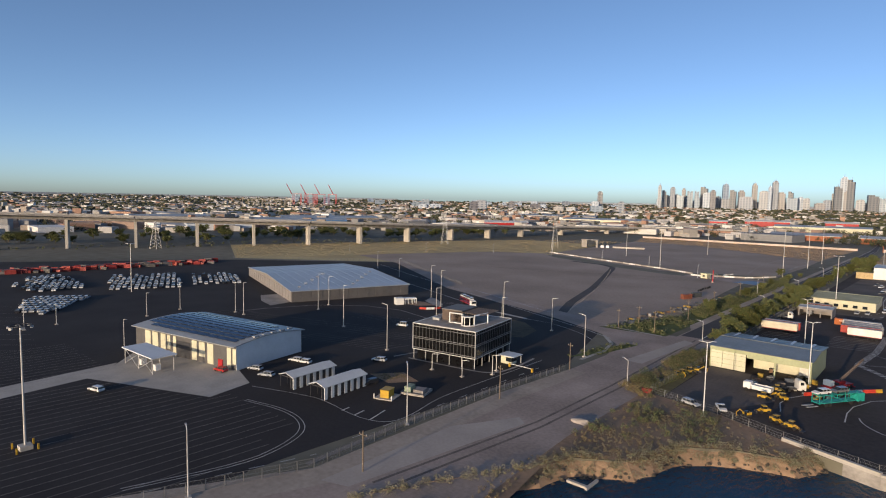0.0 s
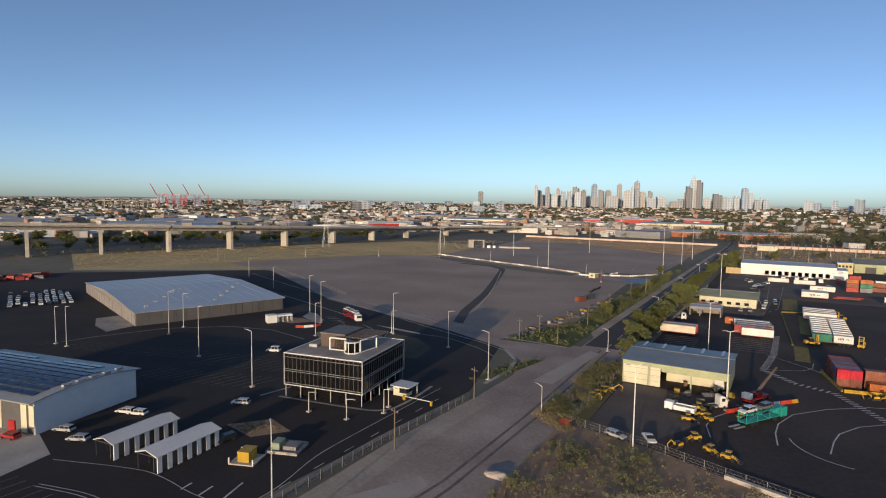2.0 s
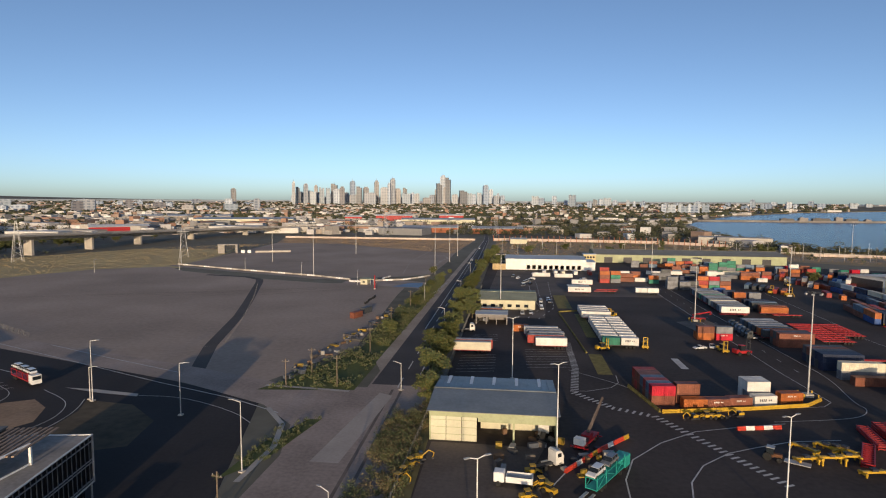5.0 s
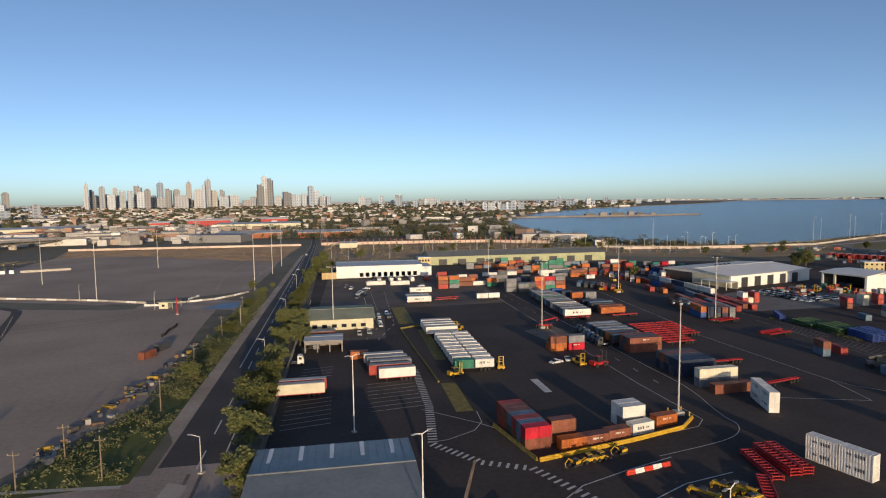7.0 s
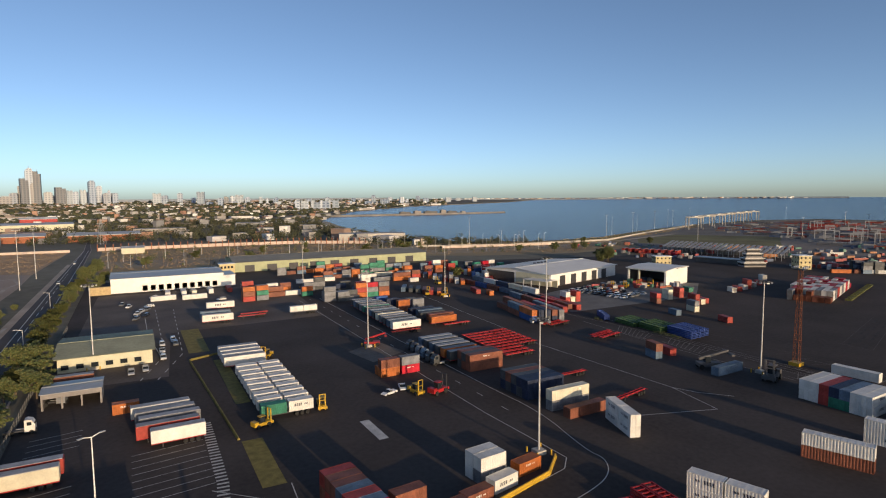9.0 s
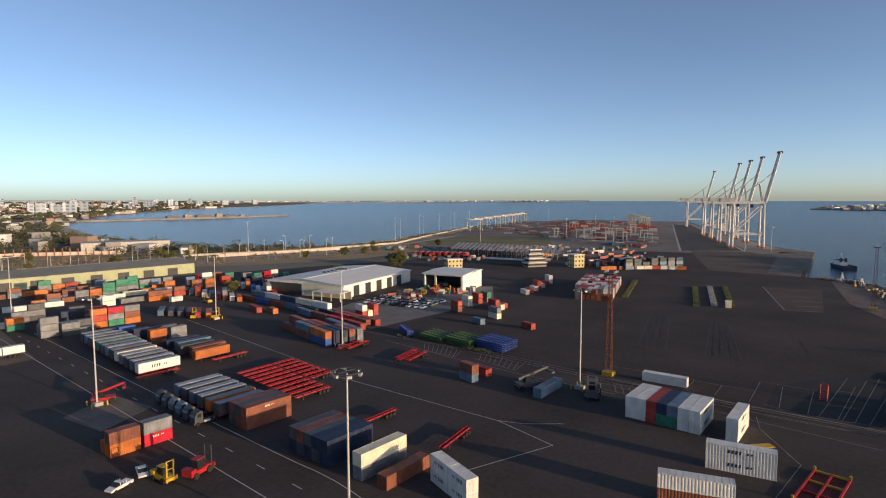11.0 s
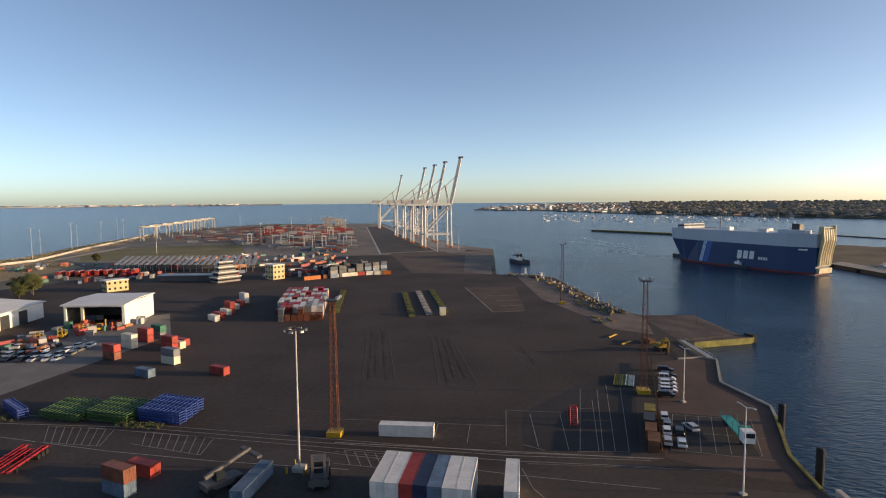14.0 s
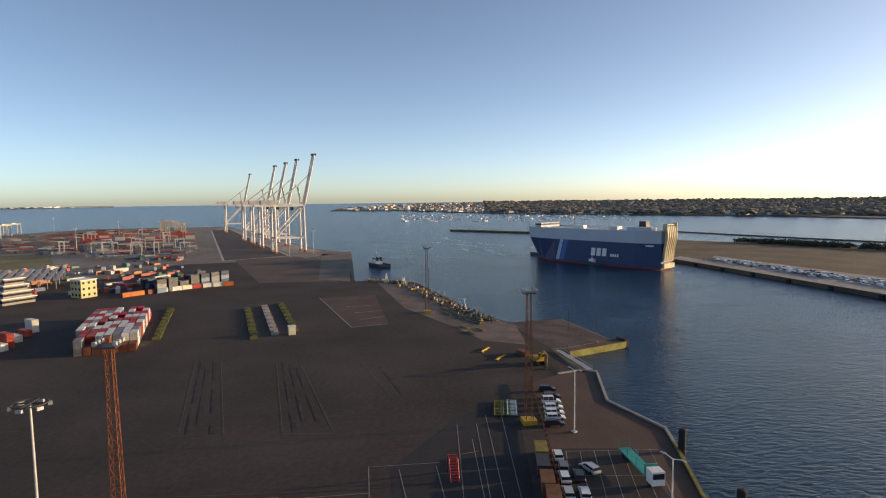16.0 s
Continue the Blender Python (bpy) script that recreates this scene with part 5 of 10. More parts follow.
part("back_wall", boxes((4.6, 5, -9, 9, 0, 4.2)), WALL_CREAM, lean)
for y in (-8.7, -3, 3, 8.7):
    part("post", boxes((-4.8, -4.5, y - 0.15, y + 0.15, 0, 4.2)), STEEL_WHITE, lean)
w2 = thing("drive_in_workshop", "white workshop with one huge open doorway", "workshop", pose(256.4, 390.4, 0, 0, 0, 14))
bm = bmesh.new()
extrude_y(bm, [(-14.5, 9.6), (0, 10.6), (14, 10.2), (14, 9.8), (0, 10.2), (-14.5, 9.2)], -13.2, 13.2)
part("roof", bm, ROOF_WHITE, w2)
part("wall", boxes((-13.5, 13.4, -12.6, -12.2, 0, 9.6)), WALL_WHITE, w2, "sunlit white side wall")
part("wall", boxes((13.0, 13.4, -12.2, 12.2, 0, 9.8)), WALL_GREY, w2)
part("wall", boxes((-13.5, 13.4, 12.2, 12.6, 0, 9.6)), WALL_GREY, w2)
part("pier", boxes((-13.5, -12.6, -12.2, -11.4, 0, 9.4)), WALL_WHITE, w2)
part("pier", boxes((-13.5, -12.6, 4.4, 5.4, 0, 9.4)), WALL_CREAM, w2)
part("pier", boxes((-13.5, -12.6, 11.4, 12.2, 0, 9.4)), WALL_WHITE, w2)
part("lintel", boxes((-13.7, -13.3, -12.2, 12.2, 8.6, 9.4)), WALL_WHITE, w2)


def office_block(x, y, w, d, floors, fh, wall, label, rz=0, over=1.0, step=0.0):
    t = thing("yard_office", label, "office building", pose(x, y, 0, 0, 0, rz))
    for k in range(floors):
        s = step * k
        part("storey", boxes((-w / 2 + s, w / 2 - s, -d / 2 + s, d / 2 - s, k * fh, k * fh + fh - 0.2)), wall, t)
        if step:
            part("window_band", boxes((-w / 2 + s - 0.06, w / 2 - s + 0.06, -d / 2 + s - 0.06, d / 2 - s + 0.06, k * fh + 1.2, k * fh + 2.3)), GLASS, t)
            part("slab_edge", boxes((-w / 2 + s - over, w / 2 - s + over, -d / 2 + s - over, d / 2 - s + over, k * fh + fh - 0.2, k * fh + fh + 0.15)), WALL_WHITE, t)
            continue
        n = int(w / 2.6)
        for i in range(n):
            u = (i + 0.5) * w / n - w / 2
            part("window", boxes((u - 0.6, u + 0.6, -d / 2 - 0.06, -d / 2 + 0.04, k * fh + 1.1, k * fh + 2.4)), GLASS, t)
        n = int(d / 2.6)
        for i in range(n):
            u = (i + 0.5) * d / n - d / 2
            part("window", boxes((-w / 2 - 0.06, -w / 2 + 0.04, u - 0.6, u + 0.6, k * fh + 1.1, k * fh + 2.4)), GLASS, t)
        if k < floors - 1:
            part("floor_band", boxes((-w / 2 - 0.08, w / 2 + 0.08, -d / 2 - 0.08, d / 2 + 0.08, k * fh + fh - 0.2, k * fh + fh)), wall, t)
    if not step:
        part("roof", boxes((-w / 2 - 0.4, w / 2 + 0.4, -d / 2 - 0.4, d / 2 + 0.4, floors * fh - 0.2, floors * fh + 0.2)), WALL_WHITE, t, "flat pale roof")
    return t


office_block(380, 411, 16, 9, 4, 3.3, WALL_MID, "stepped control office with white slab edges", -28, 0.7, 1.1)
office_block(397, 384.5, 9, 9, 3, 3.3, mat("pale_yellow_wall", (0.52, 0.43, 0.235), 0.7), "small three-storey pale yellow control building", -28, 0.2)
office_block(334, 455, 12, 8, 2, 3.3, mat("pale_yellow_wall", (0.52, 0.43, 0.235), 0.7), "two-storey yellow site office", -28, 0.2)
ln = thing("long_canopy", "long low building with a flat grey roof by the control office", "building", pose(380.5, 440, 0, 0, 0, 103))
part("wall", boxes((-16, 16, -3.4, 3.4, 0, 3.6)), WALL_GREY, ln, "dark glazed wall")
part("roof", boxes((-17.5, 17.5, -4.6, 4.6, 3.6, 4.1)), ROOF_GREY, ln)
for i in range(7):
    part("post", boxes((-17 + i * 5.6, -16.7 + i * 5.6, -4.4, -4.1, 0, 3.6)), STEEL_WHITE, ln)
for k in range(23):
    s = k / 22
    xa, ya, xb, yb = 414 + 7 * s, 523 - 108 * s, 477 + 29 * s, 565 - 107 * s
    m_ = pose((xa + xb) / 2, (ya + yb) / 2, 0, 0, 0, math.degrees(math.atan2(yb - ya, xb - xa)))
    if k == 0:
        lane0 = thing("gate_canopy", "long narrow grey canopy roof over a truck lane", "canopy", m_, group="truck lane canopies")
        part("roof", boxes((-38, 38, -1.3, 1.3, 5.6, 5.85)), mat("worn_canopy_roof", (0.30, 0.29, 0.28), 0.6, 0, 0.1, 0.25), lane0)
        part("gutter", boxes((-38, 38, 1.3, 1.6, 5.4, 5.7)), STEEL_DARK, lane0)
        for x in (-36, -12, 12, 36):
            part("post", boxes((x - 0.18, x + 0.18, -0.2, 0.2, 0, 5.6)), STEEL_GREY, lane0)
    else:
        copy_thing(lane0, m_)

# ---- containers ----
CW, CH = 2.44, 2.59
PROTO = {}


def container_proto(L, c):
    m_ = cont_mat(c)
    t = thing("shipping_container", f"{'forty' if L > 8 else 'twenty'}-foot {c} corrugated steel shipping container", "container", pose(0, 0, -100), group="shipping containers")
    w = CW / 2
    for s in (-1, 1):
        bm = bmesh.new()
        n_ = int(L / 0.55)
        pts = []
        for i in range(n_):
            x = -L / 2 + 0.12 + (L - 0.24) * i / n_
            st = (L - 0.24) / n_
            pts += [(x, w - 0.02), (x + st * 0.35, w - 0.02), (x + st * 0.5, w - 0.06), (x + st * 0.85, w - 0.06)]
        pts.append((L / 2 - 0.12, w - 0.02))
        lo = [bm.verts.new((x, s * y, 0.14)) for x, y in pts]
        hi = [bm.verts.new((x, s * y, CH - 0.1)) for x, y in pts]
        for i in range(len(pts) - 1):
            bm.faces.new((lo[i], lo[i + 1], hi[i + 1], hi[i]))
        part("side_panel", bm, m_, t)
    bm = boxes((-L / 2 + 0.1, L / 2 - 0.1, -w + 0.06, w - 0.06, CH - 0.06, CH - 0.03))
    for i in range(int(L / 1.2)):
        x = -L / 2 + 0.6 + i * 1.2
        box(bm, x, x + 0.35, -w + 0.1, w - 0.1, CH - 0.03, CH - 0.012)
    part("roof_panel", bm, m_, t)
    bm = bmesh.new()
    for sx in (-1, 1):
        for sy in (-1, 1):
            box(bm, *sorted((sx * L / 2, sx * (L / 2 - 0.16))), *sorted((sy * w, sy * (w - 0.16))), 0, CH)
    for sy in (-1, 1):
        for z in (0, CH - 0.12):
            box(bm, -L / 2 + 0.16, L / 2 - 0.16, *sorted((sy * w, sy * (w - 0.08))), z, z + (0.16 if z == 0 else 0.12))
    for sx in (-1, 1):
        for z in (0, CH - 0.12):
            box(bm, *sorted((sx * L / 2, sx * (L / 2 - 0.1))), -w + 0.16, w - 0.16, z, z + (0.16 if z == 0 else 0.12))
    part("frame", bm, m_, t)
    part("end_wall", boxes((L / 2 - 0.1, L / 2 - 0.05, -w + 0.16, w - 0.16, 0.16, CH - 0.12)), m_, t)
    for s in (-1, 1):
        bm = boxes((-L / 2 + 0.03, -L / 2 + 0.08, *sorted((s * 0.02, s * (w - 0.16))), 0.16, CH - 0.12))
        for y in (0.3, 0.75):
            rod(bm, (-L / 2 + 0.03, s * y, 0.1), (-L / 2 + 0.03, s * y, CH - 0.1), 0.035, n=5)
        part("door", bm, m_, t)
    return t


def far_container_proto(L, c):
    """The same box for the far rows, with fewer parts."""
    m_ = cont_mat(c)
    t = thing("shipping_container", f"{'forty' if L > 8 else 'twenty'}-foot {c} corrugated steel shipping container", "container", pose(0, 0, -100), group="shipping containers")
    w = CW / 2
    bm = boxes((-L / 2 + 0.05, L / 2 - 0.05, -w + 0.06, w - 0.06, 0.1, CH - 0.05))
    for i in range(int(L / 0.6)):
        x = -L / 2 + 0.3 + i * 0.6
        for s in (-1, 1):
            box(bm, x, x + 0.3, *sorted((s * (w - 0.06), s * (w - 0.02))), 0.16, CH - 0.12)
    for sx in (-1, 1):
        for sy in (-1, 1):
            box(bm, *sorted((sx * L / 2, sx * (L / 2 - 0.16))), *sorted((sy * w, sy * (w - 0.16))), 0, CH)
    part("body", bm, m_, t)
    return t


ROWS = {}


def put_container(x, y, z, L, c, rz=0.0):
    if x > 250 or y > 512:
        ROWS.setdefault(c, []).append((x, y, z, L, rz))
        return None
    far = y > 395 or x > 175
    key = (L, c, far)
    if key not in PROTO:
        PROTO[key] = far_container_proto(L, c) if far else container_proto(L, c)
        PROTO[key].matrix_basis = pose(x, y, z, 0, 0, rz)
        return PROTO[key]
    return copy_thing(PROTO[key], pose(x, y, z, 0, 0, rz))


def stack(x, y, L, cols, rz=0.0, z=0.05):
    """One pile, from the ground up, named by its colours."""
    for i, c in enumerate(cols.split()):
        put_container(x + rng.uniform(-0.05, 0.05), y + rng.uniform(-0.04, 0.04), z + i * (CH + 0.01), L, c, rz + rng.uniform(-0.5, 0.5))


def carrier_mark(ob, side, w, h, mt, y=1.235, z=1.35):
    """A plain painted mark of a carrier: a row of upright and slanted bars on the side of a box."""
    bm = bmesh.new()
    for i in range(7):
        if i == 4:
            continue
        q = w / 7
        a = -w / 2 + q * i
        t_ = h * (0.5 if i < 4 else 0.3)
        bm.faces.new([bm.verts.new((px, side * y, z + pz)) for px, pz in ((a, -t_), (a + q * 0.55, -t_), (a + q * 0.75, t_), (a + q * 0.2, t_))])
    part("carrier_mark", bm, mt, ob, "plain dark carrier mark")


L2, L4 = 6.06, 12.19
# corner stack with crimson end
for i, (a_, b_) in enumerate((("brown", "crimson"), ("grey", "steel"), ("brown", "red"), ("dark", "steel"), ("brown", "brown"), ("red", "brown"), ("brown", "red"))):
    stack(4.1 - 0.22 * i, 222.0 + i * 2.49, L2, f"{a_} {b_}", 6)
stack(10.9, 224.6, L2, "brown brown", 6)
stack(11.6, 220.4, L2, "orange", 7)
stack(17.4, 221.2, L2, "brown", 8)
stack(23.4, 223.0, L2, "brown", 10)
stack(30.2, 229.2, L2, "grey white", 6)
stack(29.9, 231.8, L2, "white white", 6)
stack(30.4, 225.4, L2, "white", 12)
stack(38.2, 228.6, L2, "orange", 10)
stack(38.6, 298.3, L2, "orange brown", 2)
stack(45.4, 298.6, L2, "crimson grey", 2)
stack(38.6, 301, L2, "orange", 2)
# carrier stacks beside the lane
stack(68.6, 252.2, L4, "grey cream", 1)
stack(69.2, 246.2, L4, "brown", 2)
for k, cs in enumerate(("navy navy", "dark navy", "navy dark", "dark brown", "navy dark")):
    stack(68.0, 261.6 + k * 2.56, L4, cs, 1)
for k, cs in enumerate(("brown brown", "brown dark", "dark brown")):
    stack(67.4, 290.2 + k * 2.56, L4, cs, 1)
stack(71.6, 238.3, L2, "white white", 71.7)
stack(69.7, 232.4, L2, "white white", 71.7)
stack(58.6, 203.6, L2, "white white", 108)
stack(60.6, 197.6, L2, "white white", 108)
stack(94.5, 201.1, L4, "brown white", -70)
stack(112.8, 198.4, L4, "white white", -77.6)
for k, cs in enumerate(("white white", "white white", "red red", "green navy", "green steel", "white white", "white white")):
    stack(131.9, 226.2 - k * 2.46, L4, cs, 3)
stack(132.6, 203.8, L4, "white white", 3)
stack(157.7, 229.2, L4, "white", 95)
stack(123.4, 273.4, L2, "steel brown", 75)
stack(130.6, 274.2, L2, "red", 80)
# far open yard
for x, y, cs, rz in ((201.5, 342.6, "brown red", 75), (215.6, 347.4, "cream cream", 72), (224.9, 348.2, "red red", 72), (230.6, 347, "grey green", 70), (186.0, 317.8, "steel", 75), (192.0, 296.8, "red", 75), (215.3, 331, "red red", 74), (218.3, 330.2, "cream", 74), (222.2, 331.2, "red", 74), (199.8, 319.2, "cream grey", 75),
                     (264, 345, "white", 62), (270, 345.8, "red", 62), (277.7, 347.7, "white", 60), (283, 349, "red red", 60), (291.4, 351.5, "white", 58), (300.3, 353.7, "red", 58), (308.2, 356, "white white", 56)):
    stack(x, y, L2, cs, rz)
blk = random.Random(5)
for i in range(10):
    c = ("brown", "white", "crimson", "white", "white", "red", "white", "crimson", "white", "crimson")[i]
    for j in range(8):
        d = blk.choice(("white", "red", "crimson", "grey")) if blk.random() < 0.35 else c
        if not (j > 6 and i < 2) and not (j == 3 and i > 7):
            stack(275 + i * 6.4 - 0.9 * j, 300 + j * 2.6 + i * 2.3, L2, "brown" if i == 0 and j % 3 else d if (i + j) % 9 == 0 else d + " " + d, 20)
# yard of mixed stacks towards the long shed
for x, y, c in ((67, 499, "white"), (80, 501, "white"), (109, 502, "white"), (122, 506, "cream"), (138, 504, "white"), (131, 497, "white")):
    stack(x, y, L4, c, -8)
ROWC = ("orange", "grey green green", "brown orange", "grey grey", "orange", "steel brown", "green grey", "red grey green", "orange orange", "white red", "brown", "grey steel")
for j in range(3):
    for i in range(11):
        if rng.random() < 0.8:
            stack(78 + i * 6.5 + j * 3, 511 + j * 9 + rng.uniform(-0.6, 0.6), L2, ROWC[(i * 5 + j * 7) % 12], rng.uniform(-3, 3))
for i in range(9):
    stack(62 + i * 7, 547 + rng.uniform(-3, 3), L2, ROWC[(i * 7 + 3) % 12], rng.uniform(-3, 3))
for k, (x, y, cs) in enumerate(((156, 505, "orange brown"), (163, 503, "brown orange"), (166, 512, "green steel white"), (160, 520, "grey steel"), (172, 519, "red brown"), (168, 527, "crimson crimson"), (176, 508, "red red"), (150, 530, "steel grey"), (185, 520, "green green"), (182, 530, "red brown"), (193, 512, "navy grey"))):
    stack(x, y, L2, cs, rng.uniform(-6, 6))
# grey and mixed block by the lane
for x, y, cs in ((60.5, 428.5, "grey grey grey"), (60.5, 431.2, "grey grey"), (66.8, 425.5, "dark grey"), (66.8, 428.2, "grey grey"), (72.5, 426.5, "grey"), (72.5, 429.2, "grey dark"), (79, 432.5, "orange red orange"), (85.3, 432, "green grey crimson"), (91.6, 431.6, "orange brown grey"), (79, 437, "steel steel"), (74, 452, "dark navy"), (80, 462, "dark dark"), (87, 455, "red red")):
    stack(x, y, L2, cs, 0)
for x, y, L, cs in ((78.5, 402.5, L2, "navy blue"), (80.6, 394.5, L2, "navy navy"), (83.5, 387.5, L2, "brown orange"), (91, 387.5, L2, "grey grey"), (87, 399, L4, "steel"), (92, 405, L4, "dark")):
    stack(x, y, L, cs, 3)
for k, cs in enumerate(("orange", "brown", "dark", "steel", "navy")):
    put_container(86 + (k % 2) * 1.5, 352.4 + k * 5.2, 1.3, L4, cs, 3)
# mixed piles and boxes before the loading docks
for x, y, L, cs, rz in ((24, 450, L2, "red brown orange", 4), (24, 453, L2, "orange orange", 4), (31, 451, L2, "grey green orange", 2), (38, 458, L4, "brown", 0), (38, 461, L4, "orange brown", 0), (51, 459, L4, "white", -4), (27, 471, L2, "red red red", 3), (34, 472, L2, "crimson grey", 3), (41, 474, L2, "white white", 3), (48, 473, L2, "orange brown", 2), (60, 466, L2, "grey grey", 0), (66, 466, L2, "dark grey dark", 0), (55, 452, L2, "green orange", 5), (-12, 492, L4, "white", 88), (-4, 493, L4, "white", 90), (1, 492, L4, "cream", 91), (10, 493, L4, "white", 90), (20, 492, L4, "red", 89), (29, 493, L4, "white", 90), (-15, 476, L4, "white", 6), (0, 473, L4, "white", 4)):
    stack(x, y, L, cs, rz)
# rows that run on towards the long shed
for k in range(9):
    stack(151 - k * 0.9, 448 + k * 5.6, L4, ("orange", "white", "brown grey", "red", "steel", "white", "orange red", "grey", "brown")[k], 62)
for k in range(8):
    stack(172 + k * 0.6, 448 + k * 6.4, L4, ("red", "crimson white", "grey", "white", "blue", "brown orange", "white", "red")[k], 60)
for x, y, L, cs, rz in ((187, 478, L2, "white", 20), (191, 484, L2, "red red", 18), (189, 492, L2, "blue grey", 22), (198, 498, L4, "white", 15), (196, 505, L2, "orange green", 10), (205, 508, L2, "crimson crimson", 12), (213, 512, L2, "grey white", 10), (222, 512, L2, "green", 15), (212, 520, L4, "brown", 12), (128, 470, L2, "white", 5), (124, 480, L4, "orange brown", 3), (112, 484, L4, "grey", 3), (100, 482, L2, "white white", 4), (137, 486, L2, "red brown", 0)):
    stack(x, y, L, cs, rz)
# short row beside the light mast
for x, y, c in ((120.3, 420.6, "orange"), (117.6, 425, "red"), (115.8, 429.4, "brown"), (113.8, 433.8, "dark"), (111.5, 438, "dark"), (108.8, 442.2, "steel")):
    stack(x, y, L4, c, 62)
# long rows in front of the workshops
for k, cs in enumerate(("steel white", "brown cream", "blue navy", "brown white", "navy steel")):
    stack(157.5 - 0.2 * k, 387 + 12.6 * k, L4, cs, 89)
    stack(154.6 - 0.2 * k, 392 + 12.6 * k, L4, ("navy", "steel", "brown", "blue", "brown")[k], 89)
for k, cs in enumerate(("red", "crimson", "brown", "steel")):
    stack(147.5 + 1.6 * k * 0.6, 352 + 12.6 * k, L4, cs, 82)
    if k < 3:
        stack(156.5 + 1.2 * k, 353 + 12.6 * k, L4, ("red", "red", "brown")[k], 82)
        stack(153.8 + 1.2 * k, 356 + 12.6 * k, L4, ("brown", "red", "navy")[k], 82)
for x, y, c in ((165, 368, "red white"), (168, 367.6, "cream"), (171, 367.2, "red red")):
    stack(x, y, L2, c, 80)
for k, (cs, ce) in enumerate((("blue orange", "brown steel"), ("navy navy", "dark brown"), ("dark navy", "steel red"), ("navy brown", "brown"), ("grey grey", "dark steel"))):
    stack(122.6 + 2.7 * k, 342.0 - 1.2 * k, L4, cs, 80)
    stack(124.8 + 2.7 * k, 354.6 - 1.2 * k, L4, ce, 80)
    if k < 4:
        stack(127.4 + 2.7 * k, 367.4 - 1.2 * k, L4, ("brown", "red brown", "steel", "brown")[k], 80)
stack(140.3, 415, L4, "red", 75)
stack(143, 404, L2, "orange", 75)
# block before the quay
for x, y, L, c, rz in ((396, 357.5, L4, "orange", -38), (404.6, 350.6, L2, "brown", -40), (410, 345.8, L2, "white", -42), (414.6, 341.4, L2, "white", -44), (419, 336.8, L2, "cream", -47), (422.8, 332.2, L2, "red", -50), (426, 327, L2, "white", -56), (428.6, 321.6, L2, "cream", -62), (430.6, 316, L2, "orange", -68)):
    stack(x, y, L, c, rz)
for k in range(5):
    stack(389 + 4.2 * k, 531 - 3.6 * k, L4, "crimson" if k % 2 else "red", 62)
stack(398, 498, L4, "crimson", 62)
for j in range(4):
    for k in range(3, 10):
        stack(384 + 6.4 * k + (7 + 4.2 * j) * 0.52, 352.5 - 3.9 * k + (7 + 4.2 * j) * 0.86, L2, rng.choice(("dark navy", "navy steel navy", "brown dark", "dark dark dark", "white navy", "orange", "steel grey dark")), -31)

for c, rows in ROWS.items():
    V, Fc = [], []
    for x, y, z, L, rz in rows:
        cs, sn = math.cos(radians(rz)), math.sin(radians(rz))
        for lo, hi, w_, z0, z1 in [(-L / 2, L / 2, CW / 2 - 0.05, 0.08, CH - 0.04)] + [(e - 0.1, e + 0.1, CW / 2, 0, CH) for e in (-L / 2 + 0.1, L / 2 - 0.1)] + [(-L / 2 + 0.5 + 0.9 * q, -L / 2 + 0.9 + 0.9 * q, CW / 2 - 0.02, 0.16, CH - 0.12) for q in range(int((L - 0.8) / 0.9))]:
            b = len(V)
            V += [(x + px * cs - py * sn, y + px * sn + py * cs, z + pz) for pz in (z0, z1) for px, py in ((lo, -w_), (hi, -w_), (hi, w_), (lo, w_))]
            Fc += [(b + 4, b + 5, b + 6, b + 7), (b, b + 1, b + 5, b + 4), (b + 1, b + 2, b + 6, b + 5), (b + 2, b + 3, b + 7, b + 6), (b + 3, b, b + 4, b + 7)]
    soup("far_container_stacks", V, Fc, cont_mat(c), f"far stacked {c} shipping containers", "container")

# ---- trailers and trucks ----
def wheel_mesh(r=0.5, w=0.3):
    bm = bmesh.new()
    rod(bm, (0, -w / 2, 0), (0, w / 2, 0), r, n=12)
    return mesh_of(bm, "wheel", RUBBER)


W5 = wheel_mesh(0.5, 0.5)
W3 = wheel_mesh(0.33, 0.22)
TP = {}


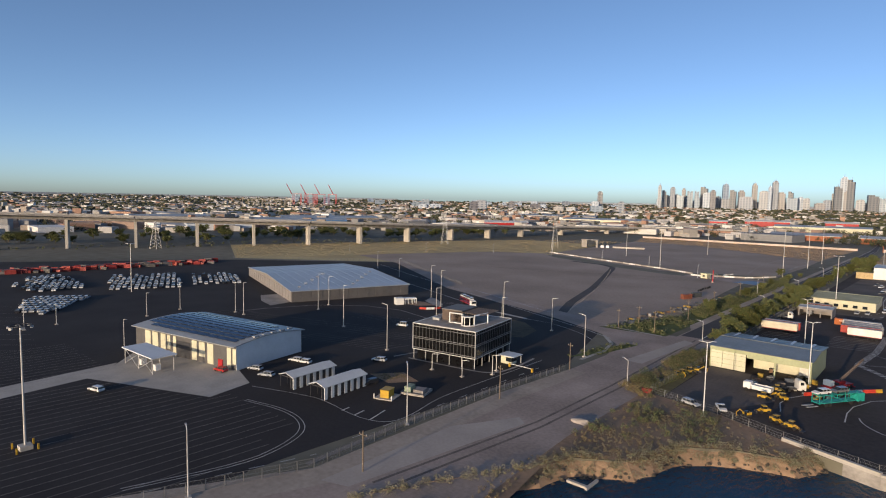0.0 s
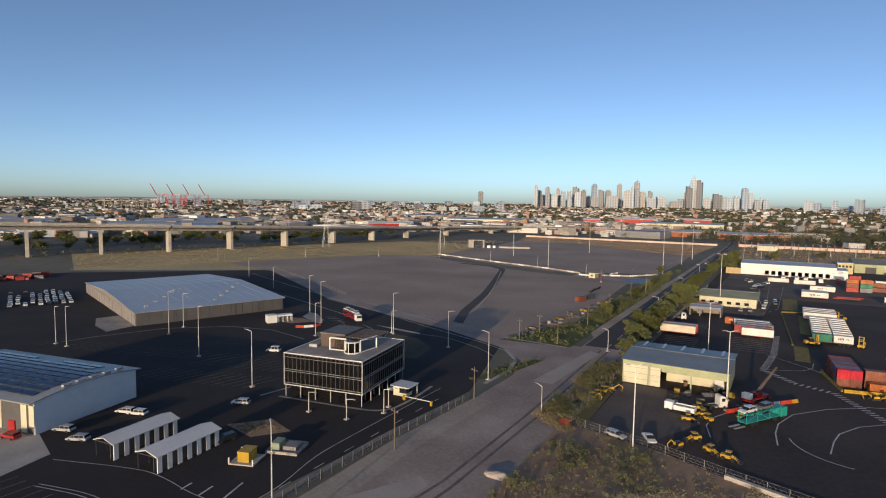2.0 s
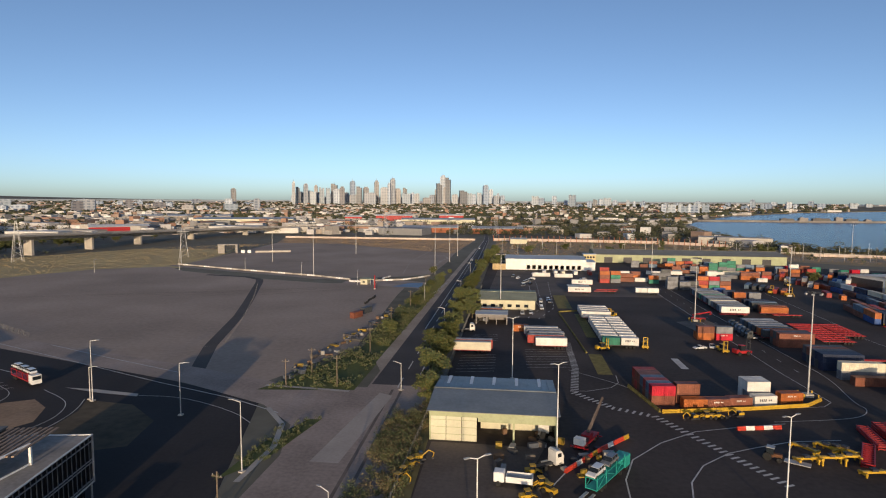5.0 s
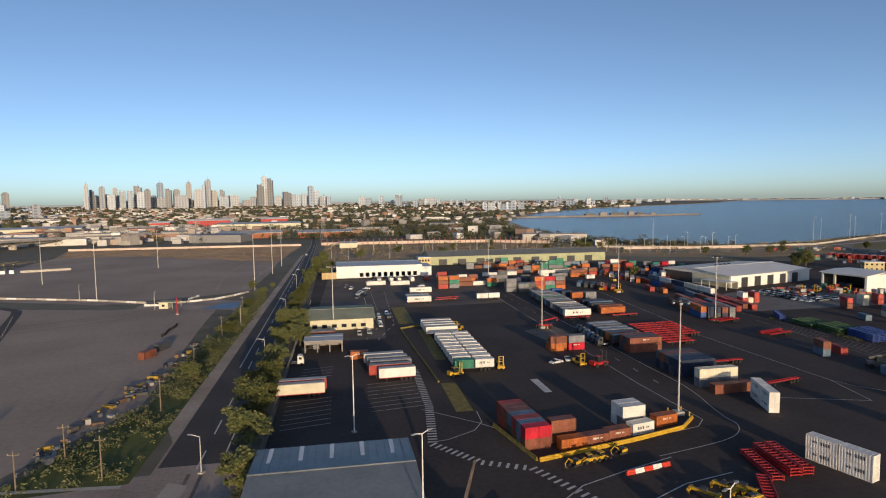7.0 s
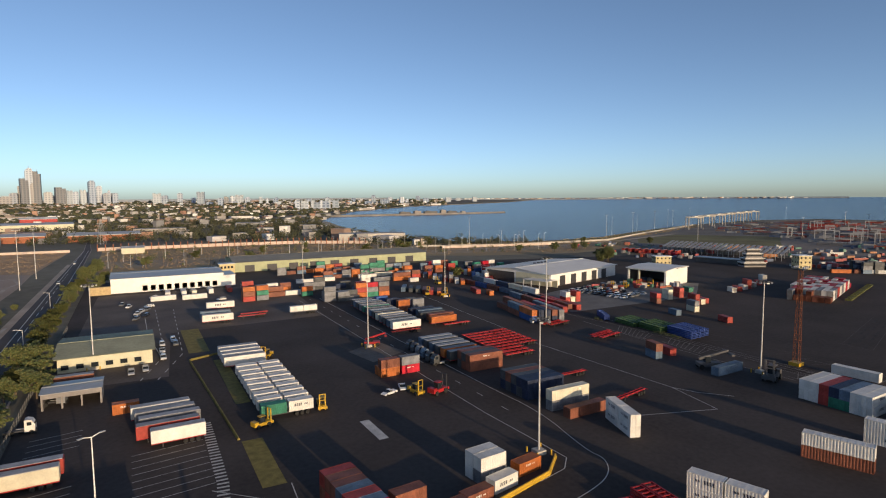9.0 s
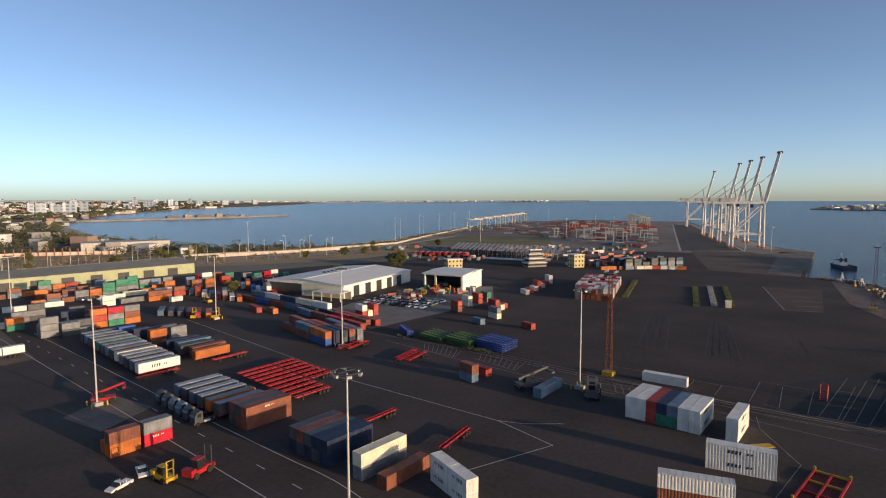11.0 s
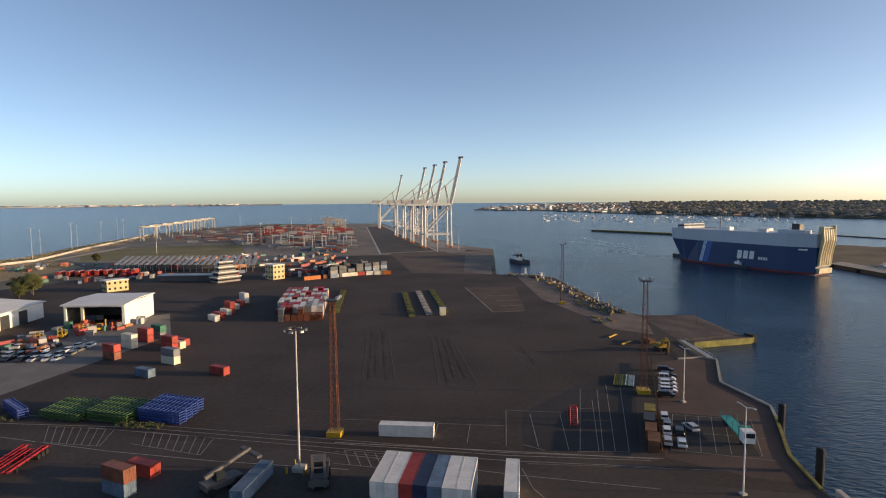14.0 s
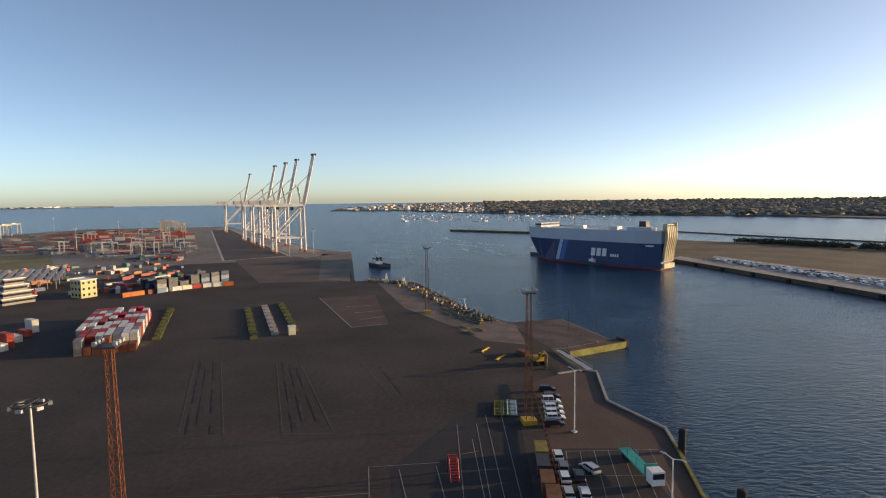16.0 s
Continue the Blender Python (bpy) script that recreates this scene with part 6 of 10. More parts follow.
def trailer(x, y, rz, c, kind_="box", L=12.6):
    """A semi-trailer: curtain box or container on a skeletal chassis."""
    key = (c, kind_, L)
    if key in TP:
        return copy_thing(TP[key], pose(x, y, 0.05, 0, 0, rz))
    names = {"box": "curtain-sided semi-trailer parked on its legs", "skel": "empty skeletal trailer chassis"}
    t = thing("semi_trailer" if kind_ == "box" else "skeletal_trailer", f"{c} {names[kind_]}", "trailer", pose(x, y, 0.05, 0, 0, rz), group="parked trailers")
    m_ = cont_mat(c) if c in CONT else MATS["red_paint"]
    if kind_ == "box":
        bm = boxes((-L / 2, L / 2, -1.25, 1.25, 1.15, 3.95))
        bmesh.ops.bevel(bm, geom=bm.edges[:], offset=0.08, segments=1, affect='EDGES')
        part("box_body", bm, m_, t)
        part("roof", boxes((-L / 2 + 0.1, L / 2 - 0.1, -1.15, 1.15, 3.95, 4.02)), TARP, t)
        part("side_rail", boxes((-L / 2, L / 2, -1.28, 1.28, 1.0, 1.16)), RED, t)
        part("rear_door", boxes((L / 2, L / 2 + 0.05, -1.15, 1.15, 1.25, 3.85)), m_, t)
    else:
        bm = boxes((-L / 2, L / 2, -0.55, -0.4, 0.95, 1.25), (-L / 2, L / 2, 0.4, 0.55, 0.95, 1.25))
        for i in range(6):
            xx = -L / 2 + 0.1 + i * (L - 0.4) / 5
            box(bm, xx, xx + 0.16, -1.22, 1.22, 1.06, 1.2)
        part("chassis", bm, m_, t)
    part("frame_rail", boxes((-L / 2 + 0.2, L / 2 - 0.2, -0.5, 0.5, 0.8, 0.98)), STEEL_DARK, t)
    for i in range(3):
        for s in (-1, 1):
            part("wheel", W5, RUBBER, t, at=pose(L / 2 - 1.6 - i * 1.3, s * 0.95, 0.5))
    for s in (-1, 1):
        part("landing_leg", boxes((-L / 2 + 2.2, -L / 2 + 2.4, *sorted((s * 0.7, s * 0.85)), 0, 0.95)), STEEL_DARK, t)
    TP[key] = t
    return t


def prime_mover(x, y, rz, c, label="truck cab parked in the yard"):
    key = ("cab", c)
    if key in TP:
        return copy_thing(TP[key], pose(x, y, 0.05, 0, 0, rz))
    t = thing("prime_mover", f"{c} {label}", "truck", pose(x, y, 0.05, 0, 0, rz), group="trucks")
    m_ = cont_mat(c)
    bm = bmesh.new()
    extrude_y(bm, [(-3.0, 0.6), (-1.0, 0.6), (-1.0, 3.3), (-1.5, 3.5), (-2.5, 3.2), (-3.05, 2.2)], -1.2, 1.2)
    part("cab", bm, m_, t)
    bm = bmesh.new()
    extrude_y(bm, [(-3.1, 2.15), (-2.55, 3.05), (-2.5, 3.05), (-3.0, 2.1)], -1.05, 1.05)
    part("windscreen", bm, GLASS, t)
    part("side_window", boxes((-2.4, -1.5, -1.23, 1.23, 2.1, 2.9)), GLASS, t)
    part("chassis", boxes((-3.0, 3.2, -0.5, 0.5, 0.6, 0.95)), STEEL_DARK, t)
    part("bumper", boxes((-3.25, -3.0, -1.2, 1.2, 0.35, 0.9)), STEEL_DARK, t)
    part("fuel_tank", boxes((-0.7, 0.9, -1.1, -0.6, 0.5, 1.0)), STEEL_GREY, t)
    for xx in (-2.3, 1.4, 2.6):
        for s in (-1, 1):
            part("wheel", W5, RUBBER, t, at=pose(xx, s * 0.95, 0.5))
    TP[key] = t
    return t


for k in range(5):
    trailer(86 + (k % 2) * 1.5, 352.4 + k * 5.2, 3, "scarlet" if k == 0 else "dark", "skel")
# white rows beside the lane
for i in range(9):
    y = 280.6 + i * 4.7
    put_container(7.2, y, 1.3, L2, "white", 0)
    put_container(0.6, y, 1.3, L2, "green" if i == 0 else "white", 0)
    trailer(4.0, y, 0, "dark", "skel")
for i in range(4):
    y = 329.5 + i * 4.6
    trailer(2.0, y, 0, "white", "box")
trailer(3.0, 403, 0, "white")
trailer(3.0, 411, 0, "steel")
trailer(8.0, 434, 0, "white")
put_container(37.4, 405, 1.3, L2, "white", 0)
put_container(43.8, 405, 1.3, L2, "white", 0)
trailer(40.6, 405, 0, "dark", "skel")
trailer(-48.4, 266.6, 1, "cream", L=13.0)
trailer(-48.0, 270.2, 1, "red", L=13.0)
trailer(-20.8, 276.4, 2, "white", L=11.0)
trailer(-22.6, 280.6, 2, "red", L=13.0)
trailer(-22.0, 285.2, 2, "grey", L=13.0)
trailer(-22.8, 289.8, 2, "grey", L=13.0)
trailer(-23.6, 294.0, 2, "white", L=13.0)
trailer(-45.6, 331, 0, "brown")
for i in range(13):
    c = ("white", "steel", "dark", "grey", "cream", "dark", "steel", "dark", "green", "grey", "dark", "steel", "dark")[i]
    trailer(68.0 + i * 0.25, 350.5 + i * 4.7, 2, c)
for i in range(6):
    trailer(66.6, 300.8 + i * 4.2, 2, ("dark", "orange", "dark", "steel", "dark", "steel")[i])
    prime_mover(57.6 + 0.2 * i, 301 + i * 4.2, 2, ("dark", "dark", "steel", "grey", "dark", "dark")[i])
for i in range(10):
    trailer(85.6 + 0.15 * i, 297.0 + i * 3.4, 3, "scarlet", "skel", 12.0)
    if i > 2:
        trailer(96.2 + 0.15 * i, 297.6 + i * 3.4, 3, "scarlet", "skel", 8.4)
for x, y, rz in ((85, 270.8, 3), (87.6, 249, 12), (125, 329, 14), (127, 326.6, 14), (128, 302.6, 14), (130, 300.4, 14), (129.6, 305, 14)):
    trailer(x, y, rz, "scarlet", "skel")
trailer(90, 347.6, 3, "scarlet", "skel")
trailer(66, 345.8, 3, "scarlet", "skel")
for i in range(9):
    trailer(384 + i * 2.6, 542 - i * 5.4, 20, "red", "box", 9.0)
prime_mover(-57 + 4.5, 299, 180, "white")
prime_mover(-48, 318, 170, "grey")
prime_mover(-27.6, 196.4, 262, "white")
prime_mover(-27.4, 181.8, 215, "white", "white flatbed truck parked by the shed")


def tray_truck(x, y, rz):
    t = thing("tipper_truck", "white tipper truck with an open dark tray", "truck", pose(x, y, 0.06, 0, 0, rz))
    part("chassis", boxes((-3.6, 3.4, -0.5, 0.5, 0.6, 0.95)), STEEL_DARK, t)
    for b in ((-3.6, 1.3, -1.2, -1.1), (-3.6, 1.3, 1.1, 1.2), (-3.6, -3.5, -1.1, 1.1), (1.2, 1.3, -1.1, 1.1)):
        part("tray_side", boxes((*b, 0.95, 2.05)), STEEL_WHITE, t)
    part("tray_floor", boxes((-3.5, 1.2, -1.1, 1.1, 0.95, 1.05)), STEEL_DARK, t)
    bm = boxes((1.6, 3.6, -1.1, 1.1, 0.7, 2.6))
    bmesh.ops.bevel(bm, geom=list(bm.edges), offset=0.15, segments=1, affect='EDGES')
    part("cab", bm, STEEL_WHITE, t)
    part("windscreen", boxes((3.55, 3.64, -0.95, 0.95, 1.6, 2.4)), GLASS, t)
    for xx in (-2.4, 2.7):
        for s in (-1, 1):
            part("wheel", W5, RUBBER, t, at=pose(xx, s * 0.95, 0.5))


tray_truck(-34.2, 173.6, 174)
put_container(-31.2, 303, 0.05, L2, "orange", 3)
gable_shed("fuel_canopy", "grey flat canopy over parked trucks", -50, -37, 314, 324, 4.2, 0.3, ROOF_GREY, WALL_MID, "x", 0.5, open_front=-1)

# ---- cars and small vehicles ----
CARP = {}
CARC = {"white": (0.70, 0.70, 0.69), "silver": (0.42, 0.43, 0.45), "black": (0.025, 0.025, 0.03), "grey": (0.16, 0.165, 0.17), "red": (0.42, 0.03, 0.025), "blue": (0.05, 0.09, 0.17)}


def car(x, y, rz, c="white", kind_="wagon", far=False):
    key = (c, kind_, far)
    if key in CARP:
        return copy_thing(CARP[key], pose(x, y, 0.06, 0, 0, rz))
    words = {"wagon": "station wagon", "van": "people van", "ute": "utility pick-up"}
    t = thing(kind_ if kind_ == "van" else "car", f"{c} {words[kind_]} parked on asphalt", "car", pose(x, y, 0.06, 0, 0, rz), group="parked cars")
    m_ = mat("car_paint_" + c, CARC[c], 0.25, 0.1, 0.5, 0.05, spec=0.6)
    if far:
        bm = bmesh.new()
        extrude_y(bm, [(-2.35, 0.2), (2.3, 0.2), (2.35, 0.75), (2.2, 0.95), (-1.1, 0.95), (-2.2, 0.78), (-2.4, 0.6)], -0.9, 0.9)
        box(bm, -0.55, 1.95, -0.74, 0.74, 1.43, 1.5)
        n0 = len(bm.faces)
        extrude_y(bm, [(-1.35, 0.95), (2.1, 0.95), (2.0, 1.43), (-0.5, 1.43)], -0.78, 0.78)
        for f in list(bm.faces)[n0:]:
            f.material_index = 1
        me = mesh_of(bm, "car", m_)
        me.materials.append(GLASS)
        bpy.data.objects.remove(t)
        t = new("car", me)
        t.matrix_basis = pose(x, y, 0.06, 0, 0, rz)
        tagged(t, f"{c} station wagon stored in a row on asphalt", "car", "stored cars")
        CARP[key] = t
        return t
    bm = bmesh.new()
    h = 1.15 if kind_ == "van" else 0.95
    extrude_y(bm, [(-2.35, 0.35), (2.3, 0.35), (2.35, 0.75), (2.2, h), (-1.1, h), (-2.2, h - 0.2), (-2.4, 0.65)], -0.9, 0.9)
    bmesh.ops.bevel(bm, geom=bm.edges[:], offset=0.06, segments=1, affect='EDGES')
    top = 2.05 if kind_ == "van" else 1.5
    back = {"wagon": 2.0, "van": 2.15, "ute": 0.3}[kind_]
    box(bm, -0.5, back - 0.05, -0.74, 0.74, top - 0.08, top)
    for px in (-0.45, 0.75, back - 0.2):
        for py in (-0.79, 0.74):
            box(bm, px, px + 0.1, py, py + 0.05, h - 0.05, top - 0.06)
    part("body", bm, m_, t)
    bm = bmesh.new()
    extrude_y(bm, [(-1.35, h), (back + 0.1, h), (back, top - 0.06), (-0.5, top - 0.06)], -0.78, 0.78)
    part("glasshouse", bm, GLASS, t)
    for sx in () if far else (-1.45, 1.4):
        for s in (-1, 1):
            part("wheel", W3, RUBBER, t, at=pose(sx, s * 0.8, 0.33))
    CARP[key] = t
    return t


def car_field(poly, dx, dy, rz, chance, ang=0.0):
    xs, ys = [p[0] for p in poly], [p[1] for p in poly]
    c, s = math.cos(radians(ang)), math.sin(radians(ang))
    cx, cy = sum(xs) / len(xs), sum(ys) / len(ys)
    n = 40
    for i in range(-n, n):
        for j in range(-n, n):
            x, y = cx + i * dx * c - j * dy * s, cy + i * dx * s + j * dy * c
            if inside(x, y, poly) and rng.random() < chance:
                car(x + rng.uniform(-0.3, 0.3), y + rng.uniform(-0.2, 0.2), rz + ang, rng.choice(("white", "white", "white", "silver", "silver", "grey", "black")), "wagon", True)


car_field([(-292, 59), (-279, 68), (-316, 96), (-327, 73)], 5.6, 2.7, 0, 0.95, -32)
car_field([(-345, 80), (-372, 74), (-412, 94), (-402, 107), (-345, 104)], 5.8, 2.9, 0, 0.72, -20)
car_field([(-328, 107), (-313, 138), (-371, 163), (-385, 128)], 6.6, 3.0, 0, 0.8, -24)
car_field([(-320, 148), (-308, 172), (-349, 191), (-362, 167)], 6.6, 3.0, 0, 0.7, -24)
for x, y, rz, c, k in ((-160.5, 48.6, 15, "white", "wagon"), (-148.8, 87.5, 20, "silver", "wagon"), (-141, 86.4, 25, "silver", "wagon"), (-148, 101, 20, "white", "wagon"), (-144.6, 101.8, 20, "white", "wagon"),
                       (-161, 160, 20, "white", "van"), (-130, 119.8, 25, "silver", "wagon"), (-114.9, 102.9, 80, "black", "wagon"), (-154.4, 79.6, 10, "red", "wagon"), (-206, 100, 70, "white", "wagon"),
                       (-44.2, 149.8, 160, "silver", "wagon"), (32.0, 282.4, 20, "white", "ute"), (37.0, 285, 75, "white", "ute"), (-37.4, 151.8, 120, "white", "ute"),
                       (218.5, 164.4, 85, "black", "wagon"), (212.6, 164.6, 88, "black", "wagon"), (208.7, 165.6, 88, "white", "van"), (204.8, 166.0, 88, "white", "wagon"), (201.3, 166.6, 88, "white", "wagon"), (198.2, 167.1, 88, "white", "wagon"), (194.6, 168.2, 88, "black", "wagon"),
                       (178.2, 171.4, 175, "white", "wagon"), (169.2, 172.4, 175, "white", "wagon"), (163.4, 173.2, 175, "silver", "wagon"), (162.9, 170.4, 172, "white", "wagon"), (169.5, 169.6, 172, "black", "wagon"), (173.2, 171.6, 172, "grey", "wagon"), (172.2, 166.7, 200, "silver", "wagon"),
                       (-30, 338, 90, "silver", "wagon"), (-26, 340, 90, "silver", "wagon"), (-20.5, 352, 90, "white", "wagon"), (-20.4, 362, 90, "white", "ute"), (-20, 372, 90, "white", "wagon"), (-22, 458, 0, "white", "wagon"), (-70.5, 575, 90, "white", "wagon"), (-70.8, 700, 90, "white", "van")):
    car(x, y, rz, c, k)
for j in range(4):
    for k in range(9):
        if rng.random() < 0.85:
            car(189 + j * 5.6 + k * 1.0 + rng.uniform(-0.5, 0.5), 391 - k * 4.0 + j * 1.2 + rng.uniform(-0.5, 0.5), 14 + rng.uniform(-8, 8), rng.choice(("white", "silver", "grey", "white", "black")), "wagon", True)
for k in range(26):
    car(372 + (k // 2) * 13 + rng.uniform(-1, 1), -60 + (k // 2) * 1.9 - (k % 2) * 6, 8, rng.choice(("white", "silver", "white", "grey")), "wagon", True)
vs, fs = [], []
for k in range(260):
    s = rng.random()
    x, y = 200 + 330 * s + rng.uniform(-4, 4), -86 + 47 * s - rng.uniform(0, 26) * (1 - 0.5 * s)
    b = len(vs)
    for z in (0.45, 1.7):
        q = 2.2 if z < 1 else 1.5
        vs += [(x - q, y - 0.9, z), (x + q, y - 0.9, z), (x + q, y + 0.9, z), (x - q, y + 0.9, z)]
    fs += [(b + 4, b + 5, b + 6, b + 7), (b, b + 1, b + 5, b + 4), (b + 1, b + 2, b + 6, b + 5), (b + 2, b + 3, b + 7, b + 6), (b + 3, b, b + 4, b + 7)]
soup("stored_cars", vs, fs, FARCAR, "hundreds of new cars stored along the opposite wharf", "car")

# ---- yard machines ----
def forklift(x, y, rz, c="yellow", s_=1.0):
    mt = {"yellow": YELLOW, "red": RED, "dark": WALL_GREY}[c]
    t = thing("container_handler", f"{c} heavy container forklift with tall mast", "forklift", pose(x, y, 0.06, 0, 0, rz))
    t.scale = (s_, s_, s_)
    part("chassis", boxes((-2.6, 2.2, -1.3, 1.3, 0.7, 1.7)), mt, t)
    part("counterweight", boxes((1.8, 3.2, -1.35, 1.35, 0.8, 2.3)), mt, t)
    cab = part("cab", boxes((-0.9, 0.9, -0.8, 0.8, 1.7, 3.6)), GLASS, t)
    part("cab_roof", boxes((-1.1, 1.1, -0.9, 0.9, 3.6, 3.75)), mt, cab)
    bm = bmesh.new()
    for y_ in (-0.9, 0.9):
        box(bm, -3.0, -2.7, y_ - 0.18, y_ + 0.18, 0.3, 5.6)
    for z in (1.5, 3.4, 5.4):
        box(bm, -2.95, -2.75, -0.9, 0.9, z, z + 0.2)
    part("mast", bm, STEEL_DARK if c == "red" else mt, t)
    part("fork_carriage", boxes((-3.5, -3.0, -1.5, 1.5, 0.8, 1.6)), mt, t)
    for sx, r in ((-1.9, 0.75), (1.9, 0.7)):
        for s in (-1, 1):
            bm = bmesh.new()
            rod(bm, (sx, s * 1.1, r), (sx, s * 1.6, r), r, n=14)
            part("wheel", bm, RUBBER, t)
    return t


def reach_stacker(x, y, rz, c="red"):
    mt = {"yellow": YELLOW, "red": RED, "dark": WALL_GREY}[c]
    t = thing("reach_stacker", f"{c} reach stacker with lowered telescopic boom", "reach stacker", pose(x, y, 0.06, 0, 0, rz))
    part("chassis", boxes((-3.6, 3.4, -1.5, 1.5, 0.9, 2.0)), mt, t)
    part("cab", boxes((-0.4, 1.2, -0.9, 0.9, 2.0, 3.7)), GLASS, t)
    bm = bmesh.new()
    rod(bm, (3.0, 0, 3.0), (-6.0, 0, 5.6), 0.5, 0.38, 6)
    part("boom", bm, mt, t)
    part("spreader", boxes((-6.6, -5.6, -3.2, 3.2, 4.6, 5.1)), mt, t)
    for sx, r in ((-2.6, 0.85), (2.6, 0.75)):
        for s in (-1, 1):
            bm = bmesh.new()
            rod(bm, (sx, s * 1.2, r), (sx, s * 1.9, r), r, n=14)
            part("wheel", bm, RUBBER, t)
    return t


def digger(x, y, rz, tracked=True):
    t = thing("excavator", "yellow excavator with folded arm on tracks", "excavator", pose(x, y, 0.06, 0, 0, rz), group="plant machines")
    for s in (-1, 1):
        bm = bmesh.new()
        extrude_y(bm, [(-1.7, 0.15), (-1.2, 0.0), (1.2, 0.0), (1.7, 0.15), (1.75, 0.5), (1.3, 0.75), (-1.3, 0.75), (-1.75, 0.5)], *sorted((s * 0.75, s * 1.25)))
        part("track", bm, STEEL_DARK, t)
    part("house", boxes((-0.6, 1.9, -1.15, 1.15, 0.85, 1.9)), YELLOW, t)
    part("cab", boxes((-0.9, 0.4, -1.1, -0.1, 0.95, 2.7)), GLASS, t)
    bm = bmesh.new()
    rod(bm, (-0.6, 0.3, 1.5), (-2.8, 0.3, 3.4), 0.24, 0.2, 6)
    rod(bm, (-2.8, 0.3, 3.4), (-4.6, 0.3, 2.2), 0.2, 0.16, 6)
    part("boom", bm, YELLOW, t)
    bm = bmesh.new()
    rod(bm, (-4.6, 0.3, 2.3), (-4.1, 0.3, 0.4), 0.16, 0.13, 6)
    part("arm", bm, YELLOW, t)
    part("bucket", boxes((-4.5, -3.7, -0.2, 0.8, 0.05, 0.6)), STEEL_DARK, t)
    return t


def wheel_loader(x, y, rz):
    t = thing("wheel_loader", "compact yellow wheel loader with lowered bucket", "loader", pose(x, y, 0.06, 0, 0, rz), group="plant machines")
    part("body", boxes((-0.4, 2.3, -0.85, 0.85, 0.7, 1.7)), YELLOW, t)
    part("front_frame", boxes((-1.6, -0.4, -0.7, 0.7, 0.6, 1.3)), YELLOW, t)
    cab = part("cab", boxes((-0.5, 0.9, -0.75, 0.75, 1.5, 2.7)), GLASS, t)
    part("cab_roof", boxes((-0.7, 1.0, -0.85, 0.85, 2.7, 2.85)), YELLOW, cab)
    bm = bmesh.new()
    for y_ in (-0.5, 0.5):
        rod(bm, (-0.6, y_, 1.6), (-2.9, y_, 0.5), 0.14, 0.12, 6)
    part("lift_arm", bm, YELLOW, t)
    bm = bmesh.new()
    extrude_y(bm, [(-2.7, 0.1), (-3.9, 0.05), (-3.8, 0.2), (-2.9, 0.35), (-2.8, 1.0), (-2.6, 1.0)], -1.1, 1.1)
    part("bucket", bm, STEEL_DARK, t)
    for sx in (-1.1, 1.5):
        for s in (-1, 1):
            bm = bmesh.new()
            rod(bm, (sx, s * 0.7, 0.62), (sx, s * 1.15, 0.62), 0.62, n=12)
            part("wheel", bm, RUBBER, t)
    return t


d0 = digger(-53, 182, 200)
d0.scale = (0.62, 0.62, 0.55)
for x, y, rz in ((-31.6, 151.4, 60), (9.0, 212.4, 30), (20.8, 215.8, 20), (-55.4, 173, 150)):
    copy_thing(d0, pose(x, y, 0.06, 0, 0, rz)).scale = (0.62, 0.62, 0.55)
l0 = wheel_loader(-55.0, 174.5, 250)
l0.scale = (0.68, 0.68, 0.68)
for x, y, rz in ((-29.2, 173.6, 20), (-31.6, 168.6, 200), (-55.6, 171.6, 60), (-25.0, 151.8, 150), (15.2, 213.6, 200), (-27.8, 171.4, 320), (-29, 157, 40), (-54.2, 178.5, 230), (-30.4, 178.4, 190), (12.2, 213.0, 10), (-21.5, 150.2, 170)):
    copy_thing(l0, pose(x, y, 0.06, 0, 0, rz)).scale = (0.68, 0.68, 0.68)


def lifting_beam(x, y, rz, L, h):
    t = thing("lifting_attachment", "yellow steel lifting attachment lying on stub legs", "attachment", pose(x, y, 0.06, 0, 0, rz), group="lifting attachments")
    bm = boxes((-L / 2, L / 2, -0.35, 0.35, h, h + 0.5))
    bmesh.ops.bevel(bm, geom=list(bm.edges), offset=0.08, segments=1, affect='EDGES')
    part("beam", bm, YELLOW, t)
    for sx in (-1, 1):
        part("cross_head", boxes((*sorted((sx * L * 0.5, sx * (L * 0.5 - 0.5))), -1.1, 1.1, h - 0.1, h + 0.35)), YELLOW, t)
        for y_ in (-0.9, 0.9):
            part("leg", boxes((*sorted((sx * L * 0.47, sx * (L * 0.47 - 0.3))), y_ - 0.14, y_ + 0.14, 0, h)), YELLOW, t)
    part("hydraulic_block", boxes((-0.7, 0.5, -0.5, 0.5, h + 0.5, h + 0.95)), STEEL_DARK, t)
    return t


for x, y, rz, L, h in ((24.6, 190.4, 12, 4.6, 0.8), (29.4, 190.6, 6, 5.2, 1.2), (33.4, 192.2, 4, 4.4, 1.0), (27.0, 196.4, -52, 5.4, 0.6), (32.0, 197.6, -60, 4.6, 0.6), (33.6, 197.2, -60, 4.6, 0.6), (35.2, 196.6, -60, 4.6, 0.6), (35.0, 186.4, 10, 5.0, 0.5)):
    lifting_beam(x, y, rz, L, h)
tc = thing("tractor", "small red-brown tractor with a grey loading ramp", "tractor", pose(18.4, 191.2, 0.06, 0, 0, -30))
part("bonnet", boxes((0.2, 1.8, -0.45, 0.45, 0.8, 1.5)), RUST, tc)
part("body", boxes((-1.0, 0.3, -0.6, 0.6, 0.7, 1.3)), RUST, tc)
cab_ = part("cab", boxes((-1.0, 0.3, -0.7, 0.7, 1.3, 2.6)), GLASS, tc)
part("cab_roof", boxes((-1.1, 0.4, -0.8, 0.8, 2.6, 2.75)), STEEL_GREY, cab_)
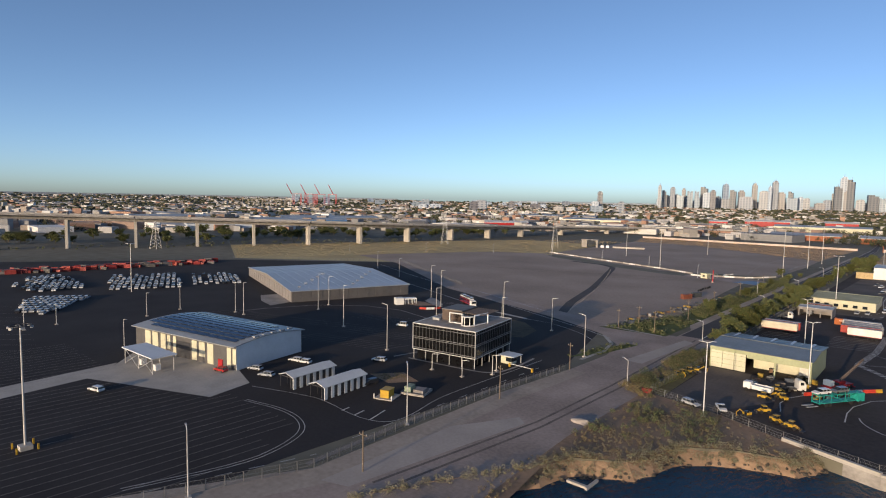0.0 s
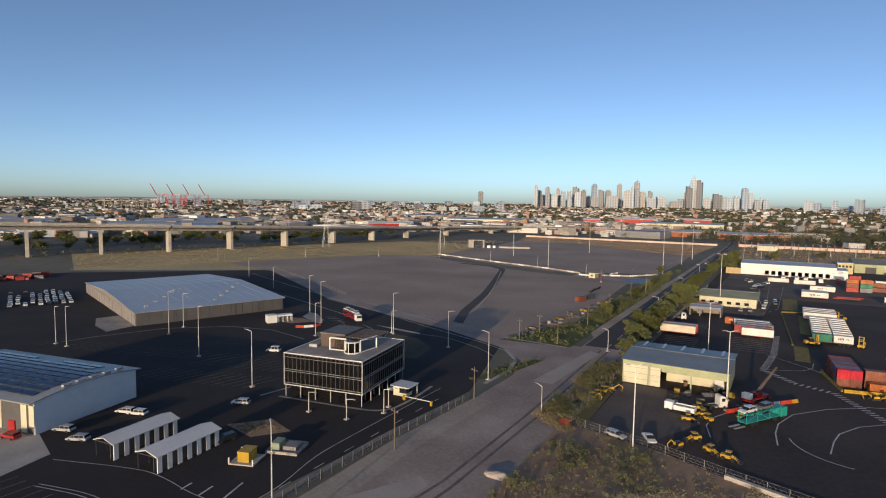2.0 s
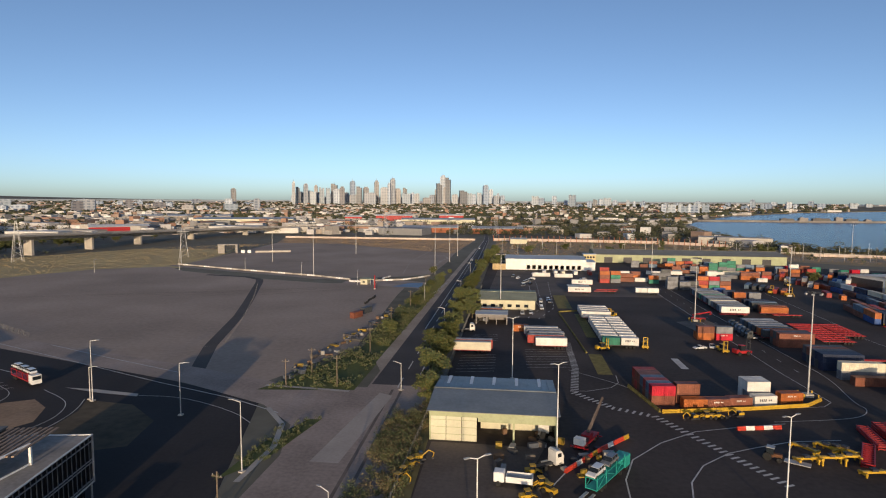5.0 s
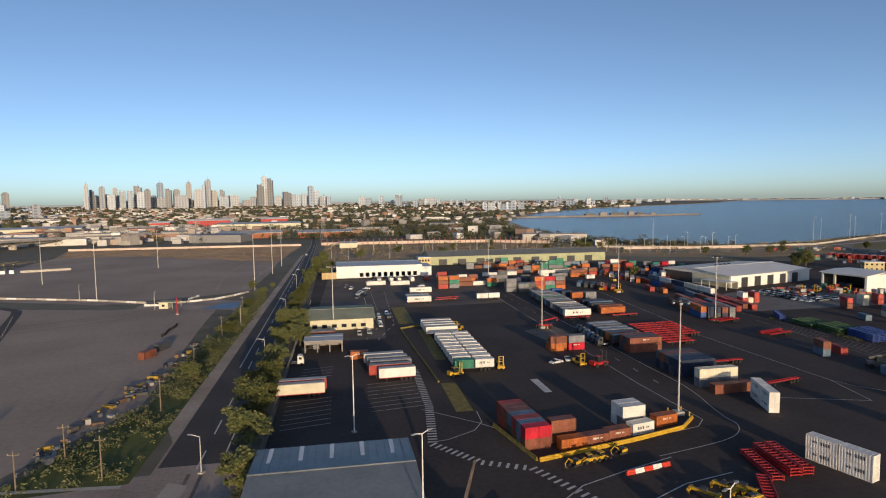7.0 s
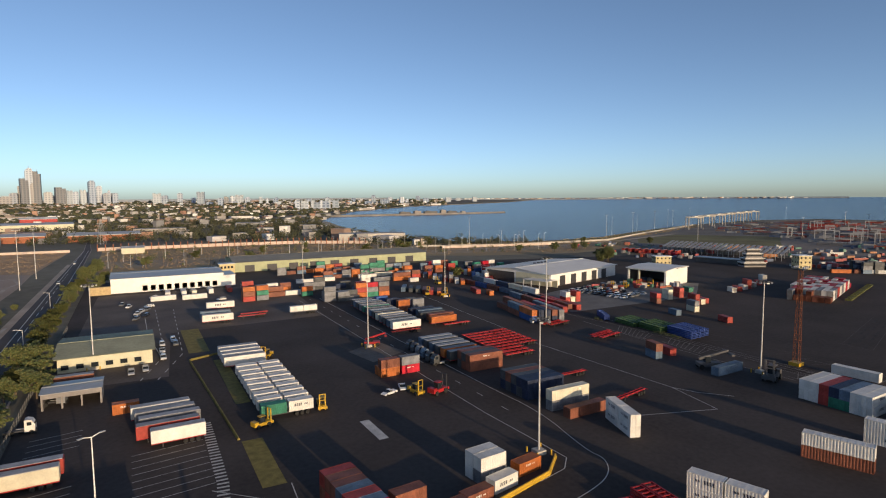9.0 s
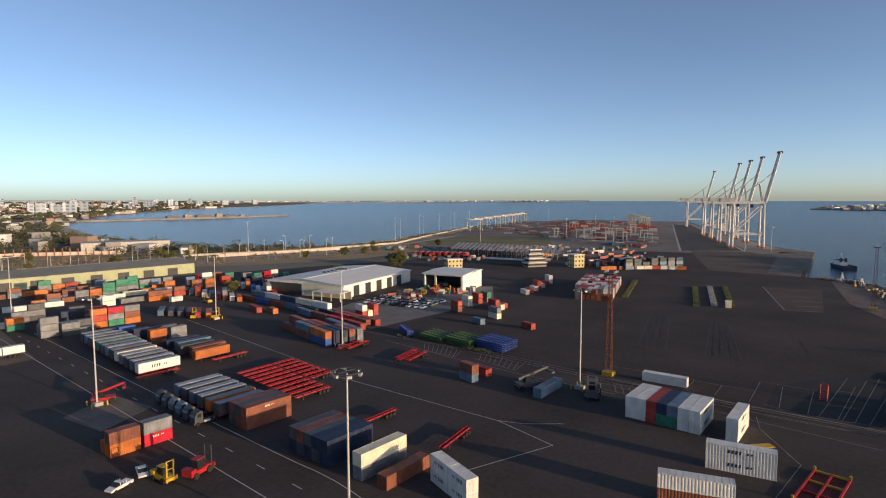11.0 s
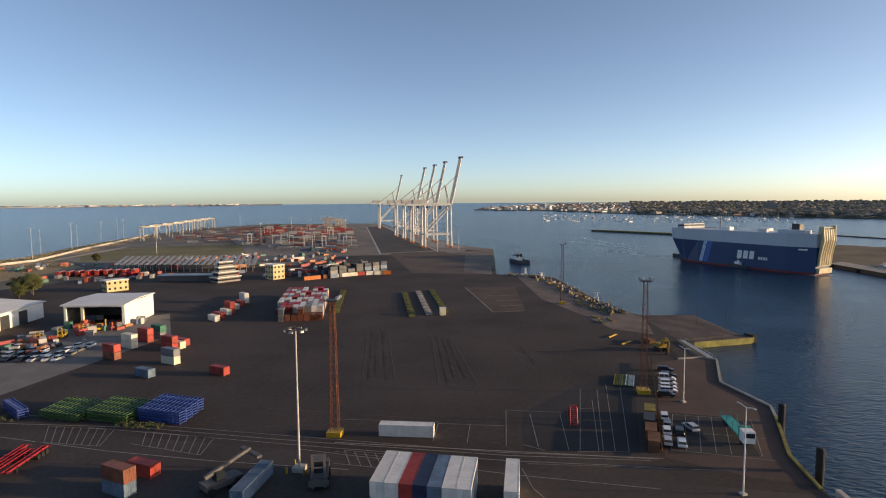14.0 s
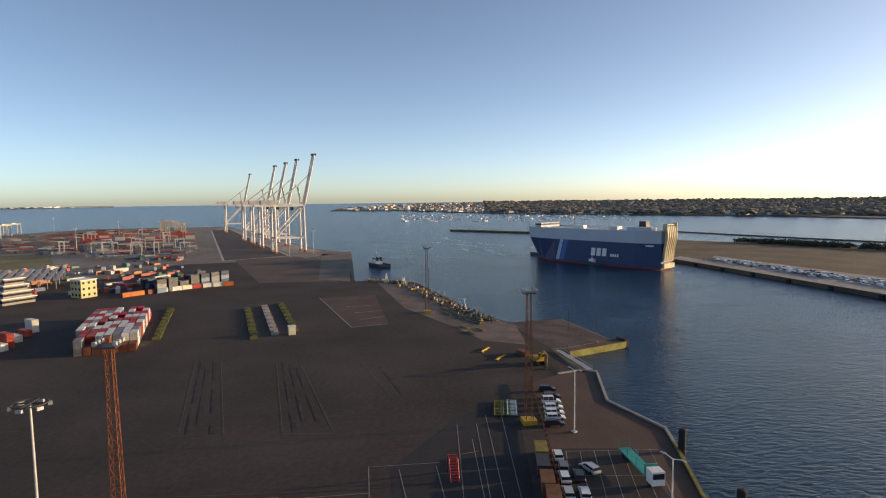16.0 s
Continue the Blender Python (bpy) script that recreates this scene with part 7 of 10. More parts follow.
for sx, r in ((-0.8, 0.8), (1.4, 0.5)):
    for s in (-1, 1):
        bm = bmesh.new()
        rod(bm, (sx, s * 0.6, r), (sx, s * 1.0, r), r, n=12)
        part("wheel", bm, RUBBER, tc)
part("ramp", boxes((2.2, 6.8, -0.9, 0.9, 0.5, 0.7)), STEEL_GREY, tc)
forklift(38.6, 279.6, 100, "yellow", 0.78)
forklift(44.0, 276.8, 200, "red", 0.9)
forklift(12.9, 281.6, 80, "yellow", 0.78)
forklift(-3.0, 276.4, 200, "yellow", 0.72)
reach_stacker(47.0, 334, 160).scale = (0.8, 0.8, 0.8)
reach_stacker(128.0, 256.2, 150, "dark")
put_container(129.2, 250.6, 0.05, 12.19, "steel", 3)
forklift(134, 239.6, 20, "dark", 1.2)
for x, y in ((119.5, 413), (113, 420), (136, 452), (10.2, 336), (225, 385), (232, 382), (238, 380), (218, 388), (160, 430)):
    forklift(x, y, rng.uniform(0, 360), "yellow", 0.8)

# car carrier truck in teal
cc = thing("car_carrier_truck", "teal two-deck car carrier truck loading cars", "truck", pose(-16.6, 177.6, 0.06, 0, 0, 57.5))
cc.scale = (1.0, 0.95, 1.0)
for z in (1.0, 3.0):
    part("deck", boxes((-7, 5.5, -1.2, 1.2, z, z + 0.15)), TEAL, cc)
for x in (-7, -3, 1.5, 5.4):
    for y in (-1.2, 1.1):
        part("post", boxes((x, x + 0.16, y, y + 0.12, 0.9, 3.6)), TEAL, cc)
bm = bmesh.new()
for y in (-1.15, 1.15):
    rod(bm, (-7, y, 1.1), (-3, y, 3.0), 0.07, n=5)
    rod(bm, (-3, y, 3.0), (1.5, y, 1.1), 0.07, n=5)
    rod(bm, (1.5, y, 1.1), (5.4, y, 3.0), 0.07, n=5)
part("side_brace", bm, TEAL, cc)
part("cab", boxes((6.0, 8.2, -1.2, 1.2, 0.7, 2.9)), TEAL, cc)
part("windscreen", boxes((8.15, 8.25, -1.05, 1.05, 1.8, 2.7)), GLASS, cc)
for s in (-1, 1):
    part("ramp", boxes((-10.5, -7, *sorted((s * 0.4, s * 1.0)), 0.3, 0.42)), STEEL_GREY, cc)
for x in (-4.5, -3.2, 6.8, 3.8):
    for s in (-1, 1):
        part("wheel", W5, RUBBER, cc, at=pose(x, s * 0.95, 0.5))
car(-21.0, 172.4, 33, "white").matrix_basis = pose(-19.4, 173.2, 3.21, 0, 0, 57.5)
car(-17.4, 174.6, 33, "grey").matrix_basis = pose(-16.2, 178.2, 3.21, 0, 0, 57.5)
# red car carrier on the bend and green truck on the wharf
for nm, x, y, rz, mt, lab in (("car_carrier_truck", -172.6, 216.4, -28, RED, "red car carrier truck with white cab on the access road"), ("rigid_truck", 171, 157.2, 183, TEAL, "green tray truck with white cab on the wharf")):
    t = thing(nm, lab, "truck", pose(x, y, 0.08, 0, 0, rz))
    part("deck", boxes((-8, 3.8, -1.2, 1.2, 1.0, 1.3)), mt, t)
    if nm[0] == "c":
        part("upper_deck", boxes((-8, 3.8, -1.2, 1.2, 2.9, 3.05)), mt, t)
    part("headboard", boxes((3.6, 3.9, -1.2, 1.2, 1.0, 3.4)), mt, t)
    for xx in (-8, -4, 0):
        for yy in (-1.2, 1.08):
            part("stake", boxes((xx, xx + 0.12, yy, yy + 0.12, 1.2, 3.0)), mt, t)
    part("cab", boxes((4.4, 6.8, -1.2, 1.2, 0.7, 3.2)), STEEL_WHITE, t)
    part("windscreen", boxes((6.75, 6.86, -1.05, 1.05, 1.9, 2.9)), GLASS, t)
    for xx in (-6, -4.7, 5.2):
        for s in (-1, 1):
            part("wheel", W5, RUBBER, t, at=pose(xx, s * 0.95, 0.5))
for k in range(3):
    dx = -6.2 + 4.4 * k
    a_ = radians(-28)
    car(-172.6 + dx * math.cos(a_), 216.4 + dx * math.sin(a_), -28, "white" if k != 1 else "silver").matrix_basis = pose(-172.6 + dx * math.cos(a_), 216.4 + dx * math.sin(a_), 3.13, 0, 0, -28)
# low loader with red crane jib by the shed
cr = thing("mobile_crane", "red mobile crane with stowed grey jib beside the shed", "crane", pose(-18.4, 194.2, 0.06, 0, 0, 62))
part("carrier", boxes((-4.6, 4.6, -1.1, 1.1, 0.7, 1.3)), RED, cr)
part("turret", boxes((-1.0, 1.6, -0.9, 0.9, 1.3, 2.3)), RED, cr)
part("counterweight", boxes((-2.0, -1.0, -0.9, 0.9, 1.3, 1.9)), STEEL_DARK, cr)
for sx in (-4.3, 4.0):
    part("outrigger", boxes((sx, sx + 0.3, -2.0, 2.0, 0.5, 0.75)), RED, cr)
part("cab", boxes((-4.7, -3.2, -1.1, 1.1, 1.3, 2.7)), STEEL_WHITE, cr)
bm = bmesh.new()
rod(bm, (0.6, 0, 2.2), (9.5, 0, 7.6), 0.42, 0.28, 4)
part("jib", bm, mat("dull_jib_steel", (0.13, 0.10, 0.085), 0.7, 0.1, 0.5, 0.3), cr, "dull brown telescopic jib")
for xx in (-3.6, -2.2, 2.2, 3.6):
    for s in (-1, 1):
        part("wheel", W5, RUBBER, cr, at=pose(xx, s * 1.0, 0.5))

solo("yellow_plate", boxes((-3.4, 3.4, -1.0, 1.0, 0, 0.12)), YELLOW, "flat yellow steel plate lying on the asphalt", "steel plate", pose(127.7, 198.7, 0.04, 0, 0, -42))
# water-filled barriers, concrete barriers, kerb blocks
def barrier_row(pts, mts, name, label, L=2.0, h=0.9):
    t = thing(name, label, "barrier")
    k = 0
    for x0, y0, x1, y1 in path_segs(pts):
        D = math.hypot(x1 - x0, y1 - y0)
        n = max(1, int(D / L))
        for i in range(n):
            s = (i + 0.5) / n
            mt = mts[k % len(mts)]
            bm = bmesh.new()
            extrude_x(bm, [(-0.3, 0), (0.3, 0), (0.28, 0.3), (0.12, 0.5), (0.12, h), (-0.12, h), (-0.12, 0.5), (-0.28, 0.3)], -D / n / 2 + 0.04, D / n / 2 - 0.04)
            part("barrier_block", bm, mt, t, at=pose(x0 + (x1 - x0) * s, y0 + (y1 - y0) * s, 0.06, 0, 0, math.degrees(math.atan2(y1 - y0, x1 - x0))))
            k += 1


PLAST_R = mat("red_plastic", (0.50, 0.05, 0.03), 0.5)
PLAST_W = mat("white_plastic", (0.72, 0.70, 0.66), 0.5)
barrier_row([(-1.8, 235.5), (2.2, 215.8)], [OLIVEPAINT], "concrete_barrier", "worn yellow concrete barrier beside the stacks", 4.0)
barrier_row([(2.6, 215.4), (25.7, 220.6), (41, 225.0), (47, 230.4)], [YELLOW], "concrete_barrier", "yellow painted concrete barrier before the stacks", 4.0)
barrier_row([(-24.2, 179.7), (-15.6, 191.1), (-8.7, 198.8)], [PLAST_R, PLAST_R, PLAST_W, PLAST_R, PLAST_R, YELLOW], "plastic_barrier", "red and white plastic barriers in a row")
barrier_row([(17, 206.4), (27.7, 208.6)], [PLAST_R, PLAST_W], "plastic_barrier", "red and white plastic barriers on asphalt")
barrier_row([(-9, 271), (-13, 345), (-2.5, 350)], [OLIVEPAINT], "concrete_barrier", "faded yellow kerb blocks along the lane", 6.0, 0.6)
barrier_row([(-301, 503), (-232, 475), (-170, 452.5), (-140.6, 438)], [CONCRETE, PLAST_W, CONCRETE, CONCRETE_OLD], "concrete_barrier", "long low concrete barrier round the far lot", 6.0, 1.0)
barrier_row([(-124.4, 434.3), (-106.3, 442), (-98, 453), (-91.6, 464.7)], [CONCRETE, PLAST_W], "concrete_barrier", "pale concrete barrier curving beside the side road", 5.0, 1.0)
barrier_row([(-139, 429.6), (-131, 428.4)], [PLAST_W], "concrete_barrier", "short white barrier beside the gatehouse", 4.0, 1.0)
barrier_row([(-120.8, 444.8), (-117.8, 456.6)], [PLAST_W, CONCRETE], "concrete_barrier", "white barrier blocks stored on the far lot", 4.0, 1.0)
barrier_row([(-182, 191.8), (-179.2, 193.4), (-176.8, 196.5), (-176.3, 200)], [PLAST_R, PLAST_W], "plastic_barrier", "red and white plastic barriers round the traffic island")
gh = thing("gatehouse", "small cream gatehouse with a wide grey-olive canopy roof", "gatehouse", pose(-124.6, 422.5, 0.04, 0, 0, -4))
part("wall", boxes((-4.0, 0.4, -3.4, 2.6, 0, 3.2)), WALL_CREAM, gh)
part("window", boxes((-2.6, -1.2, -3.46, -3.38, 1.1, 2.2)), GLASS, gh)
part("canopy_roof", boxes((-4.6, 5.0, -4.0, 3.4, 3.2, 3.55)), ROOF_GREEN, gh, "grey-olive flat canopy roof")
for x in (2.6, 4.7):
    for y in (-3.6, 3.0):
        part("post", boxes((x - 0.1, x + 0.1, y - 0.1, y + 0.1, 0, 3.2)), STEEL_GREY, gh)
rpst = thing("red_post", "tall red painted steel post by the gatehouse", "post", pose(-115.4, 401.5, 0.03))
bm = bmesh.new()
rod(bm, (0, 0, 0), (0, 0, 8.4), 0.34, 0.3, 8)
part("pole", bm, RED, rpst)
part("base", boxes((-0.6, 0.6, -0.6, 0.6, 0, 0.5)), CONCRETE, rpst)
skp = thing("red_skip", "small red steel skip on the bank beside the road", "skip", pose(-56.4, 151.4, 0.06, 0, 0, 20))
bm = bmesh.new()
extrude_y(bm, [(-0.8, 0), (0.8, 0), (1.3, 1.1), (-1.3, 1.1)], -0.75, 0.75)
part("bin", bm, RED, skp)
part("rim", boxes((-1.36, 1.36, -0.82, 0.82, 1.05, 1.15)), RED, skp)
barrier_row([(236, 700), (330, 660), (470, 655), (600, 720), (840, 830)], [CONCRETE], "concrete_wall", "pale wall along the bay road", 12.0, 2.0)


def rack_pile(x, y, rz, mt, n, label, L=12.2):
    t = thing("flat_rack_pile", label, "flat rack", pose(x, y, 0.06, 0, 0, rz), group="flat racks")
    for k in range(n):
        bm = boxes((-L / 2, L / 2, -1.2, -0.95, k * 0.62 + 0.1, k * 0.62 + 0.5), (-L / 2, L / 2, 0.95, 1.2, k * 0.62 + 0.1, k * 0.62 + 0.5))
        for i in range(11):
            xx = -L / 2 + i * (L - 0.3) / 10
            box(bm, xx, xx + 0.3, -1.2, 1.2, k * 0.62 + 0.25, k * 0.62 + 0.45)
        part("flat_rack", bm, mt, t)


BLUE = mat("blue_paint", (0.025, 0.06, 0.23), 0.5, 0, 0.8, 0.2, rnd=0.15)
GREENP = mat("green_paint", (0.05, 0.105, 0.03), 0.5, 0, 0.8, 0.2, rnd=0.15)
for k in range(4):
    rack_pile(155.3 + k * 2.7, 288.8 + k * 0.3, 84, BLUE, 5, "tall pile of blue steel flat racks")
for k in range(4):
    rack_pile(153.4 + k * 2.7, 301.5 + k * 0.3, 84, GREENP, 4, "pile of green steel flat racks")
    rack_pile(152.6 + k * 2.7, 314.2 + k * 0.3, 84, GREENP, 3, "pile of green steel flat racks")
rack_pile(153.4, 328.6, 62, BLUE, 4, "pile of blue steel flat racks")
for k in range(2):
    rack_pile(49.2 + k * 2.7, 205.5, 84, RED, 3, "pile of red steel flat racks")
rack_pile(45.0, 204.5, 80, RED, 2, "pile of red steel flat racks")
rack_pile(38.5, 194.5, 60, RED, 2, "pile of red steel flat racks")
PADGREEN = mat("olive_frame_paint", (0.10, 0.105, 0.03), 0.8, 0, 0.4, 0.4)
FRAMEP = {}
for k in range(4):
    cx, cy = (318 + k * 6, 271 - k * 6.5) if k < 3 else (321, 308.5)
    mt_ = CONCRETE_OLD if k == 1 else PADGREEN
    for i in range(8):
        u = -30 + i * 8.5
        at = pose(cx - u * math.sin(radians(-72)), cy + u * math.cos(radians(-72)), 0.03, 0, 0, -72 + (i * 7 % 5 - 2) * 0.4)
        if mt_.name in FRAMEP:
            copy_thing(FRAMEP[mt_.name], at)
            continue
        bm = boxes((-1.4, 1.4, -3.9, 3.9, 0, 0.45), (-1.5, 1.5, -3.6, -2.2, 0.45, 0.85), (-1.5, 1.5, 2.2, 3.6, 0.45, 0.85), (-0.3, 0.3, -2.2, 2.2, 0.45, 0.65))
        FRAMEP[mt_.name] = solo("spreader_frame", bm, mt_, "grey steel spreader frame lying in a row" if k == 1 else "olive steel spreader frame lying in a row", "steel frame", at)
wbx = thing("white_cabin", "small white cabin standing alone on the yard", "cabin", pose(293, 248, 0.03, 0, 0, 20))
part("wall", boxes((-1.5, 1.5, -1.3, 1.3, 0, 3.2)), WALL_CREAM, wbx)
part("roof", boxes((-1.7, 1.7, -1.5, 1.5, 3.2, 3.35)), ROOF_WHITE, wbx)
rs = thing("red_access_stairs", "red steel access stair tower on the yard", "stairs", pose(171.7, 192.7, 0.03, 0, 0, 5))
bm = bmesh.new()
for x in (-1.2, 1.2):
    for y in (-0.8, 0.8):
        rod(bm, (x * 2, y, 0), (x * 0.5, y, 3.8), 0.12, n=5)
for i in range(10):
    box(bm, -2.3 + i * 0.4, -1.9 + i * 0.4, -0.8, 0.8, 0.3 + i * 0.36, 0.4 + i * 0.36)
part("stair_frame", bm, RED, rs)
dv = thing("wharf_divider", "rusty and yellow steel fence dividing the wharf", "fence", kind="structure")
for x0, y0, x1, y1 in path_segs([(226, 167.4), (196, 170.6), (156, 175.4)]):
    D = math.hypot(x1 - x0, y1 - y0)
    for i in range(int(D / 2.5)):
        s = i / int(D / 2.5)
        part("post", boxes((-0.1, 0.1, -0.1, 0.1, 0, 1.9)), RUST, dv, at=pose(x0 + (x1 - x0) * s, y0 + (y1 - y0) * s, 0.02))
    part("rail", boxes((0, D, -0.08, 0.08, 0.7, 1.1)), OLIVEPAINT if x0 > 200 else RUST, dv, at=pose(x0, y0, 0.1, 0, 0, math.degrees(math.atan2(y1 - y0, x1 - x0))))
for x, y, c in ((178.6, 174.6, OLIVEPAINT), (172.5, 175.6, STEEL_DARK), (166, 176.2, RUST), (160.5, 176.4, RUST)):
    t = thing("store_hut", "small flat-roofed store hut against the wharf fence", "hut", pose(x, y, 0.03, 0, 0, -8), group="store huts")
    part("wall", boxes((-2.4, 2.4, -1.1, 1.1, 0, 2.3)), c, t)
    part("roof", boxes((-2.6, 2.6, -1.25, 1.25, 2.3, 2.45)), c, t)
for k in range(3):
    rack_pile(206, 176 + k * 1.6, 172, (mat("white_pipe", (0.6, 0.6, 0.55), 0.5), GREENP, OLIVEPAINT)[k], 1, "long steel spreader bars lying on the wharf", 10)
for x, y in ((179.7, 145.4), (154.9, 147.2)):
    bm = bmesh.new()
    rod(bm, (0, 0, -5), (0, 0, 4.4), 0.75, n=12)
    rod(bm, (0, 0, 4.4), (0, 0, 4.7), 0.8, 0.4, n=12)
    solo("mooring_pile", bm, RUBBER, "dark round mooring pile in the water", "pile", pose(x, y, 0))
lst = thing("landing_barge", "olive-yellow hulled landing barge moored at the stage", "barge", pose(266.2, 137.2, 0, 0, 0, -64))
bm = bmesh.new()
extrude_y(bm, [(-12.5, -3.6), (11, -3.6), (13.5, -2.0), (13.8, -0.2), (-12.5, -0.2)], -2.4, 2.4)
part("hull", bm, mat("olive_yellow_hull", (0.20, 0.19, 0.045), 0.6, 0, 0.3, 0.5), lst)
part("deck", boxes((-12.3, 13.4, -2.2, 2.2, -0.2, -0.1)), MATS["rusty_deck"], lst)
part("fender", boxes((13.3, 15.2, -2.2, 2.2, -2.4, 0.6)), RUBBER, lst)
for k in range(4):
    part("bollard", boxes((-10 + k * 6.5, -9.6 + k * 6.5, 1.5, 1.9, -0.1, 0.7)), RUST, lst)
for x, y in ((289, 140), (280, 131.5)):
    bm = bmesh.new()
    rod(bm, (0, 0, 0), (0, 0, 7.5), 0.12, 0.08, 6)
    solo("marker_post", bm, STEEL_DARK, "thin dark marker post on the landing stage", "post", pose(x, y, 0.02))
gw = thing("gangway", "sloping grey steel gangway to the landing stage", "gangway", pose(247, 149.6, 0.35, 0, 0, 10))
part("deck", boxes((-11.5, 11.5, -0.9, 0.9, 0, 0.15)), STEEL_GREY, gw)
for y in (-0.9, 0.85):
    part("rail", boxes((-11.5, 11.5, y, y + 0.06, 0.9, 1.0)), STEEL_GREY, gw)
    for i in range(9):
        part("baluster", boxes((-11.5 + i * 2.8, -11.43 + i * 2.8, y, y + 0.06, 0.1, 0.95)), STEEL_GREY, gw)
# cars before the loading docks and the transport office
for k, (x, y, rz, c) in enumerate(((-26, 445, 70, "white"), (-23, 450, 68, "grey"), (-27.5, 440, 72, "white"), (-24, 434, 70, "black"), (-19, 486, 10, "white"), (-28, 428, 70, "grey"), (-31, 462, 75, "white"), (-34, 470, 75, "grey"), (12, 462, 20, "white"), (-16, 378, 90, "white"), (-15.6, 371, 90, "grey"))):
    car(x, y, rz, c, "wagon", True)
trailer(18, 407.5, 3, "scarlet", "skel")
trailer(20, 413, 6, "scarlet", "skel")
yp = thing("wharf_excavator", "old yellow tracked excavator with folded boom at the wharf edge", "excavator", pose(244, 161.5, 0.03, 0, 0, 200))
DULLYELLOW = mat("dull_machine_yellow", (0.34, 0.21, 0.025), 0.6, 0, 0.6, 0.4)
for y in (-1.5, 1.0):
    bm = boxes((-2.3, 2.3, y, y + 0.6, 0.05, 0.9))
    bmesh.ops.bevel(bm, geom=list(bm.edges), offset=0.2, segments=1, affect='EDGES')
    part("track", bm, RUBBER, yp)
part("slew_ring", boxes((-0.9, 0.9, -0.9, 0.9, 0.8, 1.1)), STEEL_DARK, yp)
bm = boxes((-3.0, 1.4, -1.4, 1.4, 1.1, 2.3))
bmesh.ops.bevel(bm, geom=list(bm.edges), offset=0.15, segments=1, affect='EDGES')
part("engine_deck", bm, DULLYELLOW, yp)
cb = part("cab", boxes((0.1, 1.7, 0.1, 1.4, 2.3, 3.6)), DULLYELLOW, yp)
part("window", boxes((0.3, 1.72, 0.08, 1.42, 2.6, 3.4)), GLASS, cb)
bm = bmesh.new()
rod(bm, (1.2, -0.6, 1.9), (4.2, -0.6, 5.2), 0.32, 0.28, 6)
rod(bm, (4.2, -0.6, 5.2), (6.4, -0.6, 4.4), 0.26, 0.22, 6)
part("boom", bm, DULLYELLOW, yp)
bm = bmesh.new()
rod(bm, (6.4, -0.6, 4.4), (6.0, -0.6, 1.0), 0.2, 0.16, 6)
part("stick", bm, DULLYELLOW, yp)
bm = bmesh.new()
extrude_y(bm, [(5.2, 0.1), (6.3, 0.0), (6.5, 0.9), (5.9, 1.2)], -1.1, -0.1)
part("bucket", bm, STEEL_DARK, yp)
bm = boxes((-2.6, 2.6, -1.1, 1.1, 0.25, 1.3), (-2.75, 2.75, -1.25, 1.25, 1.3, 1.45), (-2.2, -1.8, -1.0, 1.0, 0, 0.25), (1.8, 2.2, -1.0, 1.0, 0, 0.25))
solo("rusty_bin", bm, RUST, "rusty brown steel bin on the wharf", "bin", pose(255, 164, 0.03, 0, 0, 25))
bm = boxes((-3.2, 3.2, -0.22, 0.22, 0, 0.5), (-3.2, -2.9, -0.8, 0.8, 0, 0.2), (2.9, 3.2, -0.8, 0.8, 0, 0.2))
bb = solo("yellow_beam", bm, DULLYELLOW, "yellow lifting beam lying on the wharf", "beam", pose(262, 176, 0.03, 0, 0, -30))
for x, y, rz in ((252, 172, -35), (293, 174, 20), (288, 178, 12), (298, 180, 28)):
    copy_thing(bb, pose(x, y, 0.03, 0, 0, rz))


# ---- masts, poles, towers, fences ----
def high_mast(x, y, h, base=True, mt=None):
    mt = mt or MASTPAINT
    t = thing("light_mast", "tall tapered light mast with a ring of floodlights", "light mast", pose(x, y, 0.02), group="light masts")
    bm = bmesh.new()
    rod(bm, (0, 0, 0), (0, 0, h), 0.24, 0.12, 10)
    part("pole", bm, mt, t)
    bm = bmesh.new()
    for i in range(16):
        a0, a1 = 2 * math.pi * i / 16, 2 * math.pi * (i + 1) / 16
        rod(bm, (1.9 * math.cos(a0), 1.9 * math.sin(a0), h), (1.9 * math.cos(a1), 1.9 * math.sin(a1), h), 0.09, n=5)
    for i in range(4):
        a0 = math.pi * i / 2
        rod(bm, (0, 0, h), (1.9 * math.cos(a0), 1.9 * math.sin(a0), h), 0.08, n=5)
    part("headframe", bm, STEEL_DARK, t)
    lm = mesh_of(boxes((-0.35, 0.35, -0.2, 0.2, -0.5, -0.1)), "floodlight", STEEL_GREY)
    for i in range(6):
        a0 = 2 * math.pi * i / 6
        part("floodlight", lm, STEEL_GREY, t, at=pose(2.0 * math.cos(a0), 2.0 * math.sin(a0), h, 0, 0, math.degrees(a0) + 90))
    if base:
        part("footing", boxes((-1.1, 1.1, -1.1, 1.1, 0, 0.9)), CONCRETE, t)
        for px, py in ((-1.8, -1.8), (1.8, -1.8), (1.8, 1.8), (-1.8, 1.8)):
            part("bollard", boxes((px - 0.15, px + 0.15, py - 0.15, py + 0.15, 0, 1.2)), YELLOW, t)
    return t


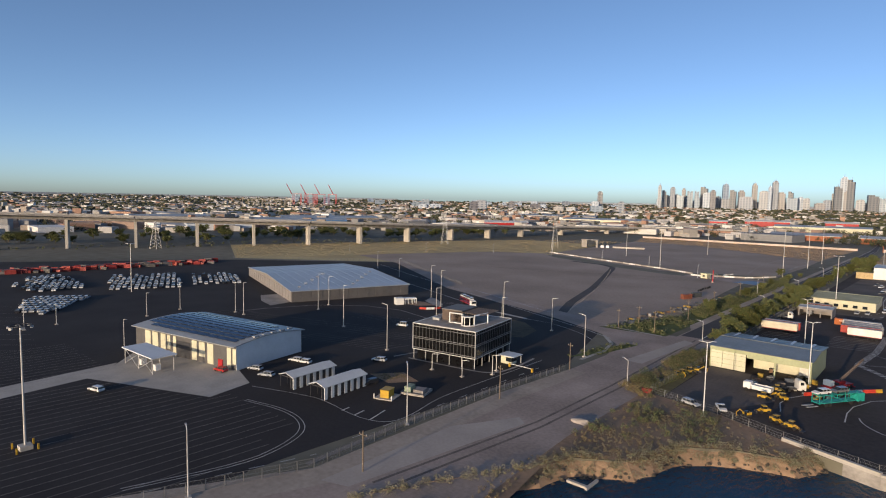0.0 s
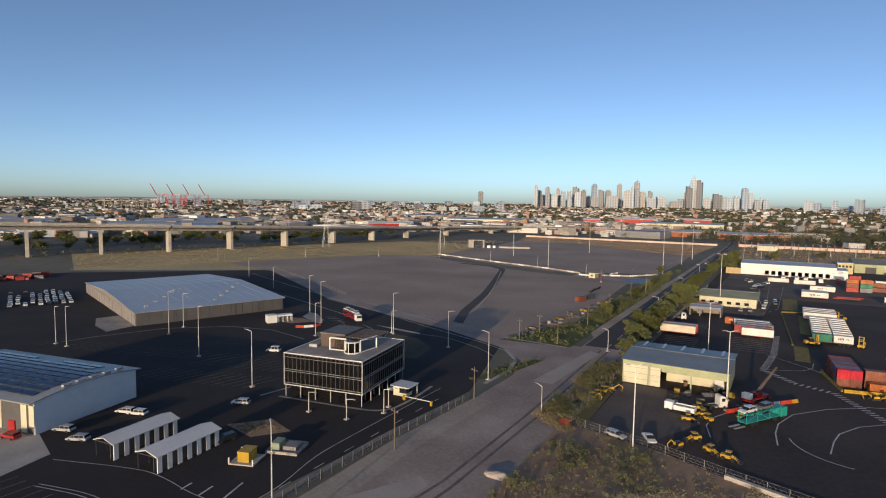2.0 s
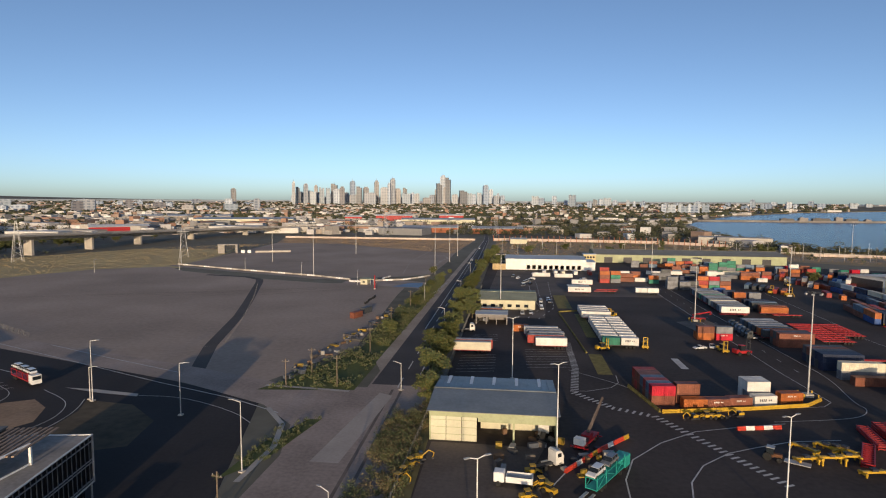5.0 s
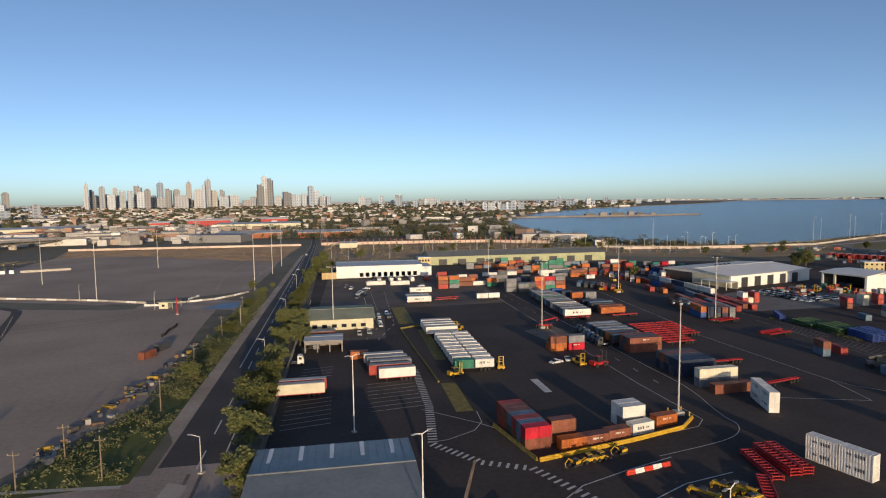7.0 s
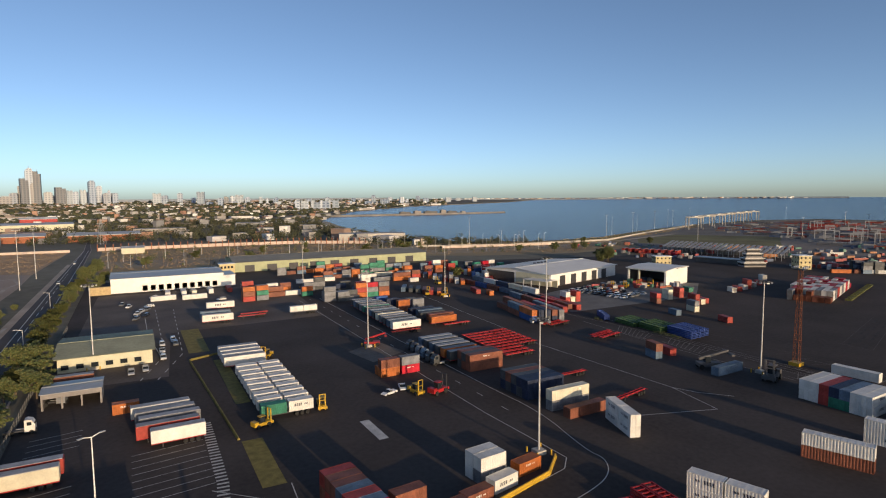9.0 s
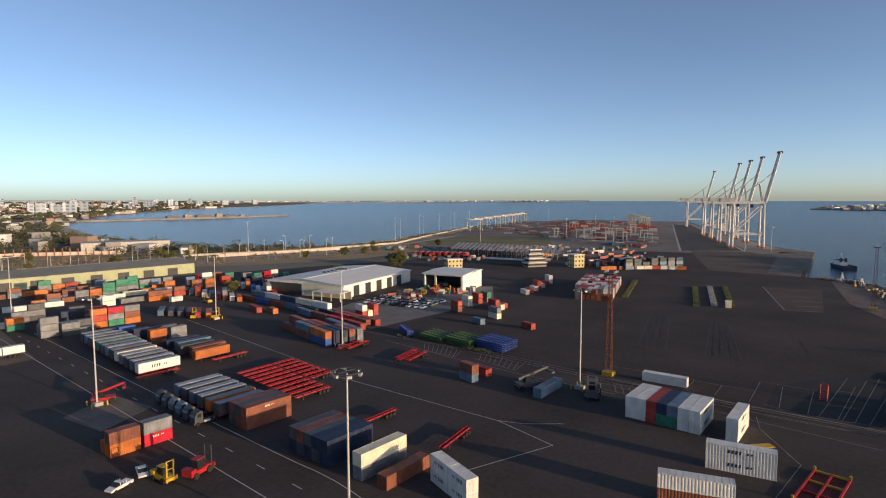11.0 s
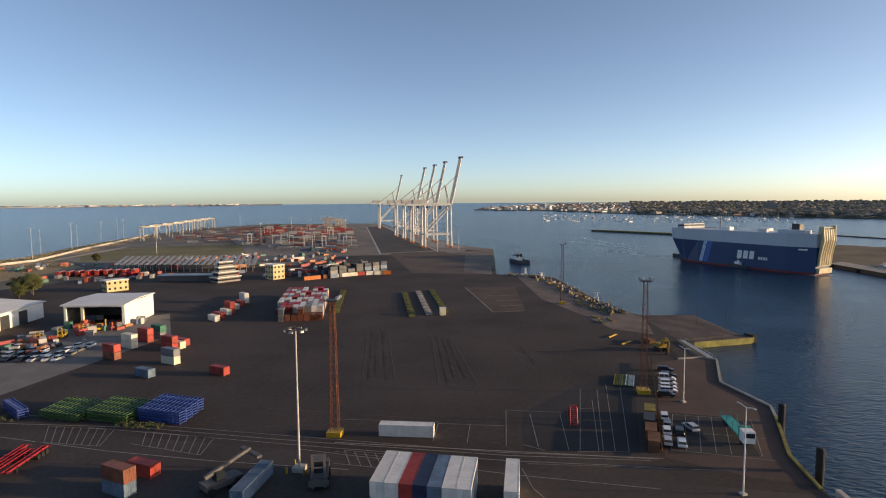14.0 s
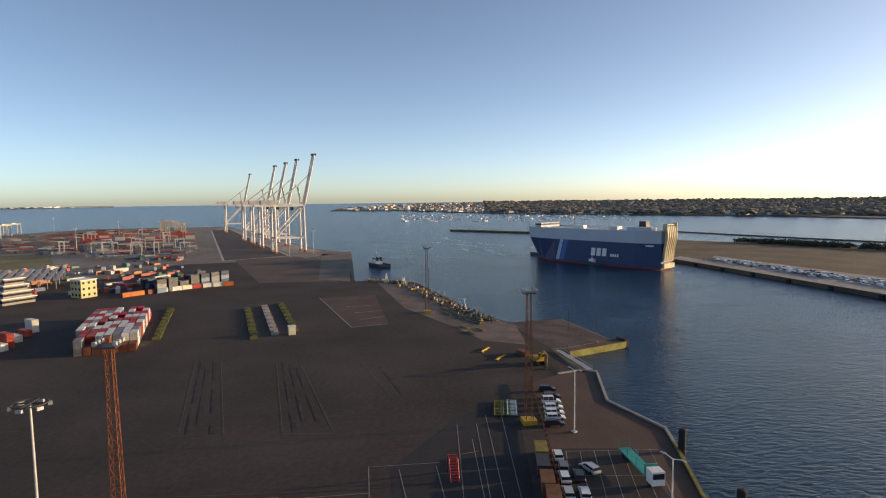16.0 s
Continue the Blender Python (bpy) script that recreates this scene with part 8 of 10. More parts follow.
for x, y, h in ((45.2, 233.6, 28.5), (137.4, 245.3, 27.9), (45.2, 333, 28), (124.2, 331.6, 28), (119, 411.5, 28), (60, 479, 28), (306, 700, 30), (-132.5, 27, 25.2), (-40.4, 350, 27)):
    high_mast(x, y, h)
for x, y, h in ((-171.9, 456, 34), (-236, 536, 32), (-186.5, 619, 32), (-89.0, 472, 35), (-87.8, 556, 36), (-86.4, 612, 34), (-297.6, 502, 26), (-317, 114.6, 25.8), (481, 668, 30), (592, 732, 30), (700, 790, 28), (800, 840, 27), (690, 350, 24), (640, 300, 24), (616, 318, 20), (560, 600, 26), (780, 480, 26), (850, 560, 26), (950, 640, 26), (700, 560, 26)):
    high_mast(x, y, h, False)


def street_pole(x, y, h, rz=0.0, arm=1.8, mt=None, twin=False):
    t = thing("street_lamp", "slender galvanised lamp post with a short arm", "street lamp", pose(x, y, 0.02, 0, 0, rz), group="street lamps")
    bm = bmesh.new()
    rod(bm, (0, 0, 0), (0, 0, h), 0.15, 0.08, 8)
    part("pole", bm, mt or MASTPAINT, t)
    for s in ((1, -1) if twin else (1,)):
        bm = bmesh.new()
        rod(bm, (0, 0, h - 0.1), (s * arm, 0, h + 0.25), 0.08, n=6)
        part("arm", bm, mt or STEEL_WHITE, t)
        part("luminaire", boxes((*sorted((s * arm, s * (arm + 0.8))), -0.17, 0.17, h + 0.18, h + 0.32)), STEEL_GREY, t)
    if y < 260:
        part("footing", boxes((-0.5, 0.5, -0.5, 0.5, 0, 0.3)), CONCRETE, t)
    return t


for x, y, h, rz in ((-86.9, 89.5, 13.8, 140), (-90.5, 40.7, 12, 160), (-86.3, 172, 14, 170), (-138.3, 130.8, 15.6, 180), (-177, 143, 16.6, 0), (-219, 167.5, 13.6, 20), (-213, 157, 16.4, 30), (-269.6, 263, 12, 0), (-313, 283, 12.5, 0), (-199.3, 218.4, 17, 0), (-179.6, 204.1, 17.5, 0),
                    (-165.5, 185.4, 12.6, 0), (-143.0, 204.6, 16, 0), (-144.5, 205.6, 8.7, 0), (-114.7, 198.2, 13, 0), (-254, 112, 12.3, 0), (-232, 126.6, 13.3, 0), (-225, 126.6, 14, 0), (-255.4, 64.6, 7.8, 0), (-248.8, 95.7, 10, 0), (-202, 70.2, 9.6, 0), (-252.5, 53.5, 11.7, 0),
                    (-63, 153.6, 7.2, 150), (-65.1, 224, 7.6, 160), (-62, 300, 9, 180), (-62.5, 380, 9, 180), (-64, 470, 9, 180), (-96, 134, 6, 0), (-101, 126, 5, 0), (-97.5, 138, 5, 0), (-112, 125, 5, 0), (-174, 82, 6, 90)):
    street_pole(x, y, h, rz)
for x, y, h in ((-39.2, 143.9, 18.4), (-25.0, 190.4, 18.5), (-34.5, 238.6, 18.2), (143.0, 164.1, 15.8), (190.7, 164.6, 14), (10.9, 168, 17.5)):
    street_pole(x, y, h, 30, 1.2, STEEL_WHITE, True)
# street lamps standing about the far lots
for k in range(8):
    s = k / 7
    street_pole(-430 + 350 * s, 352 + 90 * math.sin(3 * s) + 130 * s * (1 - s), 9, 90)

lamp0 = street_pole(-30, 640, 12, 90)
pr = random.Random(11)
for k in range(44):
    s = k / 43
    x = -45 + 400 * s + pr.uniform(-5, 5)
    o = copy_thing(lamp0, pose(x, (655, 700, 760 - 120 * s)[k % 3] - 40 * s + pr.uniform(-8, 8), 0.02, 0, 0, pr.uniform(0, 360)))
    q = pr.uniform(0.75, 1.35)
    o.scale = (1.3, 1.3, q)
for x, y, h in ((496, 674, 27), (580, 713, 28), (739, 798, 30), (877, 867, 30), (1060, 800, 30)):
    street_pole(x, y, h, 60, 1.5, None, True)


def wood_pole(x, y, h, rz=0.0):
    t = thing("power_pole", "weathered timber power pole with crossarm", "power pole", pose(x, y, 0.02, 0, 0, rz), group="power poles")
    bm = bmesh.new()
    rod(bm, (0, 0, 0), (0, 0, h), 0.16, 0.12, 7)
    part("pole", bm, WOOD, t)
    part("crossarm", boxes((-1.1, 1.1, -0.06, 0.06, h - 0.9, h - 0.75)), WOOD, t)
    for i in range(3 if y < 420 else 0):
        bm = bmesh.new()
        rod(bm, (-0.9 + i * 0.9, 0, h - 0.75), (-0.9 + i * 0.9, 0, h - 0.5), 0.06, n=6)
        part("insulator", bm, STEEL_GREY, t)
    return t


WP = ((-76.6, 67.6, 8), (-81.9, 118.4, 9), (-82.2, 155.1, 8.5), (-83.6, 224.6, 9), (-83.4, 262, 9), (-84, 300, 9), (-84, 345, 9), (-84, 395, 9), (-95, 236, 8), (-98, 223, 8))
for x, y, h in WP:
    wood_pole(x, y, h, rng.uniform(-20, 20))


def lattice(x, y, h, w, mt, rz=0):
    t = thing("lattice_tower", "tall rust-orange lattice lighting tower on the yard", "lattice tower", pose(x, y, 0.02, 0, 0, rz), group="lattice towers")
    bm = bmesh.new()
    n = int(h / 2.0)
    for i in range(n):
        z0, z1 = h * i / n, h * (i + 1) / n
        k0, k1 = w * (1 - 0.45 * i / n), w * (1 - 0.45 * (i + 1) / n)
        c0 = [(k0, k0), (-k0, k0), (-k0, -k0), (k0, -k0)]
        c1 = [(k1, k1), (-k1, k1), (-k1, -k1), (k1, -k1)]
        for q in range(4):
            rod(bm, (*c0[q], z0), (*c1[q], z1), 0.075, n=4, cap=False)
            rod(bm, (*c0[q], z0), (*c1[(q + 1) % 4], z1), 0.045, n=4, cap=False)
            rod(bm, (*c1[q], z1), (*c1[(q + 1) % 4], z1), 0.045, n=4, cap=False)
    part("lattice_frame", bm, mt, t)
    part("platform", boxes((-1.4, 1.4, -1.4, 1.4, h, h + 0.25)), STEEL_DARK, t)
    for i in range(6):
        part("floodlight", boxes((-1.6 + (i % 3) * 1.2, -0.9 + (i % 3) * 1.2, -1.7 + (i // 3) * 2.9, -1.2 + (i // 3) * 2.9, h + 0.5, h + 1.1)), STEEL_GREY, t)
    part("footing", boxes((-1.6, 1.6, -1.6, 1.6, 0, 1.1)), YELLOW, t)
    return t


lattice(154.8, 244.9, 30.3, 0.85, ORANGE_TWR, 5)
lattice(196.6, 173.6, 30.2, 0.85, ORANGE_TWR, 5)
lattice(331, 194.4, 29.5, 0.85, ORANGE_TWR, 5)


def pylon(x, y, h):
    t = thing("transmission_pylon", "grey steel transmission pylon with three crossarms", "pylon", pose(x, y, 0, 0, 0, 30), group="pylons")
    bm = bmesh.new()
    n = 8
    for i in range(n):
        z0, z1 = h * i / n, h * (i + 1) / n
        k0, k1 = 3.2 * (1 - i / n) + 0.5, 3.2 * (1 - (i + 1) / n) + 0.5
        c0 = [(k0, k0), (-k0, k0), (-k0, -k0), (k0, -k0)]
        c1 = [(k1, k1), (-k1, k1), (-k1, -k1), (k1, -k1)]
        for q in range(4):
            rod(bm, (*c0[q], z0), (*c1[q], z1), 0.14, n=4, cap=False)
            rod(bm, (*c0[q], z0), (*c1[(q + 1) % 4], z1), 0.09, n=4, cap=False)
    part("lattice_frame", bm, STEEL_GREY, t)
    for z in (0.72, 0.82, 0.92):
        part("crossarm", boxes((-5, 5, -0.15, 0.15, h * z, h * z + 0.3)), STEEL_GREY, t)


for x, y, h in ((-440, 500, 34), (-560, 225, 26), (-330, 560, 32), (-220, 900, 34), (-60, 930, 30)):
    pylon(x, y, h)
for k in range(30):
    x, y = -20 + k * 14, 640 + 40 * math.sin(k * 1.7)
    wood_pole(x, y, rng.uniform(9, 15), 0)


def mesh_fence(pts, h, label, step=3.0, mt=None):
    t = thing("wire_fence", label, "fence", kind="structure")
    mt = mt or FENCE
    pm_ = mesh_of(boxes((-0.05, 0.05, -0.05, 0.05, 0, h)), "post", mt)
    for x0, y0, x1, y1 in path_segs(pts):
        D = math.hypot(x1 - x0, y1 - y0)
        n = max(1, int(D / step))
        for i in range(n):
            s = i / n
            part("post", pm_, mt, t, at=pose(x0 + (x1 - x0) * s, y0 + (y1 - y0) * s, 0.02))
        bm = bmesh.new()
        for z in (0.15, h * 0.35, h * 0.65, h):
            rod(bm, (x0, y0, z), (x1, y1, z), 0.025, n=4, cap=False)
        m_ = int(D / 0.9)
        for i in range(m_):
            s, s2 = i / m_, (i + 1) / m_
            rod(bm, (x0 + (x1 - x0) * s, y0 + (y1 - y0) * s, 0.1), (x0 + (x1 - x0) * s2, y0 + (y1 - y0) * s2, h), 0.012, n=3, cap=False)
            rod(bm, (x0 + (x1 - x0) * s, y0 + (y1 - y0) * s, h), (x0 + (x1 - x0) * s2, y0 + (y1 - y0) * s2, 0.1), 0.012, n=3, cap=False)
        part("wire_mesh", bm, mt, t)


mesh_fence([(-100, 20), (-84.2, 62), (-86, 88), (-85.6, 122), (-83, 154)], 2.1, "grey chain-wire fence along the terminal")
mesh_fence([(-55.5, 152), (-55, 204), (-54.5, 230), (-54, 330), (-53, 420)], 2.1, "grey chain-wire fence beside the truck park")
mesh_fence([(-55, 152), (-37, 147.6), (-21.5, 141.6), (-4, 136.2), (40, 139.6)], 1.9, "grey chain-wire fence along the quay", 3.4)
mesh_fence([(-440, 238), (-330, 325), (-216, 265)], 2.0, "grey wire fence at the edge of the gravel lot", 5)

# ---- viaduct ----
vd = thing("viaduct", "long concrete road viaduct on tall slab piers", "bridge")
VP = [(-640, 40), (-622, 110), (-604, 165), (-580, 215), (-560, 265), (-540, 315), (-516, 365), (-497, 420), (-484, 482), (-477, 552), (-470, 620), (-464, 690), (-452, 780), (-425, 880), (-385, 980), (-330, 1100)]


def deck_z(y):
    return 32.5 - (y - 100) * 0.0305 if y < 720 else max(4.0, 13.6 - (y - 720) * 0.02)


for i in range(len(VP) - 1):
    (xa, ya), (xb, yb) = VP[i], VP[i + 1]
    za, zb_ = deck_z(ya), deck_z(yb)
    d = Vector((xb - xa, yb - ya, 0)).normalized()
    nx, ny = -d.y, d.x
    bm = bmesh.new()
    sec = [(-13, 0), (13, 0), (13, -1.0), (7, -1.5), (5.5, -4.2), (-5.5, -4.2), (-7, -1.5), (-13, -1.0)]
    A = [bm.verts.new((xa + nx * o, ya + ny * o, za + z)) for o, z in sec]
    B = [bm.verts.new((xb + nx * o, yb + ny * o, zb_ + z)) for o, z in sec]
    for k in range(len(sec)):
        bm.faces.new((A[k], A[(k + 1) % 8], B[(k + 1) % 8], B[k]))
    part("deck_span", bm, CONCRETE_OLD, vd)
    for o in (-12.8, 12.8):
        bm = bmesh.new()
        rod(bm, (xa + nx * o, ya + ny * o, za + 0.6), (xb + nx * o, yb + ny * o, zb_ + 0.6), 0.55, n=4)
        part("parapet", bm, CONCRETE, vd)
    if i:
        part("pier", boxes((-4.6, 4.6, -1.2, 1.2, 0, za - 4.2)), CONCRETE, vd, at=pose(xa, ya, 0, 0, 0, math.degrees(math.atan2(ny, nx))))
for k in range(10):
    s = k / 9
    t = street_pole(-600 + 160 * s, 175 + 560 * s, 8, 0)
    t.matrix_basis = pose(-604 + 0.0 + (140 * s) * 1.0, 165 + 525 * s, deck_z(165 + 525 * s), 0, 0, 0)

# ---- quay cranes ----
CRANE_W = mat("crane_white_paint", (0.52, 0.51, 0.49), 0.5, 0, 0.1, 0.2)


def quay_crane(x, y, rz):
    t = thing("quay_crane", "white ship-to-shore container crane with raised boom", "quay crane", pose(x, y, 0.05, 0, 0, rz), group="quay cranes")
    # x points to the water, y along the quay
    for sx in (-15, 15):
        for sy in (-9, 9):
            bm = bmesh.new()
            rod(bm, (sx, sy, 1.5), (sx * 0.97, sy * 0.85, 46), 1.35, 1.15, 6)
            part("leg", bm, CRANE_W, t)
            part("bogie", boxes((sx - 1.0, sx + 1.0, sy - 4, sy + 4, 0, 1.8)), mat("bogie_orange", (0.45, 0.14, 0.04), 0.5), t)
    for sx in (-15, 15):
        for z in (14.0, 45.0):
            part("portal_beam", boxes((sx - 0.9, sx + 0.9, -9, 9, z, z + 1.8)), CRANE_W, t)
    for sy in (-8.6, 8.6):
        part("sill_beam", boxes((-15, 15, sy - 0.7, sy + 0.7, 14, 15.6)), CRANE_W, t)
        bm = bmesh.new()
        rod(bm, (-15, sy, 15), (14, sy * 0.9, 45), 0.85, n=6)
        part("brace", bm, CRANE_W, t)
    for sy in (-3, 3):
        part("girder", boxes((-34, 17, sy - 0.7, sy + 0.7, 46.5, 49.0)), CRANE_W, t)
        bm = bmesh.new()
        rod(bm, (17, sy, 48), (29, sy, 100), 1.25, 0.9, 6)
        part("boom", bm, CRANE_W, t)
        bm = bmesh.new()
        rod(bm, (15, sy, 47), (11, sy * 0.4, 68), 0.7, 0.5, 6)
        part("mast_leg", bm, CRANE_W, t)
        bm = bmesh.new()
        rod(bm, (-15, sy, 48), (11, sy * 0.4, 68), 0.45, n=6)
        part("back_stay", bm, CRANE_W, t)
        bm = bmesh.new()
        rod(bm, (11, sy * 0.4, 68), (24, sy, 80), 0.25, n=5)
        part("fore_stay", bm, CRANE_W, t)
    bm = bmesh.new()
    for k in range(9):
        z = 52 + k * 5.2
        rod(bm, (17 + (z - 48) * 0.23, -3, z), (17 + (z + 5 - 48) * 0.23, 3, z + 5), 0.25, n=4)
    part("boom_lacing", bm, CRANE_W, t)
    part("boom_head", boxes((27, 31, -3.4, 3.4, 99, 101)), STEEL_DARK, t)
    part("apex", boxes((9.5, 12.5, -2, 2, 67, 69)), CRANE_W, t)
    part("machine_house", boxes((-27, -13, -4, 4, 48.5, 53)), mat("machine_house_grey", (0.36, 0.36, 0.36), 0.6, 0, 0.2, 0.25), t)
    part("trolley_cab", boxes((3, 6, -1.5, 1.5, 42.5, 46)), GLASS, t)
    bm = bmesh.new()
    for k in range(8):
        rod(bm, (-15.6, -8 + k % 2 * 3, 2 + k * 5), (-15.6, -5 - k % 2 * 3, 7 + k * 5), 0.2, n=4)
    part("stairway", bm, STEEL_GREY, t)
    return t


q0 = quay_crane(672, 331, -64)
for x, y in ((745, 363), (804, 389), (865, 417), (1094, 515)):
    copy_thing(q0, pose(x, y, 0.05, 0, 0, -64))


def yard_gantry(x, y, rz, mt, h=20.0):
    t = thing("stacking_crane", "pale rubber-tyred stacking crane over the rows", "yard crane", pose(x, y, 0.05, 0, 0, rz), group="stacking cranes")
    for sx in (-12, 12):
        for sy in (-4, 4):
            part("leg", boxes((sx - 0.5, sx + 0.5, sy - 0.5, sy + 0.5, 0, h)), mt, t)
        part("sill", boxes((sx - 0.6, sx + 0.6, -5.5, 5.5, 0.8, 2.0)), mt, t)
    for sy in (-4, 4):
        part("girder", boxes((-13, 13, sy - 0.6, sy + 0.6, h, h + 1.8)), mt, t)
    part("trolley", boxes((-2, 3, -4.4, 4.4, h + 1.8, h + 3.0)), STEEL_GREY, t)
    return t


g0 = yard_gantry(745, 752, -20, mat("stacking_crane_grey", (0.30, 0.275, 0.24), 0.6, 0, 0.2, 0.3), 18)
for k in range(6):
    copy_thing(g0, pose(745 + 58 * (k + 1), 752 + 23 * (k + 1), 0.05, 0, 0, -20))
for k in range(7):
    copy_thing(g0, pose(1000 + 22 * k, 575 + 12 * k, 0.05, 0, 0, -62))


def straddle(x, y, rz, mt):
    t = thing("straddle_carrier", "tall spindly straddle carrier standing in the terminal", "straddle carrier", pose(x, y, 0.05, 0, 0, rz), group="straddle carriers")
    for sx in (-2.2, 2.2):
        for sy in (-4.5, 4.5):
            part("leg", boxes((sx - 0.3, sx + 0.3, sy - 0.3, sy + 0.3, 0, 11.5)), mt, t)
    part("top_frame", boxes((-2.6, -2.0, -5, 5, 11.5, 12.2), (2.0, 2.6, -5, 5, 11.5, 12.2), (-2.0, 2.0, -5, -4.2, 11.5, 12.4), (-2.0, 2.0, 4.2, 5, 11.5, 12.4), (-2.0, 2.0, -1, 1, 11.5, 12.2)), mt, t)
    return t


STRAD = mat("straddle_grey_paint", (0.42, 0.41, 0.39), 0.6, 0, 0.2, 0.2)
s0 = straddle(640, 470, 26, STRAD)
r0 = straddle(830, 560, 26, RED)
for k in range(22):
    u, w_ = rng.uniform(0, 1), rng.uniform(0, 1)
    x, y = 640 + 330 * u + 30 * w_, 420 + 150 * u + 150 * w_
    copy_thing(r0 if k % 7 == 0 and u > 0.4 else s0, pose(x, y, 0.05, 0, 0, 26 + rng.choice((0, 0, 90))))
# far rows of boxes
vs, fs = [], []


def soup_box(x, y, z, lx, ly, lz, rz):
    c, s = math.cos(rz), math.sin(rz)
    b = len(vs)
    for zz in (z, z + lz):
        for px, py in ((-lx, -ly), (lx, -ly), (lx, ly), (-lx, ly)):
            vs.append((x + (px * c - py * s) / 2, y + (px * s + py * c) / 2, zz))
    fs.extend(((b + 4, b + 5, b + 6, b + 7), (b, b + 1, b + 5, b + 4), (b + 1, b + 2, b + 6, b + 5), (b + 2, b + 3, b + 7, b + 6), (b + 3, b, b + 4, b + 7)))


TERM = [(610, 330), (1070, 590), (1190, 700), (1150, 830), (880, 800), (720, 690), (660, 530), (570, 460)]
tr = random.Random(8)
for zone in (0, 1):
    vs.clear()
    fs.clear()
    for u in range(32):
        h2 = tr.random()
        for w_ in range(34):
            x, y = 650 + u * 17.5 - w_ * 4.6, 352 + u * 6.8 + w_ * 11.9
            if inside(x, y, TERM) and y > 174 + 0.359 * x and w_ % 9 != 4 and tr.random() < 0.85 and ((u > 14 and w_ < 17) == (zone == 1)):
                for lv in range(2 if zone and h2 > 0.5 and tr.random() < 0.75 else 1):
                    soup_box(x, y, 0.05 + 2.62 * lv, 12.2, 2.44, 2.6, radians(111))
    soup("far_container_rows", list(vs), list(fs), FARRED if zone else FARGREY, "far rows of stacked red and white containers" if zone else "far rows of mixed shipping containers", "container")

# ---- car carrier ship with tugs ----
HULL = mat("ship_blue_paint", (0.022, 0.05, 0.125), 0.4, 0, 0.03, 0.15)
UPPER = mat("ship_grey_paint", (0.42, 0.45, 0.49), 0.5, 0, 0.03, 0.08)
BOOT = mat("ship_red_bottom", (0.20, 0.03, 0.02), 0.6, 0, 0.1, 0.25)
SHIP_S, SHIP_H = 0.855, 36.5
SHIP_POSE = pose(489, 17.6, -2.5, 0, 0, SHIP_H) @ Matrix.Translation((72 * SHIP_S, -8.2 * 0.96, 0))
sp = thing("car_carrier_ship", "blue and grey vehicle carrier ship with raised stern ramp", "ship", SHIP_POSE)
sp.scale = (SHIP_S, 0.96, 1.11)


def hull_ring(z):
    """Outline of the hull at height z, stern first."""
    f = min(1.0, max(0.0, z / 19.0))
    bow = 74 + 14 * f
    pts = [(-72, -8.2), (-52, -14.8), (-50, -15), (40, -15), (58 + 6 * f, -13 + 1 * (1 - f) * 3), (bow - 8, -6 - 3 * f), (bow, -0.6 - 1.6 * f)]
    return pts + [(x, -y) for x, y in pts[::-1]]


def hull_part(name, z0, z1, mt, label=""):
    bm = bmesh.new()
    A = [bm.verts.new((x, y, z0)) for x, y in hull_ring(z0)]
    B = [bm.verts.new((x, y, z1)) for x, y in hull_ring(z1)]
    k = len(A)
    for i in range(k):
        bm.faces.new((A[i], A[(i + 1) % k], B[(i + 1) % k], B[i]))
    bm.faces.new(B)
    return part(name, bm, mt, sp, label)


hull_part("boot_topping", -3, 1.2, BOOT, "red boot topping")
hull_part("hull", 1.2, 17.5, HULL, "dark blue hull")
hull_part("upper_hull", 17.5, 26.0, UPPER, "pale grey upper works")
bm = bmesh.new()
v = [bm.verts.new(p) for p in ((34.5, 15.06, 2), (38.5, 15.06, 2), (33.0, 15.06, 17.4), (29.0, 15.06, 17.4))]
bm.faces.new(v)
part("hull_stripe", bm, mat("pale_stripe_paint", (0.38, 0.46, 0.60), 0.5), sp, "pale slanted stripe")
bm = bmesh.new()
v = [bm.verts.new(p) for p in ((28.5, 15.06, 2), (33.5, 15.06, 2), (28.0, 15.06, 17.4), (23.0, 15.06, 17.4))]
bm.faces.new(v)
part("hull_stripe", bm, mat("blue_stripe_paint", (0.05, 0.13, 0.36), 0.5), sp, "mid-blue slanted stripe")
bm = bmesh.new()
for k in range(3):
    x = -4 - k * 6.2
    bm.faces.new([bm.verts.new(p) for p in ((x, 15.07, 7), (x - 4.6, 15.07, 7), (x - 5.4, 15.07, 12.6), (x - 0.8, 15.07, 12.6))])
for k in range(4):
    bm.faces.new([bm.verts.new(p) for p in ((-25.5 - k * 2.4, 15.07, 7), (-27.2 - k * 2.4, 15.07, 7), (-27.2 - k * 2.4, 15.07, 9), (-25.5 - k * 2.4, 15.07, 9))])
part("hull_mark", bm, PLAST_W, sp, "plain white carrier mark on the hull")
for nm, b, mt_ in (("bridge_house", (60, 68, -13, 13, 26, 29.5), UPPER), ("bridge_window", (59.9, 68.1, -13.1, 13.1, 27.6, 28.8), GLASS), ("funnel", (-52, -45, -4, 1, 26, 32), STEEL_DARK), ("vent_house", (-64, -40, 3, 11, 26, 28.2), UPPER), ("vent_house", (-20, -8, -9, -4, 26, 28), PLAST_W), ("vent_house", (10, 22, 4, 9, 26, 28.4), PLAST_W), ("lifeboat", (-32, -24, 11.6, 14, 26.2, 28.4), mat("lifeboat_white", (0.6, 0.6, 0.58), 0.5)), ("mast", (28, 28.6, -0.3, 0.3, 26, 36), STEEL_DARK)):
    part(nm, boxes(b), mt_, sp)
bm = bmesh.new()
